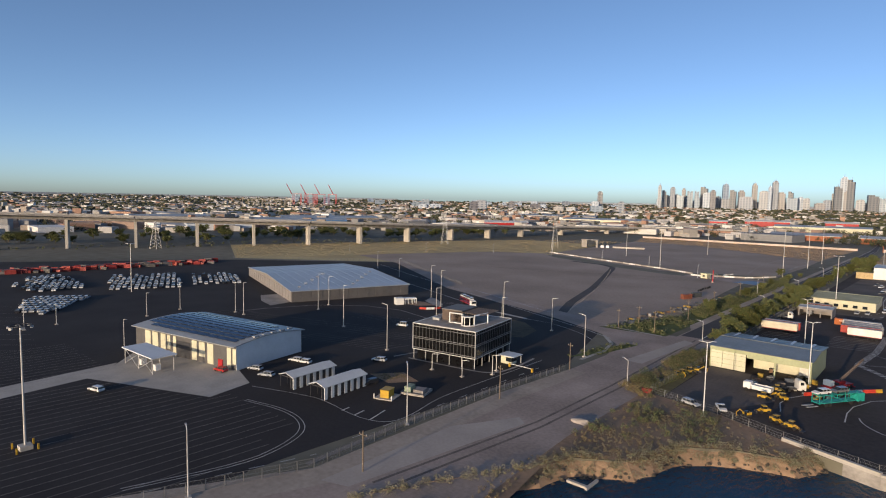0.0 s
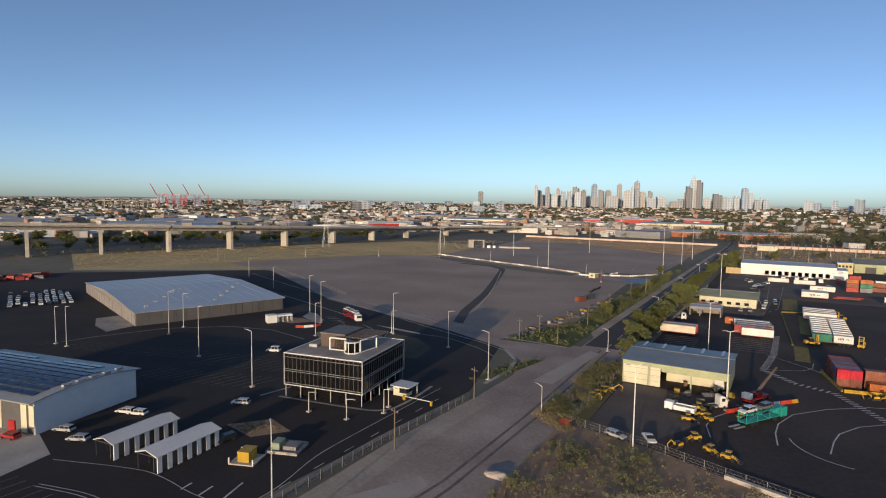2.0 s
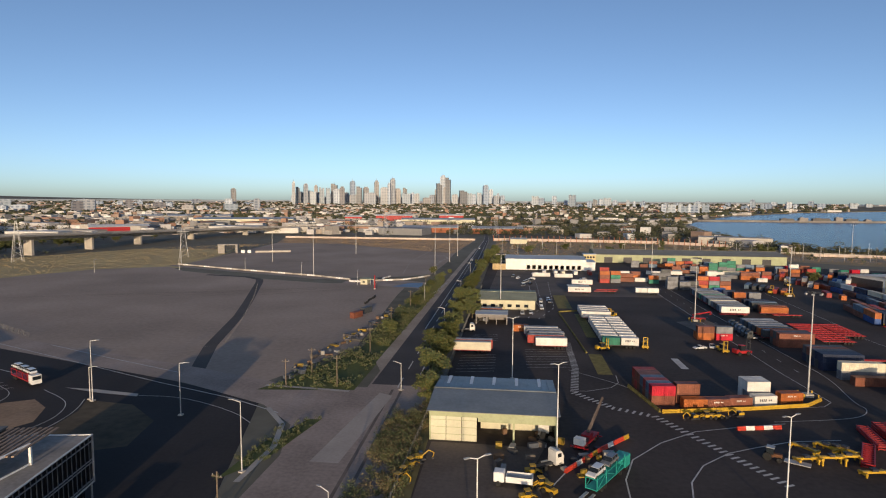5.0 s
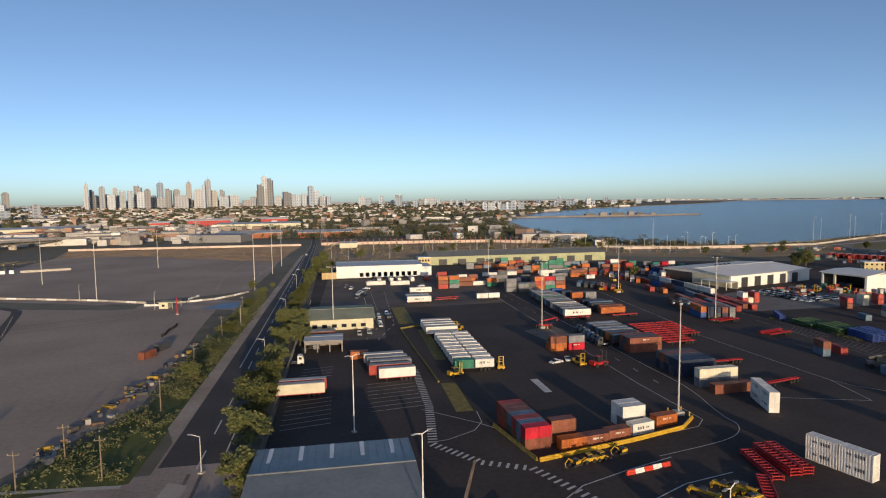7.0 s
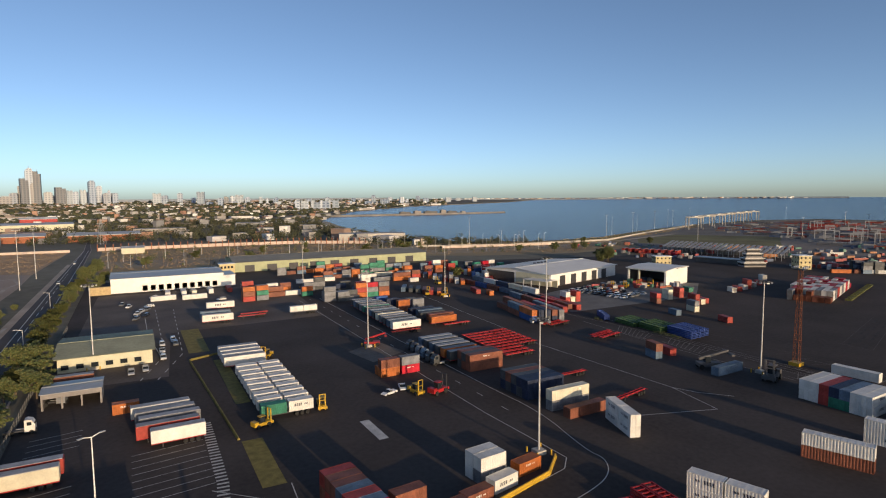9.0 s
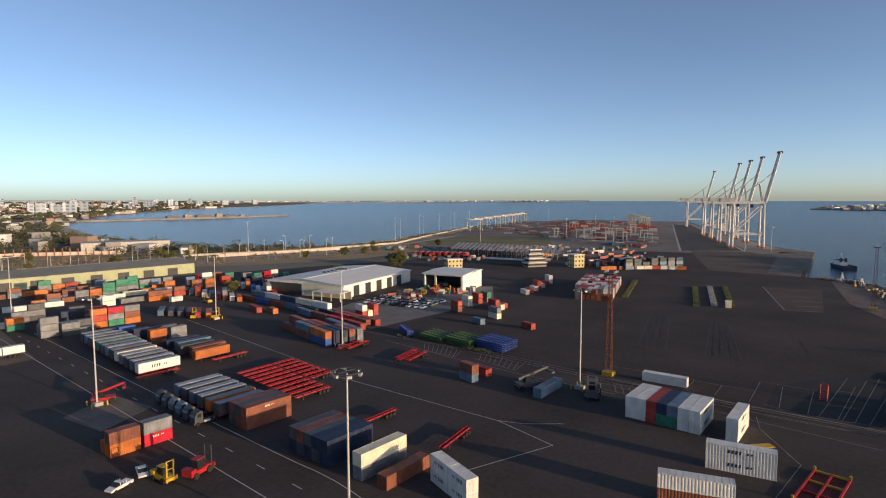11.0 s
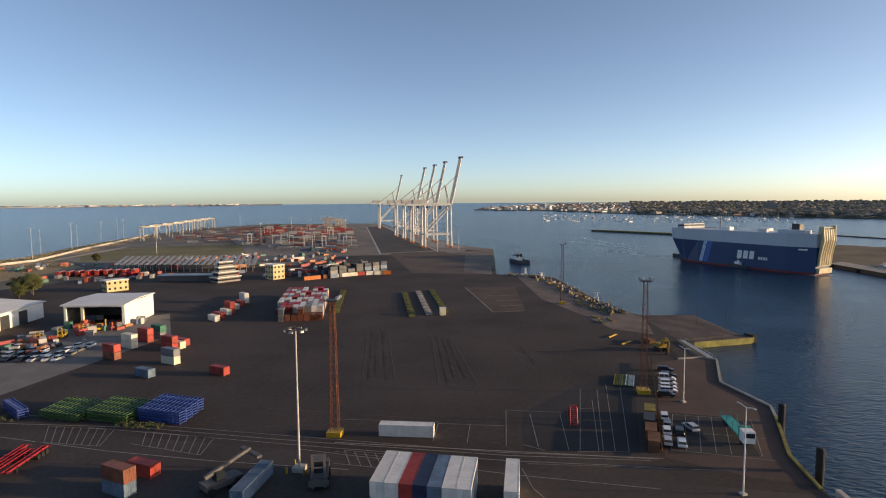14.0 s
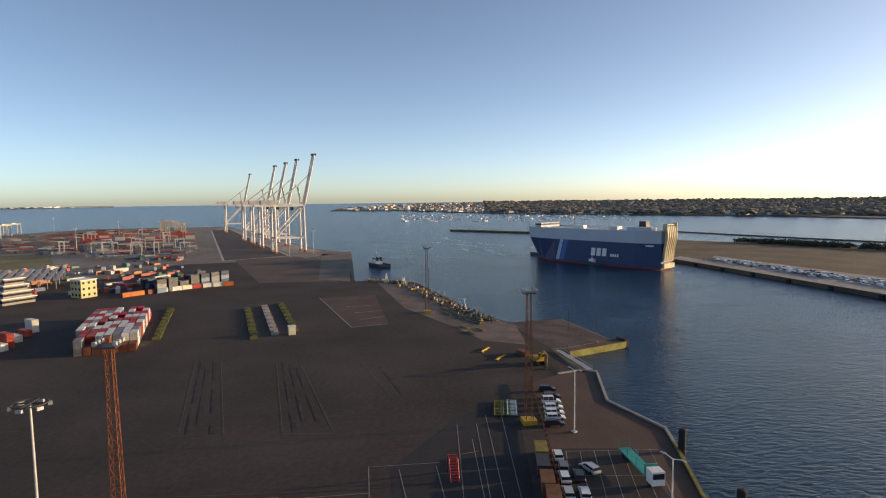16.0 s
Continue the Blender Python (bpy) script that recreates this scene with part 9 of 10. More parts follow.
for k in range(24):
    rod(bm, (-70 + k * 6, 14.6, 26), (-70 + k * 6, 14.6, 27.1), 0.06, n=4)
rod(bm, (-70, 14.6, 27.1), (68, 14.6, 27.1), 0.06, n=4)
part("railing", bm, PLAST_W, sp)
RAMP = mat("ramp_cream_paint", (0.50, 0.43, 0.27), 0.55, 0, 0.2, 0.25)
bm = bmesh.new()
extrude_y(bm, [(-72.1, 5.5), (-73.4, 5.5), (-74.2, 13), (-76.6, 22), (-75.6, 29.0), (-74.4, 29.0), (-74.8, 22), (-72.6, 13)], -8.0, 6.5)
part("stern_ramp", bm, RAMP, sp, "cream raised stern ramp")
for k in range(6):
    bm = bmesh.new()
    y = -7.6 + 2.7 * k
    extrude_y(bm, [(-73.4, 6), (-73.9, 6), (-74.7, 13), (-77.2, 22), (-76.0, 29.4), (-75.5, 29.4), (-76.6, 22), (-74.2, 13)], y - 0.25, y + 0.25)
    part("ramp_rib", bm, RAMP, sp)
part("ramp_gantry", boxes((-76.5, -72, -8.0, -7.3, 26, 31.5), (-76.5, -72, 5.8, 6.5, 26, 31), (-75, -74.3, -8, 6.5, 30, 30.6)), RAMP, sp)
part("stern_sill", boxes((-74.5, -72.05, -8.0, 7.0, 1.0, 4.2)), RAMP, sp)
part("name_bar", boxes((-3.4, 3.4, -0.05, 0.12, 0, 0.9)), PLAST_W, sp, at=pose(-63.0, 11.2, 15.4, 0, 0, math.degrees(math.atan2(6.6, 20))))
for k in range(14):
    part("port_opening", boxes((-66 + k * 7.4, -64.6 + k * 7.4, 14.9, 15.08, 14.2, 15.0)), STEEL_DARK, sp)


def tug(x, y, rz, s_=1.0, dark=True):
    t = thing("tug_boat", "small dark harbour tug with pale wheelhouse", "tug boat", pose(x, y, -2.5, 0, 0, rz), group="tug boats")
    t.scale = (s_, s_, s_)
    bm = bmesh.new()
    prism(bm, [(-14, -4.5), (8, -4.5), (13, -2), (14.5, 0), (13, 2), (8, 4.5), (-14, 4.5)], -1, 2.0)
    part("hull", bm, STEEL_DARK, t)
    part("bulwark", boxes((-14, 9, -4.6, -4.2, 2.0, 2.9), (-14, 9, 4.2, 4.6, 2.0, 2.9)), STEEL_DARK, t)
    part("deckhouse", boxes((-3, 7, -3, 3, 2, 4.8)), STEEL_WHITE, t)
    part("wheelhouse", boxes((0, 5, -2.3, 2.3, 4.8, 7.4)), STEEL_WHITE, t)
    part("window", boxes((-0.1, 5.1, -2.4, 2.4, 5.9, 6.9)), GLASS, t)
    part("funnel", boxes((-3, -1.6, -2.4, -1.2, 4.8, 8), (-3, -1.6, 1.2, 2.4, 4.8, 8)), STEEL_DARK, t)
    part("mast", boxes((1.5, 1.8, -0.15, 0.15, 7.4, 12)), STEEL_GREY, t)
    return t


tg = tug(611, 80, 200)
copy_thing(tg, pose(535, 56, -2.5, 0, 0, 200))
copy_thing(tg, pose(545, 231, -2.5, 0, 0, 30))
# foam streaks left by the tugs and launches
V, Fc = [], []
for (x0, y0), (x1, y1), bow, n_, wd in (((600, 70), (700, 150), 18, 150, 7), ((640, 120), (820, 190), -25, 150, 9), ((560, 30), (520, 52), 6, 90, 4), ((700, 60), (900, 160), 22, 120, 10), ((474, 10), (500, 22), 3, 70, 3)):
    for k in range(n_):
        u = rng.random()
        nx, ny = -(y1 - y0), (x1 - x0)
        L_ = math.hypot(nx, ny)
        o = bow * math.sin(math.pi * u) + rng.gauss(0, wd * 0.35)
        x, y = x0 + (x1 - x0) * u + nx / L_ * o, y0 + (y1 - y0) * u + ny / L_ * o
        a_ = math.atan2(y1 - y0, x1 - x0) + rng.gauss(0, 0.25)
        l_, w_ = rng.uniform(0.8, 3.4), rng.uniform(0.08, 0.3)
        c_, s_ = math.cos(a_), math.sin(a_)
        b = len(V)
        V += [(x - c_ * l_, y - s_ * l_, -2.46), (x + s_ * w_, y - c_ * w_, -2.46), (x + c_ * l_, y + s_ * l_, -2.46), (x - s_ * w_, y + c_ * w_, -2.46)]
        Fc.append((b, b + 1, b + 2, b + 3))
soup("wake_foam", V, Fc, FOAM, "thin broken foam streaks of boat wakes", "foam")
# yachts and a launch
vs, fs = [], []
for k in range(150):
    a_, d_ = rng.uniform(87, 108), rng.uniform(1500, 2150)
    x, y = polar(a_, d_)
    soup_box(x, y, -2.5, rng.uniform(7, 13), 3, 1.6, rng.uniform(0, 3))
    soup_box(x, y, -1, 0.35, 0.35, 13, 0)
soup("moored_yachts", vs, fs, PLAST_W, "scattered white yachts moored off the far shore", "yacht")
EDGE = [(448, 236), (433, 208), (386, 190), (339, 175.6), (310, 164.5)]
wr_ = random.Random(12)


def edge_point(f, off):
    """A place along the old wharf: f from 0 to 4 over its edge, off metres inland."""
    i = min(3, int(f))
    (xa, ya), (xb, yb) = EDGE[i], EDGE[i + 1]
    L = math.hypot(xb - xa, yb - ya)
    q = f - i
    return xa + (xb - xa) * q + (yb - ya) / L * off, ya + (yb - ya) * q - (xb - xa) / L * off


vs, fs = [], []
for k in range(260):
    x, y = edge_point(wr_.uniform(0.2, 4), abs(wr_.gauss(1.2, 3.2)) + 0.8)
    soup_box(x, y, 0.04, wr_.uniform(0.4, 1.9), wr_.uniform(0.3, 1.0), wr_.uniform(0.3, 1.5), wr_.uniform(0, 3))
for k in range(40):
    x, y = edge_point(wr_.uniform(0.8, 3.9), wr_.uniform(1, 6))
    soup_box(x, y, 0.04, 0.16, 0.16, wr_.uniform(1.5, 4.2), wr_.uniform(0, 3))
soup("wharf_clutter", vs, fs, YARDGEAR, "small bins, posts and gear along the old wharf", "clutter")
vs, fs = [], []
for k in range(34):
    x, y = edge_point(wr_.uniform(2.9, 4.0), wr_.uniform(4, 13))
    soup_box(x, y, 0.04 + wr_.choice((0, 0, 0.4)), wr_.uniform(3, 8), 0.45, wr_.uniform(0.25, 0.45), radians(wr_.gauss(22, 10)))
soup("steel_beams", vs, fs, island_mat("old_beam_paint", [(0.16, 0.14, 0.02), (0.07, 0.10, 0.03), (0.10, 0.07, 0.05), (0.05, 0.05, 0.05), (0.28, 0.19, 0.02)], 0.7), "yellow, green and rusty steel beams lying by the wharf", "beams")
bm = bmesh.new()
rod(bm, (0, 0, 0), (0, 0, 0.7), 0.28, n=8)
rod(bm, (0, 0, 0.7), (0, 0, 1.0), 0.42, 0.36, n=8)
bo = solo("mooring_bollard", bm, RUBBER, "black iron mooring bollard on the wharf edge", "bollard", pose(*edge_point(0.3, 0.9), 0.04))
for k in range(1, 24):
    copy_thing(bo, pose(*edge_point(0.3 + k * 0.158, 0.9), 0.04))
for f, off, hh in ((3.05, 2.5, 5.0), (1.2, 3, 4.0), (0.7, 4, 5.5)):
    hf = thing("hoist_frame", "small pale steel hoist frame on the wharf", "hoist", pose(*edge_point(f, off), 0.04, 0, 0, 30 * f))
    for sx in (-1.3, 1.3):
        for sy in (-0.9, 0.9):
            bm = bmesh.new()
            rod(bm, (sx, sy, 0), (sx * 0.35, 0, hh), 0.13, n=6)
            part("leg", bm, STEEL_WHITE, hf)
    bm = bmesh.new()
    rod(bm, (-1.4, 0, hh), (2.4, 0, hh), 0.16, n=6)
    part("beam", bm, STEEL_WHITE, hf)
    part("winch", boxes((-0.4, 0.4, -0.4, 0.4, 0.1, 0.9)), STEEL_DARK, hf)

vs, fs = [], []
CLUT = [(372, 430), (392, 372), (440, 345), (600, 380), (640, 470), (560, 500), (500, 560), (440, 640), (380, 610), (350, 520)]
for k in range(520):
    x, y = rng.uniform(350, 640), rng.uniform(345, 640)
    if inside(x, y, CLUT) and noise.noise(Vector((x * 0.02, y * 0.02, 1.0))) > -0.1:
        soup_box(x, y, 0.03, rng.choice((3, 6, 6, 12)), rng.uniform(1.8, 2.6), rng.uniform(1.2, 3.0), radians(rng.choice((-28, 62, 25))))
soup("terminal_clutter", vs, fs, FARCONT, "parked trucks, boxes and plant round the terminal gate", "clutter")

# ---- plants ----
def leaf_clump(V, Fc, cx, cy, cz, r, n, size, flat=0.6):
    for _ in range(n):
        a1, b1 = rng.uniform(0, 2 * math.pi), rng.uniform(-1, 1)
        q = r * rng.random() ** 0.4
        h_ = math.sqrt(1 - b1 * b1)
        p = Vector((cx + q * h_ * math.cos(a1), cy + q * h_ * math.sin(a1), cz + q * b1 * flat))
        u = Vector((rng.gauss(0, 1), rng.gauss(0, 1), rng.gauss(0, 0.6))).normalized()
        w_ = u.orthogonal().normalized()
        s = size * rng.uniform(0.6, 1.3)
        b = len(V)
        V += [tuple(p - u * s), tuple(p + w_ * s * 0.55), tuple(p + u * s), tuple(p - w_ * s * 0.55)]
        Fc.append((b, b + 1, b + 2, b + 3))


def tree_proto(h, spread, k_):
    t = thing("gum_tree", "spreading olive-green gum tree with uneven crown", "tree", pose(0, 0, -100), group="roadside trees")
    bm = bmesh.new()
    rod(bm, (0, 0, 0), (0.2, 0.1, h * 0.4), 0.3, 0.2, 8)
    limbs = []
    for i in range(6):
        a_ = 2 * math.pi * i / 6 + rng.uniform(-0.4, 0.4)
        e_ = (spread * 0.55 * math.cos(a_), spread * 0.55 * math.sin(a_), h * rng.uniform(0.6, 0.85))
        rod(bm, (0.15, 0.1, h * rng.uniform(0.25, 0.4)), e_, 0.15, 0.05, 5)
        limbs.append(e_)
    part("trunk", bm, BARK, t)
    V, Fc = [], []
    for ex, ey, ez in limbs:
        for _ in range(4):
            leaf_clump(V, Fc, ex + rng.gauss(0, spread * 0.2), ey + rng.gauss(0, spread * 0.2), ez + rng.gauss(0, h * 0.09), spread * rng.uniform(0.22, 0.36), 85, 0.34)
    for _ in range(7):
        leaf_clump(V, Fc, rng.gauss(0, spread * 0.25), rng.gauss(0, spread * 0.25), h * rng.uniform(0.62, 0.98), spread * 0.3, 85, 0.34)
    for _ in range(12):
        a_ = rng.uniform(0, 2 * math.pi)
        leaf_clump(V, Fc, spread * 0.42 * math.cos(a_), spread * 0.42 * math.sin(a_), h * rng.uniform(0.3, 0.6), spread * rng.uniform(0.22, 0.32), 80, 0.34)
    me = bpy.data.meshes.new("crown")
    me.from_pydata(V, [], Fc)
    me.update()
    me.materials.append(LEAF)
    part("crown", me, LEAF, t)
    return t


TREES = [tree_proto(9.5, 5.2, 0), tree_proto(8.0, 4.4, 1), tree_proto(11, 5.8, 2), tree_proto(7.0, 4.0, 3)]
TPOS = [(-57.6, 232), (-57.0, 240.5), (-58.0, 250), (-56.8, 259), (-57.4, 268), (-58, 279), (-57.4, 290), (-57.8, 301), (-58.6, 320), (-58.2, 333), (-58.4, 346), (-59.0, 360), (-58.2, 372), (-58.6, 386), (-58.8, 402), (-58, 418), (-58.4, 440), (-58, 460), (-57.4, 480), (-57.6, 500), (-56.8, 520), (-56, 540), (-55, 560), (-54, 580), (-53, 600), (-50, 620), (-52, 640), (-48, 520), (-46, 545), (-45, 575),
        (-82, 286), (-81, 318), (-82, 350), (-81, 382), (-83, 410), (-80, 440), (-82, 455), (-80, 480), (-55, 347), (-54, 338), (-52, 326), (-56, 214), (-90, 470), (160, 470), (306, 493), (301, 487), (312, 499), (318, 503), (316, 495), (324, 500), (311, 489), (250, 490), (60, 655), (112, 668), (160, 640), (205, 655), (214, 690), (238, 690), (245, 684), (228, 696), (330, 580), (352, 577), (372, 585), (296, 590), (20, 690), (80, 700), (130, 742), (-20, 640), (420, 640), (470, 590)]
for k, (x, y) in enumerate(TPOS):
    p = TREES[k % 4]
    m_ = pose(x + rng.uniform(-0.6, 0.6), y, 0.0, 0, 0, rng.uniform(0, 360))
    if k < 4:
        p.matrix_basis = m_
    else:
        o = copy_thing(p, m_)
        f_ = rng.uniform(0.8, 1.12) if x > -75 else rng.uniform(0.45, 0.68)
        o.scale = (f_, f_, f_ * rng.uniform(0.85, 1.1))


BELT = [(-665, 60), (-655, 140), (-622, 215), (-592, 290), (-560, 370), (-545, 440), (-530, 560), (-520, 660), (-500, 780), (-560, 800), (-640, 640), (-700, 420), (-780, 220), (-800, 80)]
for k in range(300):
    x, y = rng.uniform(-800, -490), rng.uniform(60, 800)
    if not inside(x, y, BELT):
        continue
    o = tagged(copy_thing(TREES[k % 4], pose(x, y, -0.2, 0, 0, rng.uniform(0, 360))), "dark bushy gum tree in the belt below the viaduct", "tree", "belt trees")
    f_ = rng.uniform(0.7, 1.25)
    o.scale = (f_ * 1.25, f_ * 1.25, f_)


def scrub(name, poly, n, mt, label, size=(0.5, 1.3), leaf=0.28, per=16):
    V, Fc = [], []
    xs, ys = [p[0] for p in poly], [p[1] for p in poly]
    k = 0
    while k < n:
        x, y = rng.uniform(min(xs), max(xs)), rng.uniform(min(ys), max(ys))
        if not inside(x, y, poly) or noise.noise(Vector((x * 0.09, y * 0.09, 3.0))) < rng.uniform(-0.45, 0.25):
            k += 0.2
            continue
        r = rng.uniform(*size)
        leaf_clump(V, Fc, x, y, r * 0.7, r, per, leaf, 0.9)
        k += 1
    me_ = soup(name, V, Fc, mt, label, "scrub")
    return me_


scrub("bank_scrub", [(-90, 18), (-54, 42), (-52, 74), (-54, 92), (-50, 101), (-40, 108), (-36, 122), (-27, 129.5), (-19, 133), (-24, 141), (-36, 146.5), (-55, 151), (-57, 112), (-57, 74)], 3000, DRYSHRUB, "dry straw-brown grass tufts over the bank", (0.18, 0.5), 0.11, 22)
scrub("bank_bushes", [(-57, 110), (-45, 118), (-36, 124), (-28, 131), (-36, 146), (-56, 150)], 90, SHRUB, "olive bushes among the dry bank grass", (0.6, 1.4), 0.17, 60)
scrub("fence_scrub", [(-64, 158), (-56, 150), (-54, 170), (-53.5, 206), (-56, 228), (-63, 218)], 380, SHRUB, "tall green weeds and bushes beside the yard fence", (0.6, 1.7), 0.17, 70)
scrub("fence_weeds", [(-64, 150), (-55, 146), (-54, 170), (-53.5, 206), (-56, 228), (-63, 218)], 420, DRYSHRUB, "tall straw-coloured weeds beside the yard fence", (0.5, 1.6), 0.15, 60)
scrub("verge_scrub", [(-104, 220), (-79, 223), (-77, 400), (-79, 440), (-89, 440), (-90, 268)], 1100, SHRUB, "mixed green and straw weeds along the road verge", (0.5, 1.3), 0.28, 18)
scrub("verge_bushes", [(-88, 275), (-80, 270), (-78, 440), (-86, 470)], 330, SHRUB, "dark olive bushes along the road verge", (1.0, 2.4), 0.24, 80)
scrub("island_scrub", [(-92, 166), (-84, 176), (-80, 202), (-88, 196)], 110, SHRUB, "low weeds on the junction island", (0.35, 0.9), 0.14, 34)
scrub("bed_scrub", [(-121, 109), (-112, 107.5), (-108, 114), (-116, 116.5)], 60, DRYSHRUB, "dry plants in the garden bed", (0.25, 0.5), 0.12, 20)
STRAW = island_mat("straw_tuft", [(0.44, 0.32, 0.15), (0.37, 0.265, 0.12), (0.52, 0.39, 0.20), (0.29, 0.225, 0.10)], 0.9)
BROWNTUFT = island_mat("brown_tuft", [(0.36, 0.235, 0.125), (0.30, 0.19, 0.10), (0.42, 0.285, 0.16), (0.22, 0.165, 0.08)], 0.9)
scrub("verge_grass", [(-556, 300), (-440, 242), (-400, 325), (-386, 373), (-363, 430), (-345, 466), (-300, 494), (-322, 740), (-420, 640), (-518, 420)], 7500, STRAW, "dry straw-yellow grass tufts below the viaduct", (0.15, 0.45), 0.26, 7)
scrub("brown_lot_tufts", [(-316, 742), (-239, 740), (-186, 704), (-94, 640), (-86, 826), (-180, 831), (-340, 830)], 6500, BROWNTUFT, "low golden-brown weeds over the far dirt lot", (0.12, 0.35), 0.26, 6)
scrub("rail_land_tufts", [(-52, 630), (36, 630), (192, 630), (250, 600), (340, 575), (440, 585), (480, 655), (430, 685), (305, 710), (255, 755), (214, 762), (143, 808), (0, 824), (-56, 826)], 5500, BROWNTUFT, "brown dry weeds over the rail land", (0.25, 0.7), 0.36, 8)
scrub("rail_land_bushes", [(-50, 640), (36, 630), (192, 634), (250, 610), (340, 580), (440, 590), (470, 640), (305, 700), (214, 755), (143, 800), (0, 815), (-50, 820)], 150, SHRUB, "scattered olive bushes over the rail land", (1.2, 2.8), 0.6, 34)
scrub("bay_tufts", [(318, 735), (400, 692), (500, 697), (615, 752), (860, 845), (850, 815), (610, 705), (480, 665), (430, 690), (305, 716)], 1500, STRAW, "golden dry grass along the bay", (0.5, 1.2), 0.6, 9)
scrub("rack_weeds", [(150, 286), (153, 286), (151, 330), (148, 330)], 120, SHRUB, "green weeds along the rack piles", (0.3, 0.8), 0.12, 40)
scrub("viaduct_scrub", [(-650, 60), (-600, 70), (-560, 230), (-520, 340), (-486, 450), (-470, 600), (-500, 640), (-600, 300)], 300, SHRUB, "scattered scrub and low trees below the viaduct", (0.8, 1.8), 0.4, 26)
scrub("bay_trees", [(262, 690), (330, 690), (400, 672), (400, 690), (319, 738), (275, 860), (260, 960), (235, 960), (240, 760)], 420, FARTREE, "dark row of trees along the bay", (2.5, 5.0), 0.9, 30)
# sloping shore bank with pale bushes, then rocks
SH = [(-70, 60), (-54, 92), (-52, 100), (-42, 107), (-37.5, 121), (-28, 128), (-19, 131), (-15, 138)]
V, Fc = [], []
rows_ = []
for (xa, ya), (xb, yb) in zip(SH[:-1], SH[1:]):
    n_ = max(3, int(math.hypot(xb - xa, yb - ya) / 1.4))
    for i in range(n_):
        rows_.append((xa + (xb - xa) * i / n_, ya + (yb - ya) * i / n_))
rows_.append(SH[-1])
for x, y in rows_:
    for j in range(7):
        o = -1.2 + 5.4 * j / 6 + 0.7 * noise.noise(Vector((x * 0.3, y * 0.3, j * 0.2)))
        V.append((x + o * 0.78, y - o * 0.62, 0.1 - 3.4 * (j / 6) ** 1.3 + 0.3 * noise.noise(Vector((x * 0.5, y * 0.5, j)))))
for i in range(len(rows_) - 1):
    for j in range(6):
        a_ = i * 7 + j
        Fc.append((a_, a_ + 1, a_ + 8, a_ + 7))
soup("shore_bank", V, Fc, DIRT, "sloping bare dirt bank down to the inlet", "bank")
V, Fc = [], []
for k in range(420):
    x, y = rng.choice(rows_)
    o = rng.uniform(-1.5, 2.6)
    r = rng.uniform(0.4, 1.25)
    leaf_clump(V, Fc, x + o * 0.78 + rng.uniform(-0.7, 0.7), y - o * 0.62 + rng.uniform(-0.7, 0.7), 0.1 - 3.4 * max(0.0, (o + 1.2) / 5.4) ** 1.3 + r * 0.55, r, 60, 0.13, 0.85)
soup("shore_bushes", V, Fc, PALEBUSH, "pale olive saltbush along the inlet shore", "bushes")
# shore rocks
rk = bmesh.new()
for k in range(160):
    s = rng.random()
    pts = [(-70, 60), (-54, 92), (-52, 100), (-42, 107), (-37.5, 121), (-28, 128), (-19, 131), (-15, 138)]
    i = min(6, int(s * 7))
    f_ = s * 7 - i
    x, y = pts[i][0] + (pts[i + 1][0] - pts[i][0]) * f_, pts[i][1] + (pts[i + 1][1] - pts[i][1]) * f_
    off = rng.uniform(1.5, 4.2)
    r = rng.uniform(0.18, 0.55)
    c = Vector((x + off * 0.75, y - off * 0.6, -0.4 - off * 0.6 + rng.uniform(-0.2, 0.3)))
    g = bmesh.ops.create_icosphere(rk, subdivisions=1, radius=r)
    for v in g["verts"]:
        v.co = Vector((v.co.x * rng.uniform(0.7, 1.3), v.co.y * rng.uniform(0.7, 1.3), v.co.z * rng.uniform(0.5, 0.9))) + c
solo("shore_rocks", rk, ROCK, "jumbled grey-brown rocks along the inlet shore", "rocks", kind="stuff")
bm = bmesh.new()
for b in ((-48.5, -44.5, 94.5, 95.2, -2.0, -1.5), (-44.5, -44, 94.2, 98.8, -2.0, -1.5)):
    box(bm, *b)
solo("broken_slab", bm, CONCRETE, "broken white concrete edge at the waterline", "slab")
bm = bmesh.new()
g = bmesh.ops.create_icosphere(bm, subdivisions=2, radius=1.0)
for v in bm.verts:
    q = 1 + 0.3 * noise.noise(v.co * 1.7)
    v.co = Vector((v.co.x * 2.6 * q, v.co.y * 1.5 * q, max(-0.1, v.co.z * 0.9 * q)))
solo("sand_heap", bm, PALEPATCH, "heap of pale sand dumped at the road edge", "heap", pose(-58.8, 119.1, 0.06))

# small containers, plant and debris on the gravel lot
for x, y, c, rz in ((-104.2, 320, "brown", 66), (-102.6, 331, "dark", 70)):
    put_container(x, y, 0.05, L2, c, rz)
vs, fs = [], []
for k in range(90):
    s = rng.random()
    soup_box(-101 + 14 * s + rng.uniform(-3, 3), 232 + 120 * s + rng.uniform(-4, 4), 0.03, rng.uniform(0.6, 3.5), rng.uniform(0.5, 1.5), rng.uniform(0.2, 1.3), rng.uniform(0, 3))
soup("lot_debris", vs, fs, YARDGEAR, "scrap, pallets and rubble along the lot edge", "debris")
vs, fs = [], []
for k in range(170):
    s = rng.random()
    soup_box(-440 + 22 * s + rng.uniform(-7, 7), 82 + 130 * s + rng.uniform(-3, 3), 0.04, rng.uniform(2.5, 6), rng.uniform(1.5, 2.5), rng.uniform(1.2, 3.0), rng.uniform(0.6, 1.5))
soup("red_machinery", vs, fs, REDGEAR, "long row of red farm machinery behind the car rows", "machinery")
vs, fs = [], []
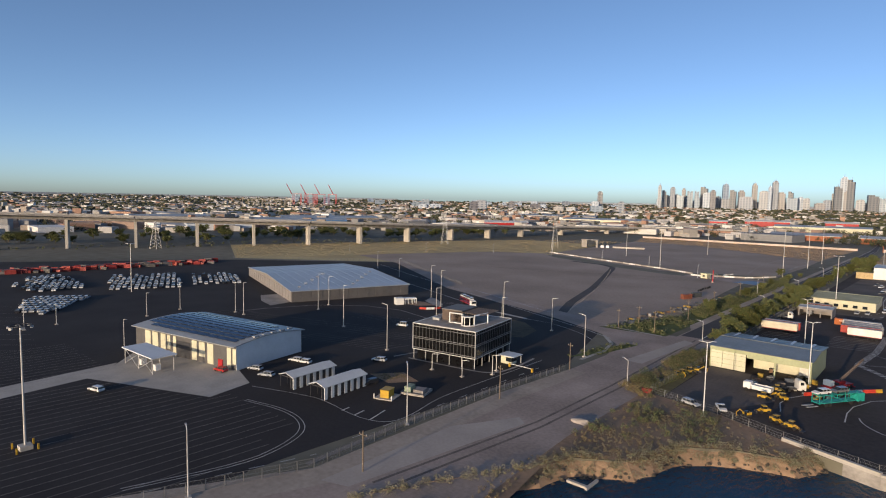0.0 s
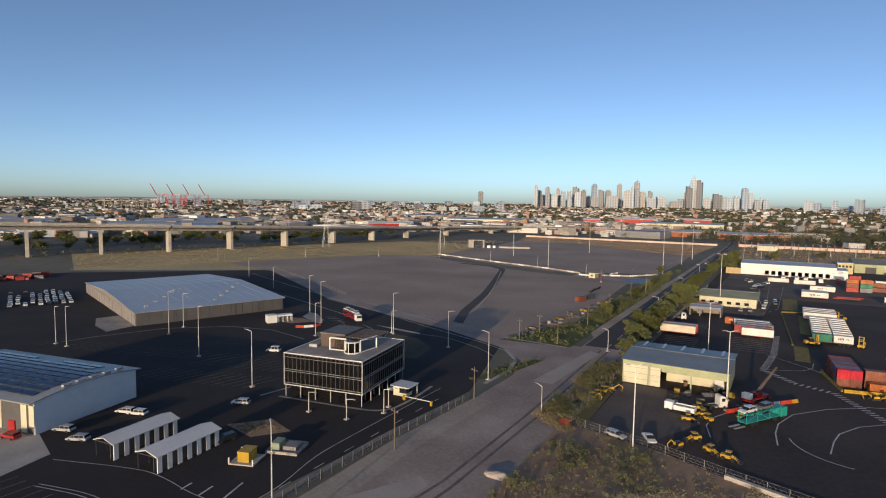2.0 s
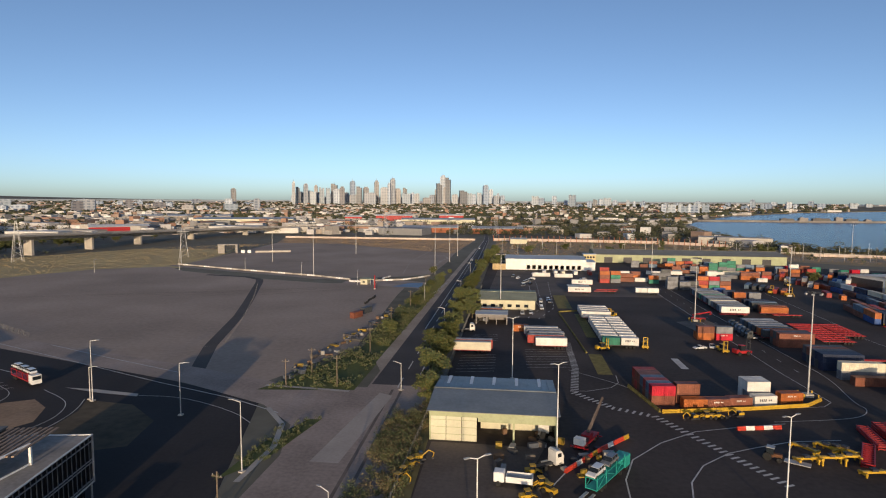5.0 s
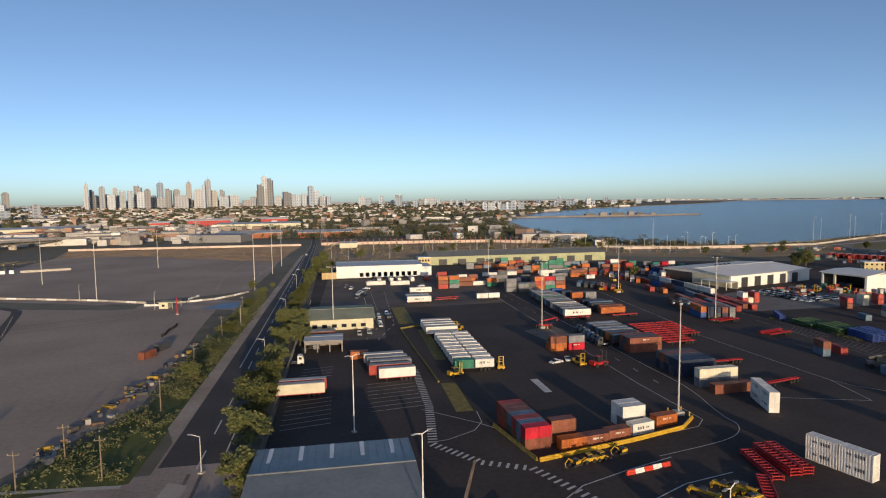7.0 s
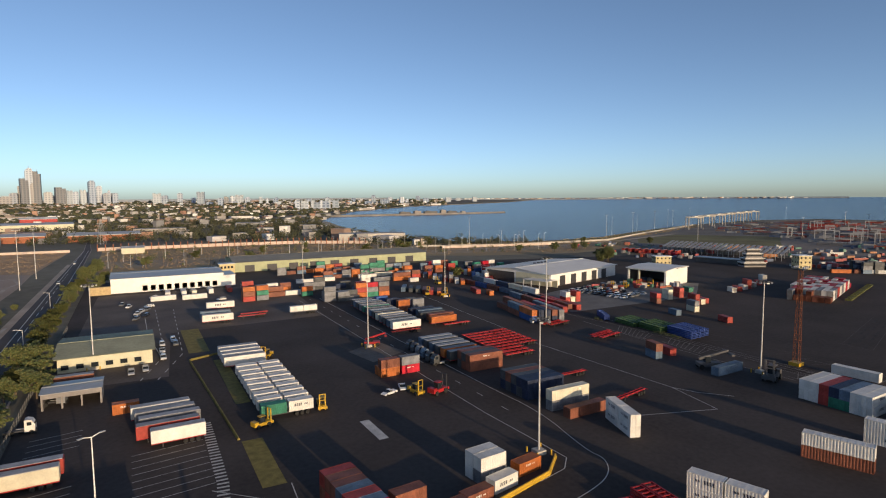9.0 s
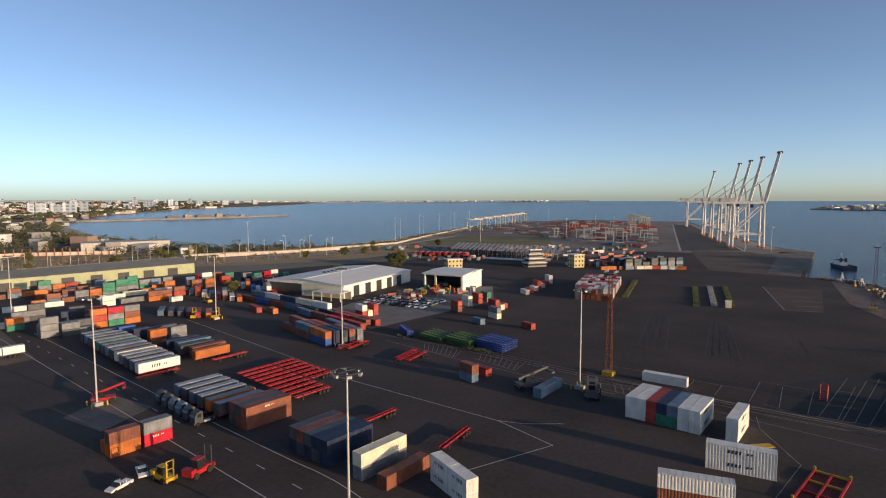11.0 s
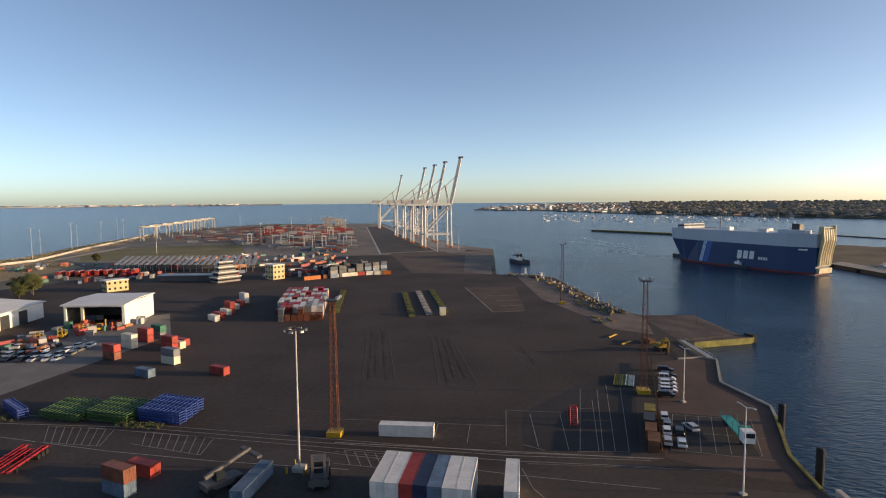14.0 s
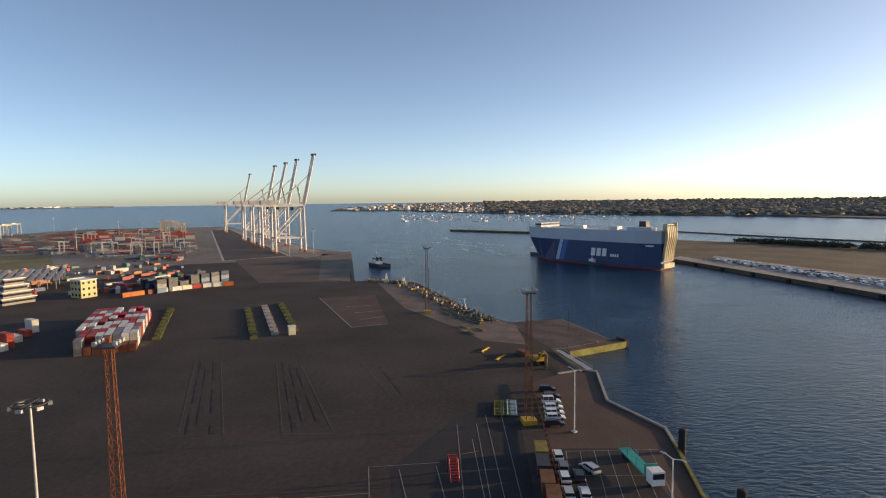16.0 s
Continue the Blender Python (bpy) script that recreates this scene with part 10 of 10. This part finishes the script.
for k in range(34):
    s = rng.random()
    soup_box(-40 + 26 * rng.random(), 178 + 20 * rng.random(), 0.06, rng.uniform(0.8, 2.4), rng.uniform(0.6, 1.3), rng.uniform(0.4, 1.4), rng.uniform(0, 3))
soup("yard_clutter", vs, fs, YARDGEAR, "pallets, drums and parts before the machine shed", "clutter")
vs, fs = [], []
for k in range(70):
    soup_box(rng.uniform(200, 262), rng.uniform(372, 400), 0.05, rng.uniform(1, 5), rng.uniform(1, 2.4), rng.uniform(0.8, 3), rng.uniform(0, 3))
soup("workshop_clutter", vs, fs, FARCONT, "bins, attachments and parts before the workshops", "clutter")
grey_hut = thing("grey_gate_block", "grey concrete gate block at the end of the barrier", "block", pose(-310, 606, 0, 0, 0, 20))
part("wall", boxes((-10, -4, -4, 4, 0, 8)), CONCRETE_OLD, grey_hut)
part("roof", boxes((-10.5, 8, -4.5, 4.5, 8, 8.8)), CONCRETE_OLD, grey_hut)
part("wall", boxes((6, 8, -4, 4, 0, 8)), CONCRETE_OLD, grey_hut)
for k, (x, w) in enumerate(((11, 3.4), (17, 3.0))):
    part("tank", boxes((x, x + w, -2, 1, 0, 2.6)), STEEL_WHITE, grey_hut)
part("low_wall", boxes((24, 58, -0.6, 0.6, 0, 1.8)), CONCRETE, grey_hut, "long pale low wall")

# ---- city and suburbs ----
# facade colours pushed towards blue for haze and against the warm sun
HAZED_COL = {"w": ((0.28, 0.335, 0.42), (0.11, 0.155, 0.23)), "b": ((0.24, 0.26, 0.30), (0.10, 0.13, 0.18)), "g": ((0.26, 0.265, 0.28), (0.18, 0.17, 0.16)), "n": ((0.195, 0.19, 0.205), (0.11, 0.115, 0.135)), "d": ((0.13, 0.14, 0.16), (0.06, 0.07, 0.09)), "c": ((0.265, 0.31, 0.37), (0.16, 0.205, 0.25))}


def city_tower(az, w, h, key, d=4300.0):
    """One tower; h is the height of its top over the shore, and its crown, slabs and podium differ from kind to kind."""
    x, y = polar(az, d, -10, 15.5)
    lift = far_rise(x, y)
    h = max(18.0, h - lift)
    lab = {"w": "pale office tower of the far skyline, tinted haze-blue", "b": "blue-grey glass tower of the far skyline", "g": "golden stone tower of the far skyline, greyed as by haze", "n": "brown office tower of the far skyline, greyed as by haze", "d": "dark glass tower of the far skyline", "c": "cream apartment tower of the far skyline, tinted haze-blue"}[key]
    bm = boxes((-w / 2, w / 2, -w * 0.4, w * 0.4, 0, h * 0.93))
    if key in "wb":
        prism(bm, [(-w * 0.4, -w * 0.3), (w * 0.4, -w * 0.3), (w * 0.4, w * 0.3), (-w * 0.4, w * 0.3)], h * 0.93, h * 0.97)
        box(bm, -w * 0.2, w * 0.34, -w * 0.22, w * 0.22, h * 0.97, h)
    elif key == "d":
        box(bm, -w * 0.5, w * 0.1, -w * 0.4, w * 0.4, h * 0.93, h)
    elif key in "gn":
        box(bm, -w * 0.32, w * 0.32, -w * 0.26, w * 0.26, h * 0.93, h)
    else:
        box(bm, -w * 0.5, -w * 0.14, -w * 0.4, w * 0.4, h * 0.93, h)
        box(bm, w * 0.14, w * 0.5, -w * 0.4, w * 0.4, h * 0.93, h * 0.985)
    t = solo("city_tower", bm, tower_mat("hazed_facade_" + key, *HAZED_COL[key]), lab, "skyscraper", pose(x, y, lift, 0, 0, -az + rng.uniform(-14, 14)))
    if h > 150:
        bm = bmesh.new()
        rod(bm, (0, 0, h), (0, 0, h + 16), 1.4, 0.5, 5)
        part("mast", bm, STEEL_GREY, t)
    return t


for az, w, h, k in ((-32.8, 48, 46, "w"), (-32.01, 40, 30, "w"), (-26.63, 32, 127, "g"), (-21.3, 20, 177, "b"), (-20.92, 24, 141, "d"), (-20.19, 32, 166, "b"), (-20.01, 44, 118, "c"), (-19.48, 40, 110, "c"), (-19.24, 24, 158, "n"), (-18.71, 36, 139, "c"), (-18.14, 28, 135, "c"), (-17.54, 44, 168, "d"), (-17.26, 52, 128, "w"), (-16.81, 32, 144, "n"), (-16.53, 48, 97, "b"), (-15.82, 36, 188, "w"), (-15.2, 36, 145, "d"), (-15.72, 64, 90, "b"), (-14.55, 40, 146, "n"), (-14.18, 80, 103, "b"), (-13.54, 32, 193, "g"), (-12.82, 52, 143, "b"), (-12.36, 20, 171, "w"), (-11.99, 36, 209, "b")):
    city_tower(az, w, h, k, 4300 + rng.uniform(-120, 120))
for az, w, h, k in ((-11.52, 48, 136, "n"), (-10.81, 28, 141, "d"), (-10.64, 60, 99, "c"), (-10.08, 28, 107, "w"), (-9.65, 36, 100, "b"), (-8.71, 56, 70, "n"), (-8.17, 40, 90, "b"), (-7.51, 40, 172, "d"), (-7.57, 48, 139, "g"), (-7.14, 40, 232, "w"), (-6.64, 36, 213, "d"), (-6.86, 36, 147, "n"), (-5.99, 44, 95, "b"), (-5.18, 52, 122, "d"), (-4.57, 32, 104, "c"), (-4.14, 32, 97, "w"), (-3.64, 32, 108, "c"), (-3.22, 28, 94, "c"), (-3.02, 36, 163, "w"), (-2.5, 32, 134, "w"), (-2.06, 28, 88, "b"), (-1.79, 16, 106, "w"), (-1.38, 32, 89, "w"), (1.75, 48, 85, "c")):
    city_tower(az, w, h, k, 4300 + rng.uniform(-120, 120))
for az, w, h, k in ((2.35, 40, 72, "w"), (3.56, 32, 87, "w")):
    city_tower(az, w, h, k, 4300 + rng.uniform(-120, 120))
for k in range(46):
    city_tower(rng.uniform(-21.4, -9.2), rng.uniform(22, 46), rng.uniform(62, 112), rng.choice("wbgncdbdcw"), 4520)
for k in range(16):
    city_tower(rng.uniform(-8.2, -1.0), rng.uniform(18, 36), rng.uniform(56, 92), rng.choice("wbcdcw"), 4520)
for az, w, h, k in ((5.2, 43, 92, "c"), (7.3, 28, 62, "d"), (7.8, 27, 66, "w"), (8.4, 48, 72, "c"), (10.8, 18, 52, "w"), (11.6, 17, 56, "w"), (20.5, 25, 66, "w"), (23.2, 29, 52, "w"), (25.5, 40, 44, "w"), (-56, 14, 70, "w")):
    city_tower(az, w, h, k, 4000)
for k in range(9):
    city_tower(13.0 + 0.42 * k + rng.uniform(-0.2, 0.2), rng.uniform(16, 26), rng.uniform(26, 46), rng.choice("wc"), 2500)
for k in range(34):
    city_tower(rng.uniform(-58, -24), rng.uniform(24, 60), rng.uniform(24, 56), rng.choice("wcwnb"), rng.uniform(2600, 4400))
for k in range(30):
    city_tower(rng.uniform(2, 33), rng.uniform(16, 40), rng.uniform(24, 62), rng.choice("wcw"), rng.uniform(3600, 4600))
# red harbour cranes far off
hc = yard_gantry(*polar(-54.5, 3000, 0, 0), 30, mat("far_crane_red", (0.42, 0.05, 0.06), 0.6), 60)
hc.scale = (1.7, 1.7, 1.0)
tagged(hc, "distant red harbour crane with high girder", "crane")
for k in range(4):
    o = copy_thing(hc, pose(*polar(-55.8 + 1.1 * k, 3050, 0, 0), 0, 0, 0, 30))
bmc = bmesh.new()
for k in range(4):
    x, y = polar(-56.3 + 1.3 * k, 3050, 0, 0)
    rod(bmc, (x, y, 60), (x - 18, y - 20, 112), 2.2, 1.4, 4)
solo("crane_booms", bmc, mat("far_crane_red", (0.42, 0.05, 0.06), 0.6), "raised red booms of the distant cranes", "crane boom")
hc2 = yard_gantry(*polar(-60, 2600, 0, 0), 60, mat("far_crane_cream", (0.5, 0.45, 0.36), 0.6), 34)
tagged(hc2, "distant cream stacking crane", "crane")
for k in range(10):
    copy_thing(hc2, pose(*polar(-60.5 + 0.42 * k, 2600 + 30 * (k % 3), 0, 0), 0, 0, 0, 60))

NEAR = [(-830, -100), (-800, 300), (-640, 680), (-480, 900), (-100, 935), (60, 915), (260, 700), (620, 760), (900, 860), (1300, 860), (1400, 500), (700, 200), (450, 100), (0, 0)]
vs, fs = [], []
for k in range(9000):
    d = 700 + 4150 * rng.random() ** 0.8
    az = rng.uniform(-84, 27)
    x, y = polar(az, d, 0, 0)
    if inside(x, y, NEAR) or not inside(x, y, COAST):
        continue
    park = az > -12 and d < 3300
    if park and rng.random() < 0.55:
        continue
    big = rng.random() < (0.04 if az > -8 else 0.13)
    if big:
        soup_box(x, y, 0, rng.uniform(30, 80), rng.uniform(20, 45), rng.uniform(6, 10), rng.uniform(-0.3, 0.3))
    else:
        soup_box(x, y, 0, rng.uniform(9, 22), rng.uniform(9, 16), rng.uniform(4, 9) + (6 if rng.random() < 0.12 else 0), rng.uniform(0, 3))
for k in range(2600):
    x, y = polar(rng.uniform(82, 138), rng.uniform(1800, 4800))
    if inside(x, y, FAR):
        soup_box(x, y, 0.5, rng.uniform(10, 34), rng.uniform(9, 16), rng.uniform(4, 8), rng.uniform(0, 3))
for k in range(150):
    a_ = rng.uniform(26, 60)
    x, y = polar(a_, rng.uniform(4700, 4840))
    soup_box(x, y, 3, rng.uniform(14, 50), 12, rng.uniform(2, 7), 0)
soup("suburb_buildings", vs, fs, FARHOUSE, "thousands of far houses, sheds and flats of the suburbs", "building")
V, Fc = [], []
ICO = [(0, 0, 1), (0.89, 0, 0.45), (0.28, 0.85, 0.45), (-0.72, 0.53, 0.45), (-0.72, -0.53, 0.45), (0.28, -0.85, 0.45), (0.72, 0.53, -0.45), (-0.28, 0.85, -0.45), (-0.89, 0, -0.45), (-0.28, -0.85, -0.45), (0.72, -0.53, -0.45)]
IF = [(0, 1, 2), (0, 2, 3), (0, 3, 4), (0, 4, 5), (0, 5, 1), (1, 6, 2), (2, 7, 3), (3, 8, 4), (4, 9, 5), (5, 10, 1), (2, 6, 7), (3, 7, 8), (4, 8, 9), (5, 9, 10), (1, 10, 6)]


def lump(x, y, r, h):
    if math.hypot(x, y) < 1500:
        leaf_clump(V, Fc, x, y, h * 0.55, r, 46, 1.15, h * 0.55 / r)
        return
    b = len(V)
    for a_, b_, c_ in ICO:
        q = rng.uniform(0.7, 1.25)
        V.append((x + a_ * r * q, y + b_ * r * q, h * 0.55 + c_ * h * 0.55 * q))
    Fc.extend([(i + b, j + b, k_ + b) for i, j, k_ in IF])


for k in range(15000):
    d = 640 + 4200 * rng.random() ** 0.9
    az = rng.uniform(-84, 27)
    x, y = polar(az, d, 0, 0)
    if inside(x, y, NEAR) or not inside(x, y, COAST):
        continue
    if noise.noise(Vector((x * 0.004, y * 0.004, 0))) < (-0.1 if az > -14 else -0.02) + rng.uniform(-0.25, 0.25):
        continue
    s_ = 1 + d / 3000
    lump(x, y, rng.uniform(3, 7) * s_, rng.uniform(5, 10) * (1 + d / 9000))
for k in range(700):
    s = rng.random()
    x, y = 700 - 300 * s + rng.uniform(-6, 6), -165 - 190 * s + rng.uniform(-8, 8)
    if rng.random() < 0.5:
        lump(x, y, rng.uniform(2, 4), rng.uniform(3, 6))
for k in range(900):
    x, y = polar(rng.uniform(-8, 16), rng.uniform(880, 1500), 0, 0)
    if inside(x, y, COAST) and not inside(x, y, NEAR):
        lump(x, y, rng.uniform(3, 6), rng.uniform(6, 11))
soup("suburb_trees", V, Fc, FARTREE, "countless dark far trees between the suburbs", "trees")
# trees of the far shore, with haze painted into their leaf colour
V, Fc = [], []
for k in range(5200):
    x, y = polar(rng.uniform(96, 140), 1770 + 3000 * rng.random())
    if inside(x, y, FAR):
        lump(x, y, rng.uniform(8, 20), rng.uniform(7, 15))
soup("shore_trees", V, Fc, HAZEDTREE, "trees across the channel, coloured grey-brown and pale as by haze", "trees")
# large far landmarks: red and white sheds, blue stadium-like stores, terraces by the road end
for x, y, lx, ly, h, mt, lab, rz in ((-330, 1500, 90, 40, 14, RED, "far red-walled shed with flat roof", 10), (-190, 1520, 60, 40, 15, RED, "far red-walled shed with flat roof", 10), (-420, 1450, 40, 40, 12, RED, "far red-walled shed with flat roof", 10), (-640, 900, 80, 40, 10, RED, "red and white roadside store", 40),
                                     (-900, 620, 160, 60, 10, mat("blue_shed", (0.06, 0.15, 0.32), 0.5), "far long blue warehouse", 60), (-1000, 760, 200, 70, 9, WALL_MID, "far long grey-walled warehouse", 60), (-1150, 480, 160, 60, 9, WALL_MID, "far long grey-walled warehouse", 70), (-820, 420, 90, 50, 10, WALL_BLUEGREY, "far pale industrial shed", 70),
                                     (-600, 1250, 200, 60, 11, WALL_CREAM, "far long cream warehouse", 15), (-200, 1350, 160, 50, 10, WALL_CREAM, "far long cream warehouse", 8), (-880, 1500, 220, 60, 9, WALL_MID, "far long grey-walled warehouse", 20), (-60, 1010, 80, 34, 8, mat("terracotta", (0.30, 0.11, 0.06), 0.8), "row of terracotta-roofed buildings by the road end", 5), (-170, 1020, 90, 34, 8, mat("terracotta", (0.30, 0.11, 0.06), 0.8), "row of terracotta-roofed buildings by the road end", 5)):
    t = thing("far_warehouse", lab, "warehouse", pose(x, y, 0, 0, 0, rz))
    part("wall", boxes((-lx / 2, lx / 2, -ly / 2, ly / 2, 0, h)), mt, t)
    bm = bmesh.new()
    extrude_x(bm, [(-ly / 2 - 1, h), (0, h + 3), (ly / 2 + 1, h), (ly / 2 + 1, h - 0.4), (0, h + 2.5), (-ly / 2 - 1, h - 0.4)], -lx / 2 - 1, lx / 2 + 1)
    part("roof", bm, ROOF_GREY if mt is not RED else ROOF_WHITE, t)
# red rail fence and gantries along the far wall
rf = thing("boundary_wall", "long pale pinkish concrete wall with rusty red posts", "wall", kind="structure")
pm_ = mesh_of(boxes((-0.35, 0.35, -0.35, 0.35, 0, 7)), "post", mat("terracotta", (0.30, 0.11, 0.06), 0.8))
WALLPINK = mat("pinkish_wall_paint", (0.56, 0.45, 0.38), 0.85, 0, 0.05, 0.2)
for (xa, ya), (xb, yb), n, posts in (((-345, 834), (-84, 829), 36, False), ((-60, 829), (60, 824), 17, True), ((60, 824), (143, 814), 13, True), ((143, 814), (214, 768), 13, True), ((255, 669), (377, 644), 18, False)):
    L = math.hypot(xb - xa, yb - ya)
    ang = math.degrees(math.atan2(yb - ya, xb - xa))
    for k in range(n):
        s = k / n
        x, y = xa + (xb - xa) * s, ya + (yb - ya) * s
        part("wall_panel", boxes((0.05, L / n - 0.05, -0.15, 0.15, 0, 3.4 if posts else 2.4)), WALLPINK, rf, at=pose(x, y, 0, 0, 0, ang))
        if posts:
            part("post", pm_, RED, rf, "rusty red post", at=pose(x, y - 1.0, 0, 0, 0, ang))
sw = thing("storage_tanks", "white storage tanks on the far point", "tank")
for k in range(6):
    bm = bmesh.new()
    x, y = polar(84.2 + 0.8 * k, 3050)
    rod(bm, (x, y, 0), (x, y, 15 + 7 * (k % 2)), 13, n=16)
    part("tank", bm, PLAST_W if k % 3 else WALL_CREAM, sw)
fb = thing("far_apartment_block", "dark apartment block over the far suburbs", "apartment block", pose(*polar(107, 2900), 0, 0, 0, 70))
part("wall", boxes((-30, 30, -9, 9, 0, 26)), WALL_MID, fb)
part("roof", boxes((-14, 14, -8, 8, 26, 30)), WALL_MID, fb)
fb2 = thing("far_apartment_block", "slim dark tower over the far suburbs", "apartment block", pose(*polar(100.5, 3300), 0))
part("wall", boxes((-8, 8, -8, 8, 0, 32)), WALL_MID, fb2)

# carrier marks on some of the boxes and trailers
INK = mat("dark_mark_paint", (0.035, 0.04, 0.06), 0.6)
for ob in [o for o in bpy.data.objects if o.parent is None and o.name.startswith("shipping_container")]:
    lb = ob.get("label", "")
    p = ob.matrix_basis.translation
    if p.y > 330 or p.x > 150 or ob in PROTO.values():
        continue
    if " white " in lb or " cream " in lb:
        for sd in (-1, 1):
            carrier_mark(ob, sd, 3.4 if "twenty" in lb else 4.6, 0.7, INK, z=1.5)
    elif rng.random() < 0.4:
        carrier_mark(ob, -1, 2.4, 0.42, PLAST_W, z=1.8)
for ob in [o for o in bpy.data.objects if o.parent is None and o.name.startswith("semi_trailer")]:
    if ("white" in ob.get("label", "") or "cream" in ob.get("label", "")) and ob not in TP.values():
        for sd in (-1, 1):
            carrier_mark(ob, sd, 5.0, 0.9, RED if "cream" in ob["label"] else INK, y=1.255, z=2.6)

rp = thing("red_platform", "low red steel loading frame with yellow edges", "loading frame", pose(114, 185.2, 0.04, 0, 0, -4))
for y in (-2.9, 0.0, 2.9):
    part("long_beam", boxes((-7.6, 8.2, y - 0.16, y + 0.16, 0, 0.5)), RED, rp)
for x in (-7.4, -2.4, 2.8, 8.0):
    part("cross_beam", boxes((x - 0.16, x + 0.16, -2.74, 2.74, 0.05, 0.42)), YELLOW if x > 0 else RED, rp, "yellow edge beam" if x > 0 else "")
for x in (-7.4, 8.0):
    for y in (-2.9, 2.9):
        part("corner_post", boxes((x - 0.2, x + 0.2, y - 0.2, y + 0.2, 0.5, 1.1)), YELLOW, rp)

# marker posts beside the track over the gravel lot
mk = thing("track_markers", "row of short grey marker posts beside the gravel track", "marker posts", kind="structure")
pm_ = mesh_of(boxes((-0.05, 0.05, -0.05, 0.05, 0, 0.9)), "post", CONCRETE_OLD)
for k in range(34):
    s = k / 33
    part("post", pm_, PLAST_W, mk, at=pose(-131.5 - 61 * s + 3 * math.sin(3 * s), 243 + 168 * s, 0.03))

mk = thing("dark_markers", "row of short black marker posts on the gravel lot", "marker posts", kind="structure")
pm_ = mesh_of(boxes((-0.3, 0.3, -0.3, 0.3, 0, 1.1)), "post", RUBBER)
for k in range(11):
    part("post", pm_, RUBBER, mk, at=pose(-108.6 + 0.3 * math.sin(k), 352.6 + 2.2 * k, 0.03))

# land and sea rise a little towards the horizon
for ob in list(bpy.data.objects):
    if ob.type != 'MESH' or ob.parent or ob.name.startswith("city_tower"):
        continue
    co = np.empty(len(ob.data.vertices) * 3)
    ob.data.vertices.foreach_get("co", co)
    co = co.reshape(-1, 3)
    o = ob.matrix_basis.translation
    if np.hypot(co[:, 0] + o.x, co[:, 1] + o.y - 150).max() < 2350:
        continue
    if ob.name in ("ground", "far_shore"):
        bm = bmesh.new()
        bm.from_mesh(ob.data)
        for k in range(-18, 20):
            for ax in (Vector((1, 0, 0)), Vector((0, 1, 0))):
                bmesh.ops.bisect_plane(bm, geom=bm.verts[:] + bm.edges[:] + bm.faces[:], plane_co=ax * 270.0 * k, plane_no=ax)
        for v in bm.verts:
            v.co.z += far_rise(v.co.x, v.co.y)
        bm.to_mesh(ob.data)
        bm.free()
    else:
        co[:, 2] += 30.0 * (np.maximum(0.0, np.hypot(co[:, 0] + o.x, co[:, 1] + o.y - 150) - 2300.0) / 2600.0) ** 2
        ob.data.vertices.foreach_set("co", co.ravel())
        ob.data.update()
for ob in list(bpy.data.objects):
    if ob.parent is None and ob.type == 'EMPTY' and math.hypot(ob.matrix_basis.translation.x, ob.matrix_basis.translation.y - 150) > 2350:
        ob.location.z += far_rise(ob.location.x, ob.location.y)
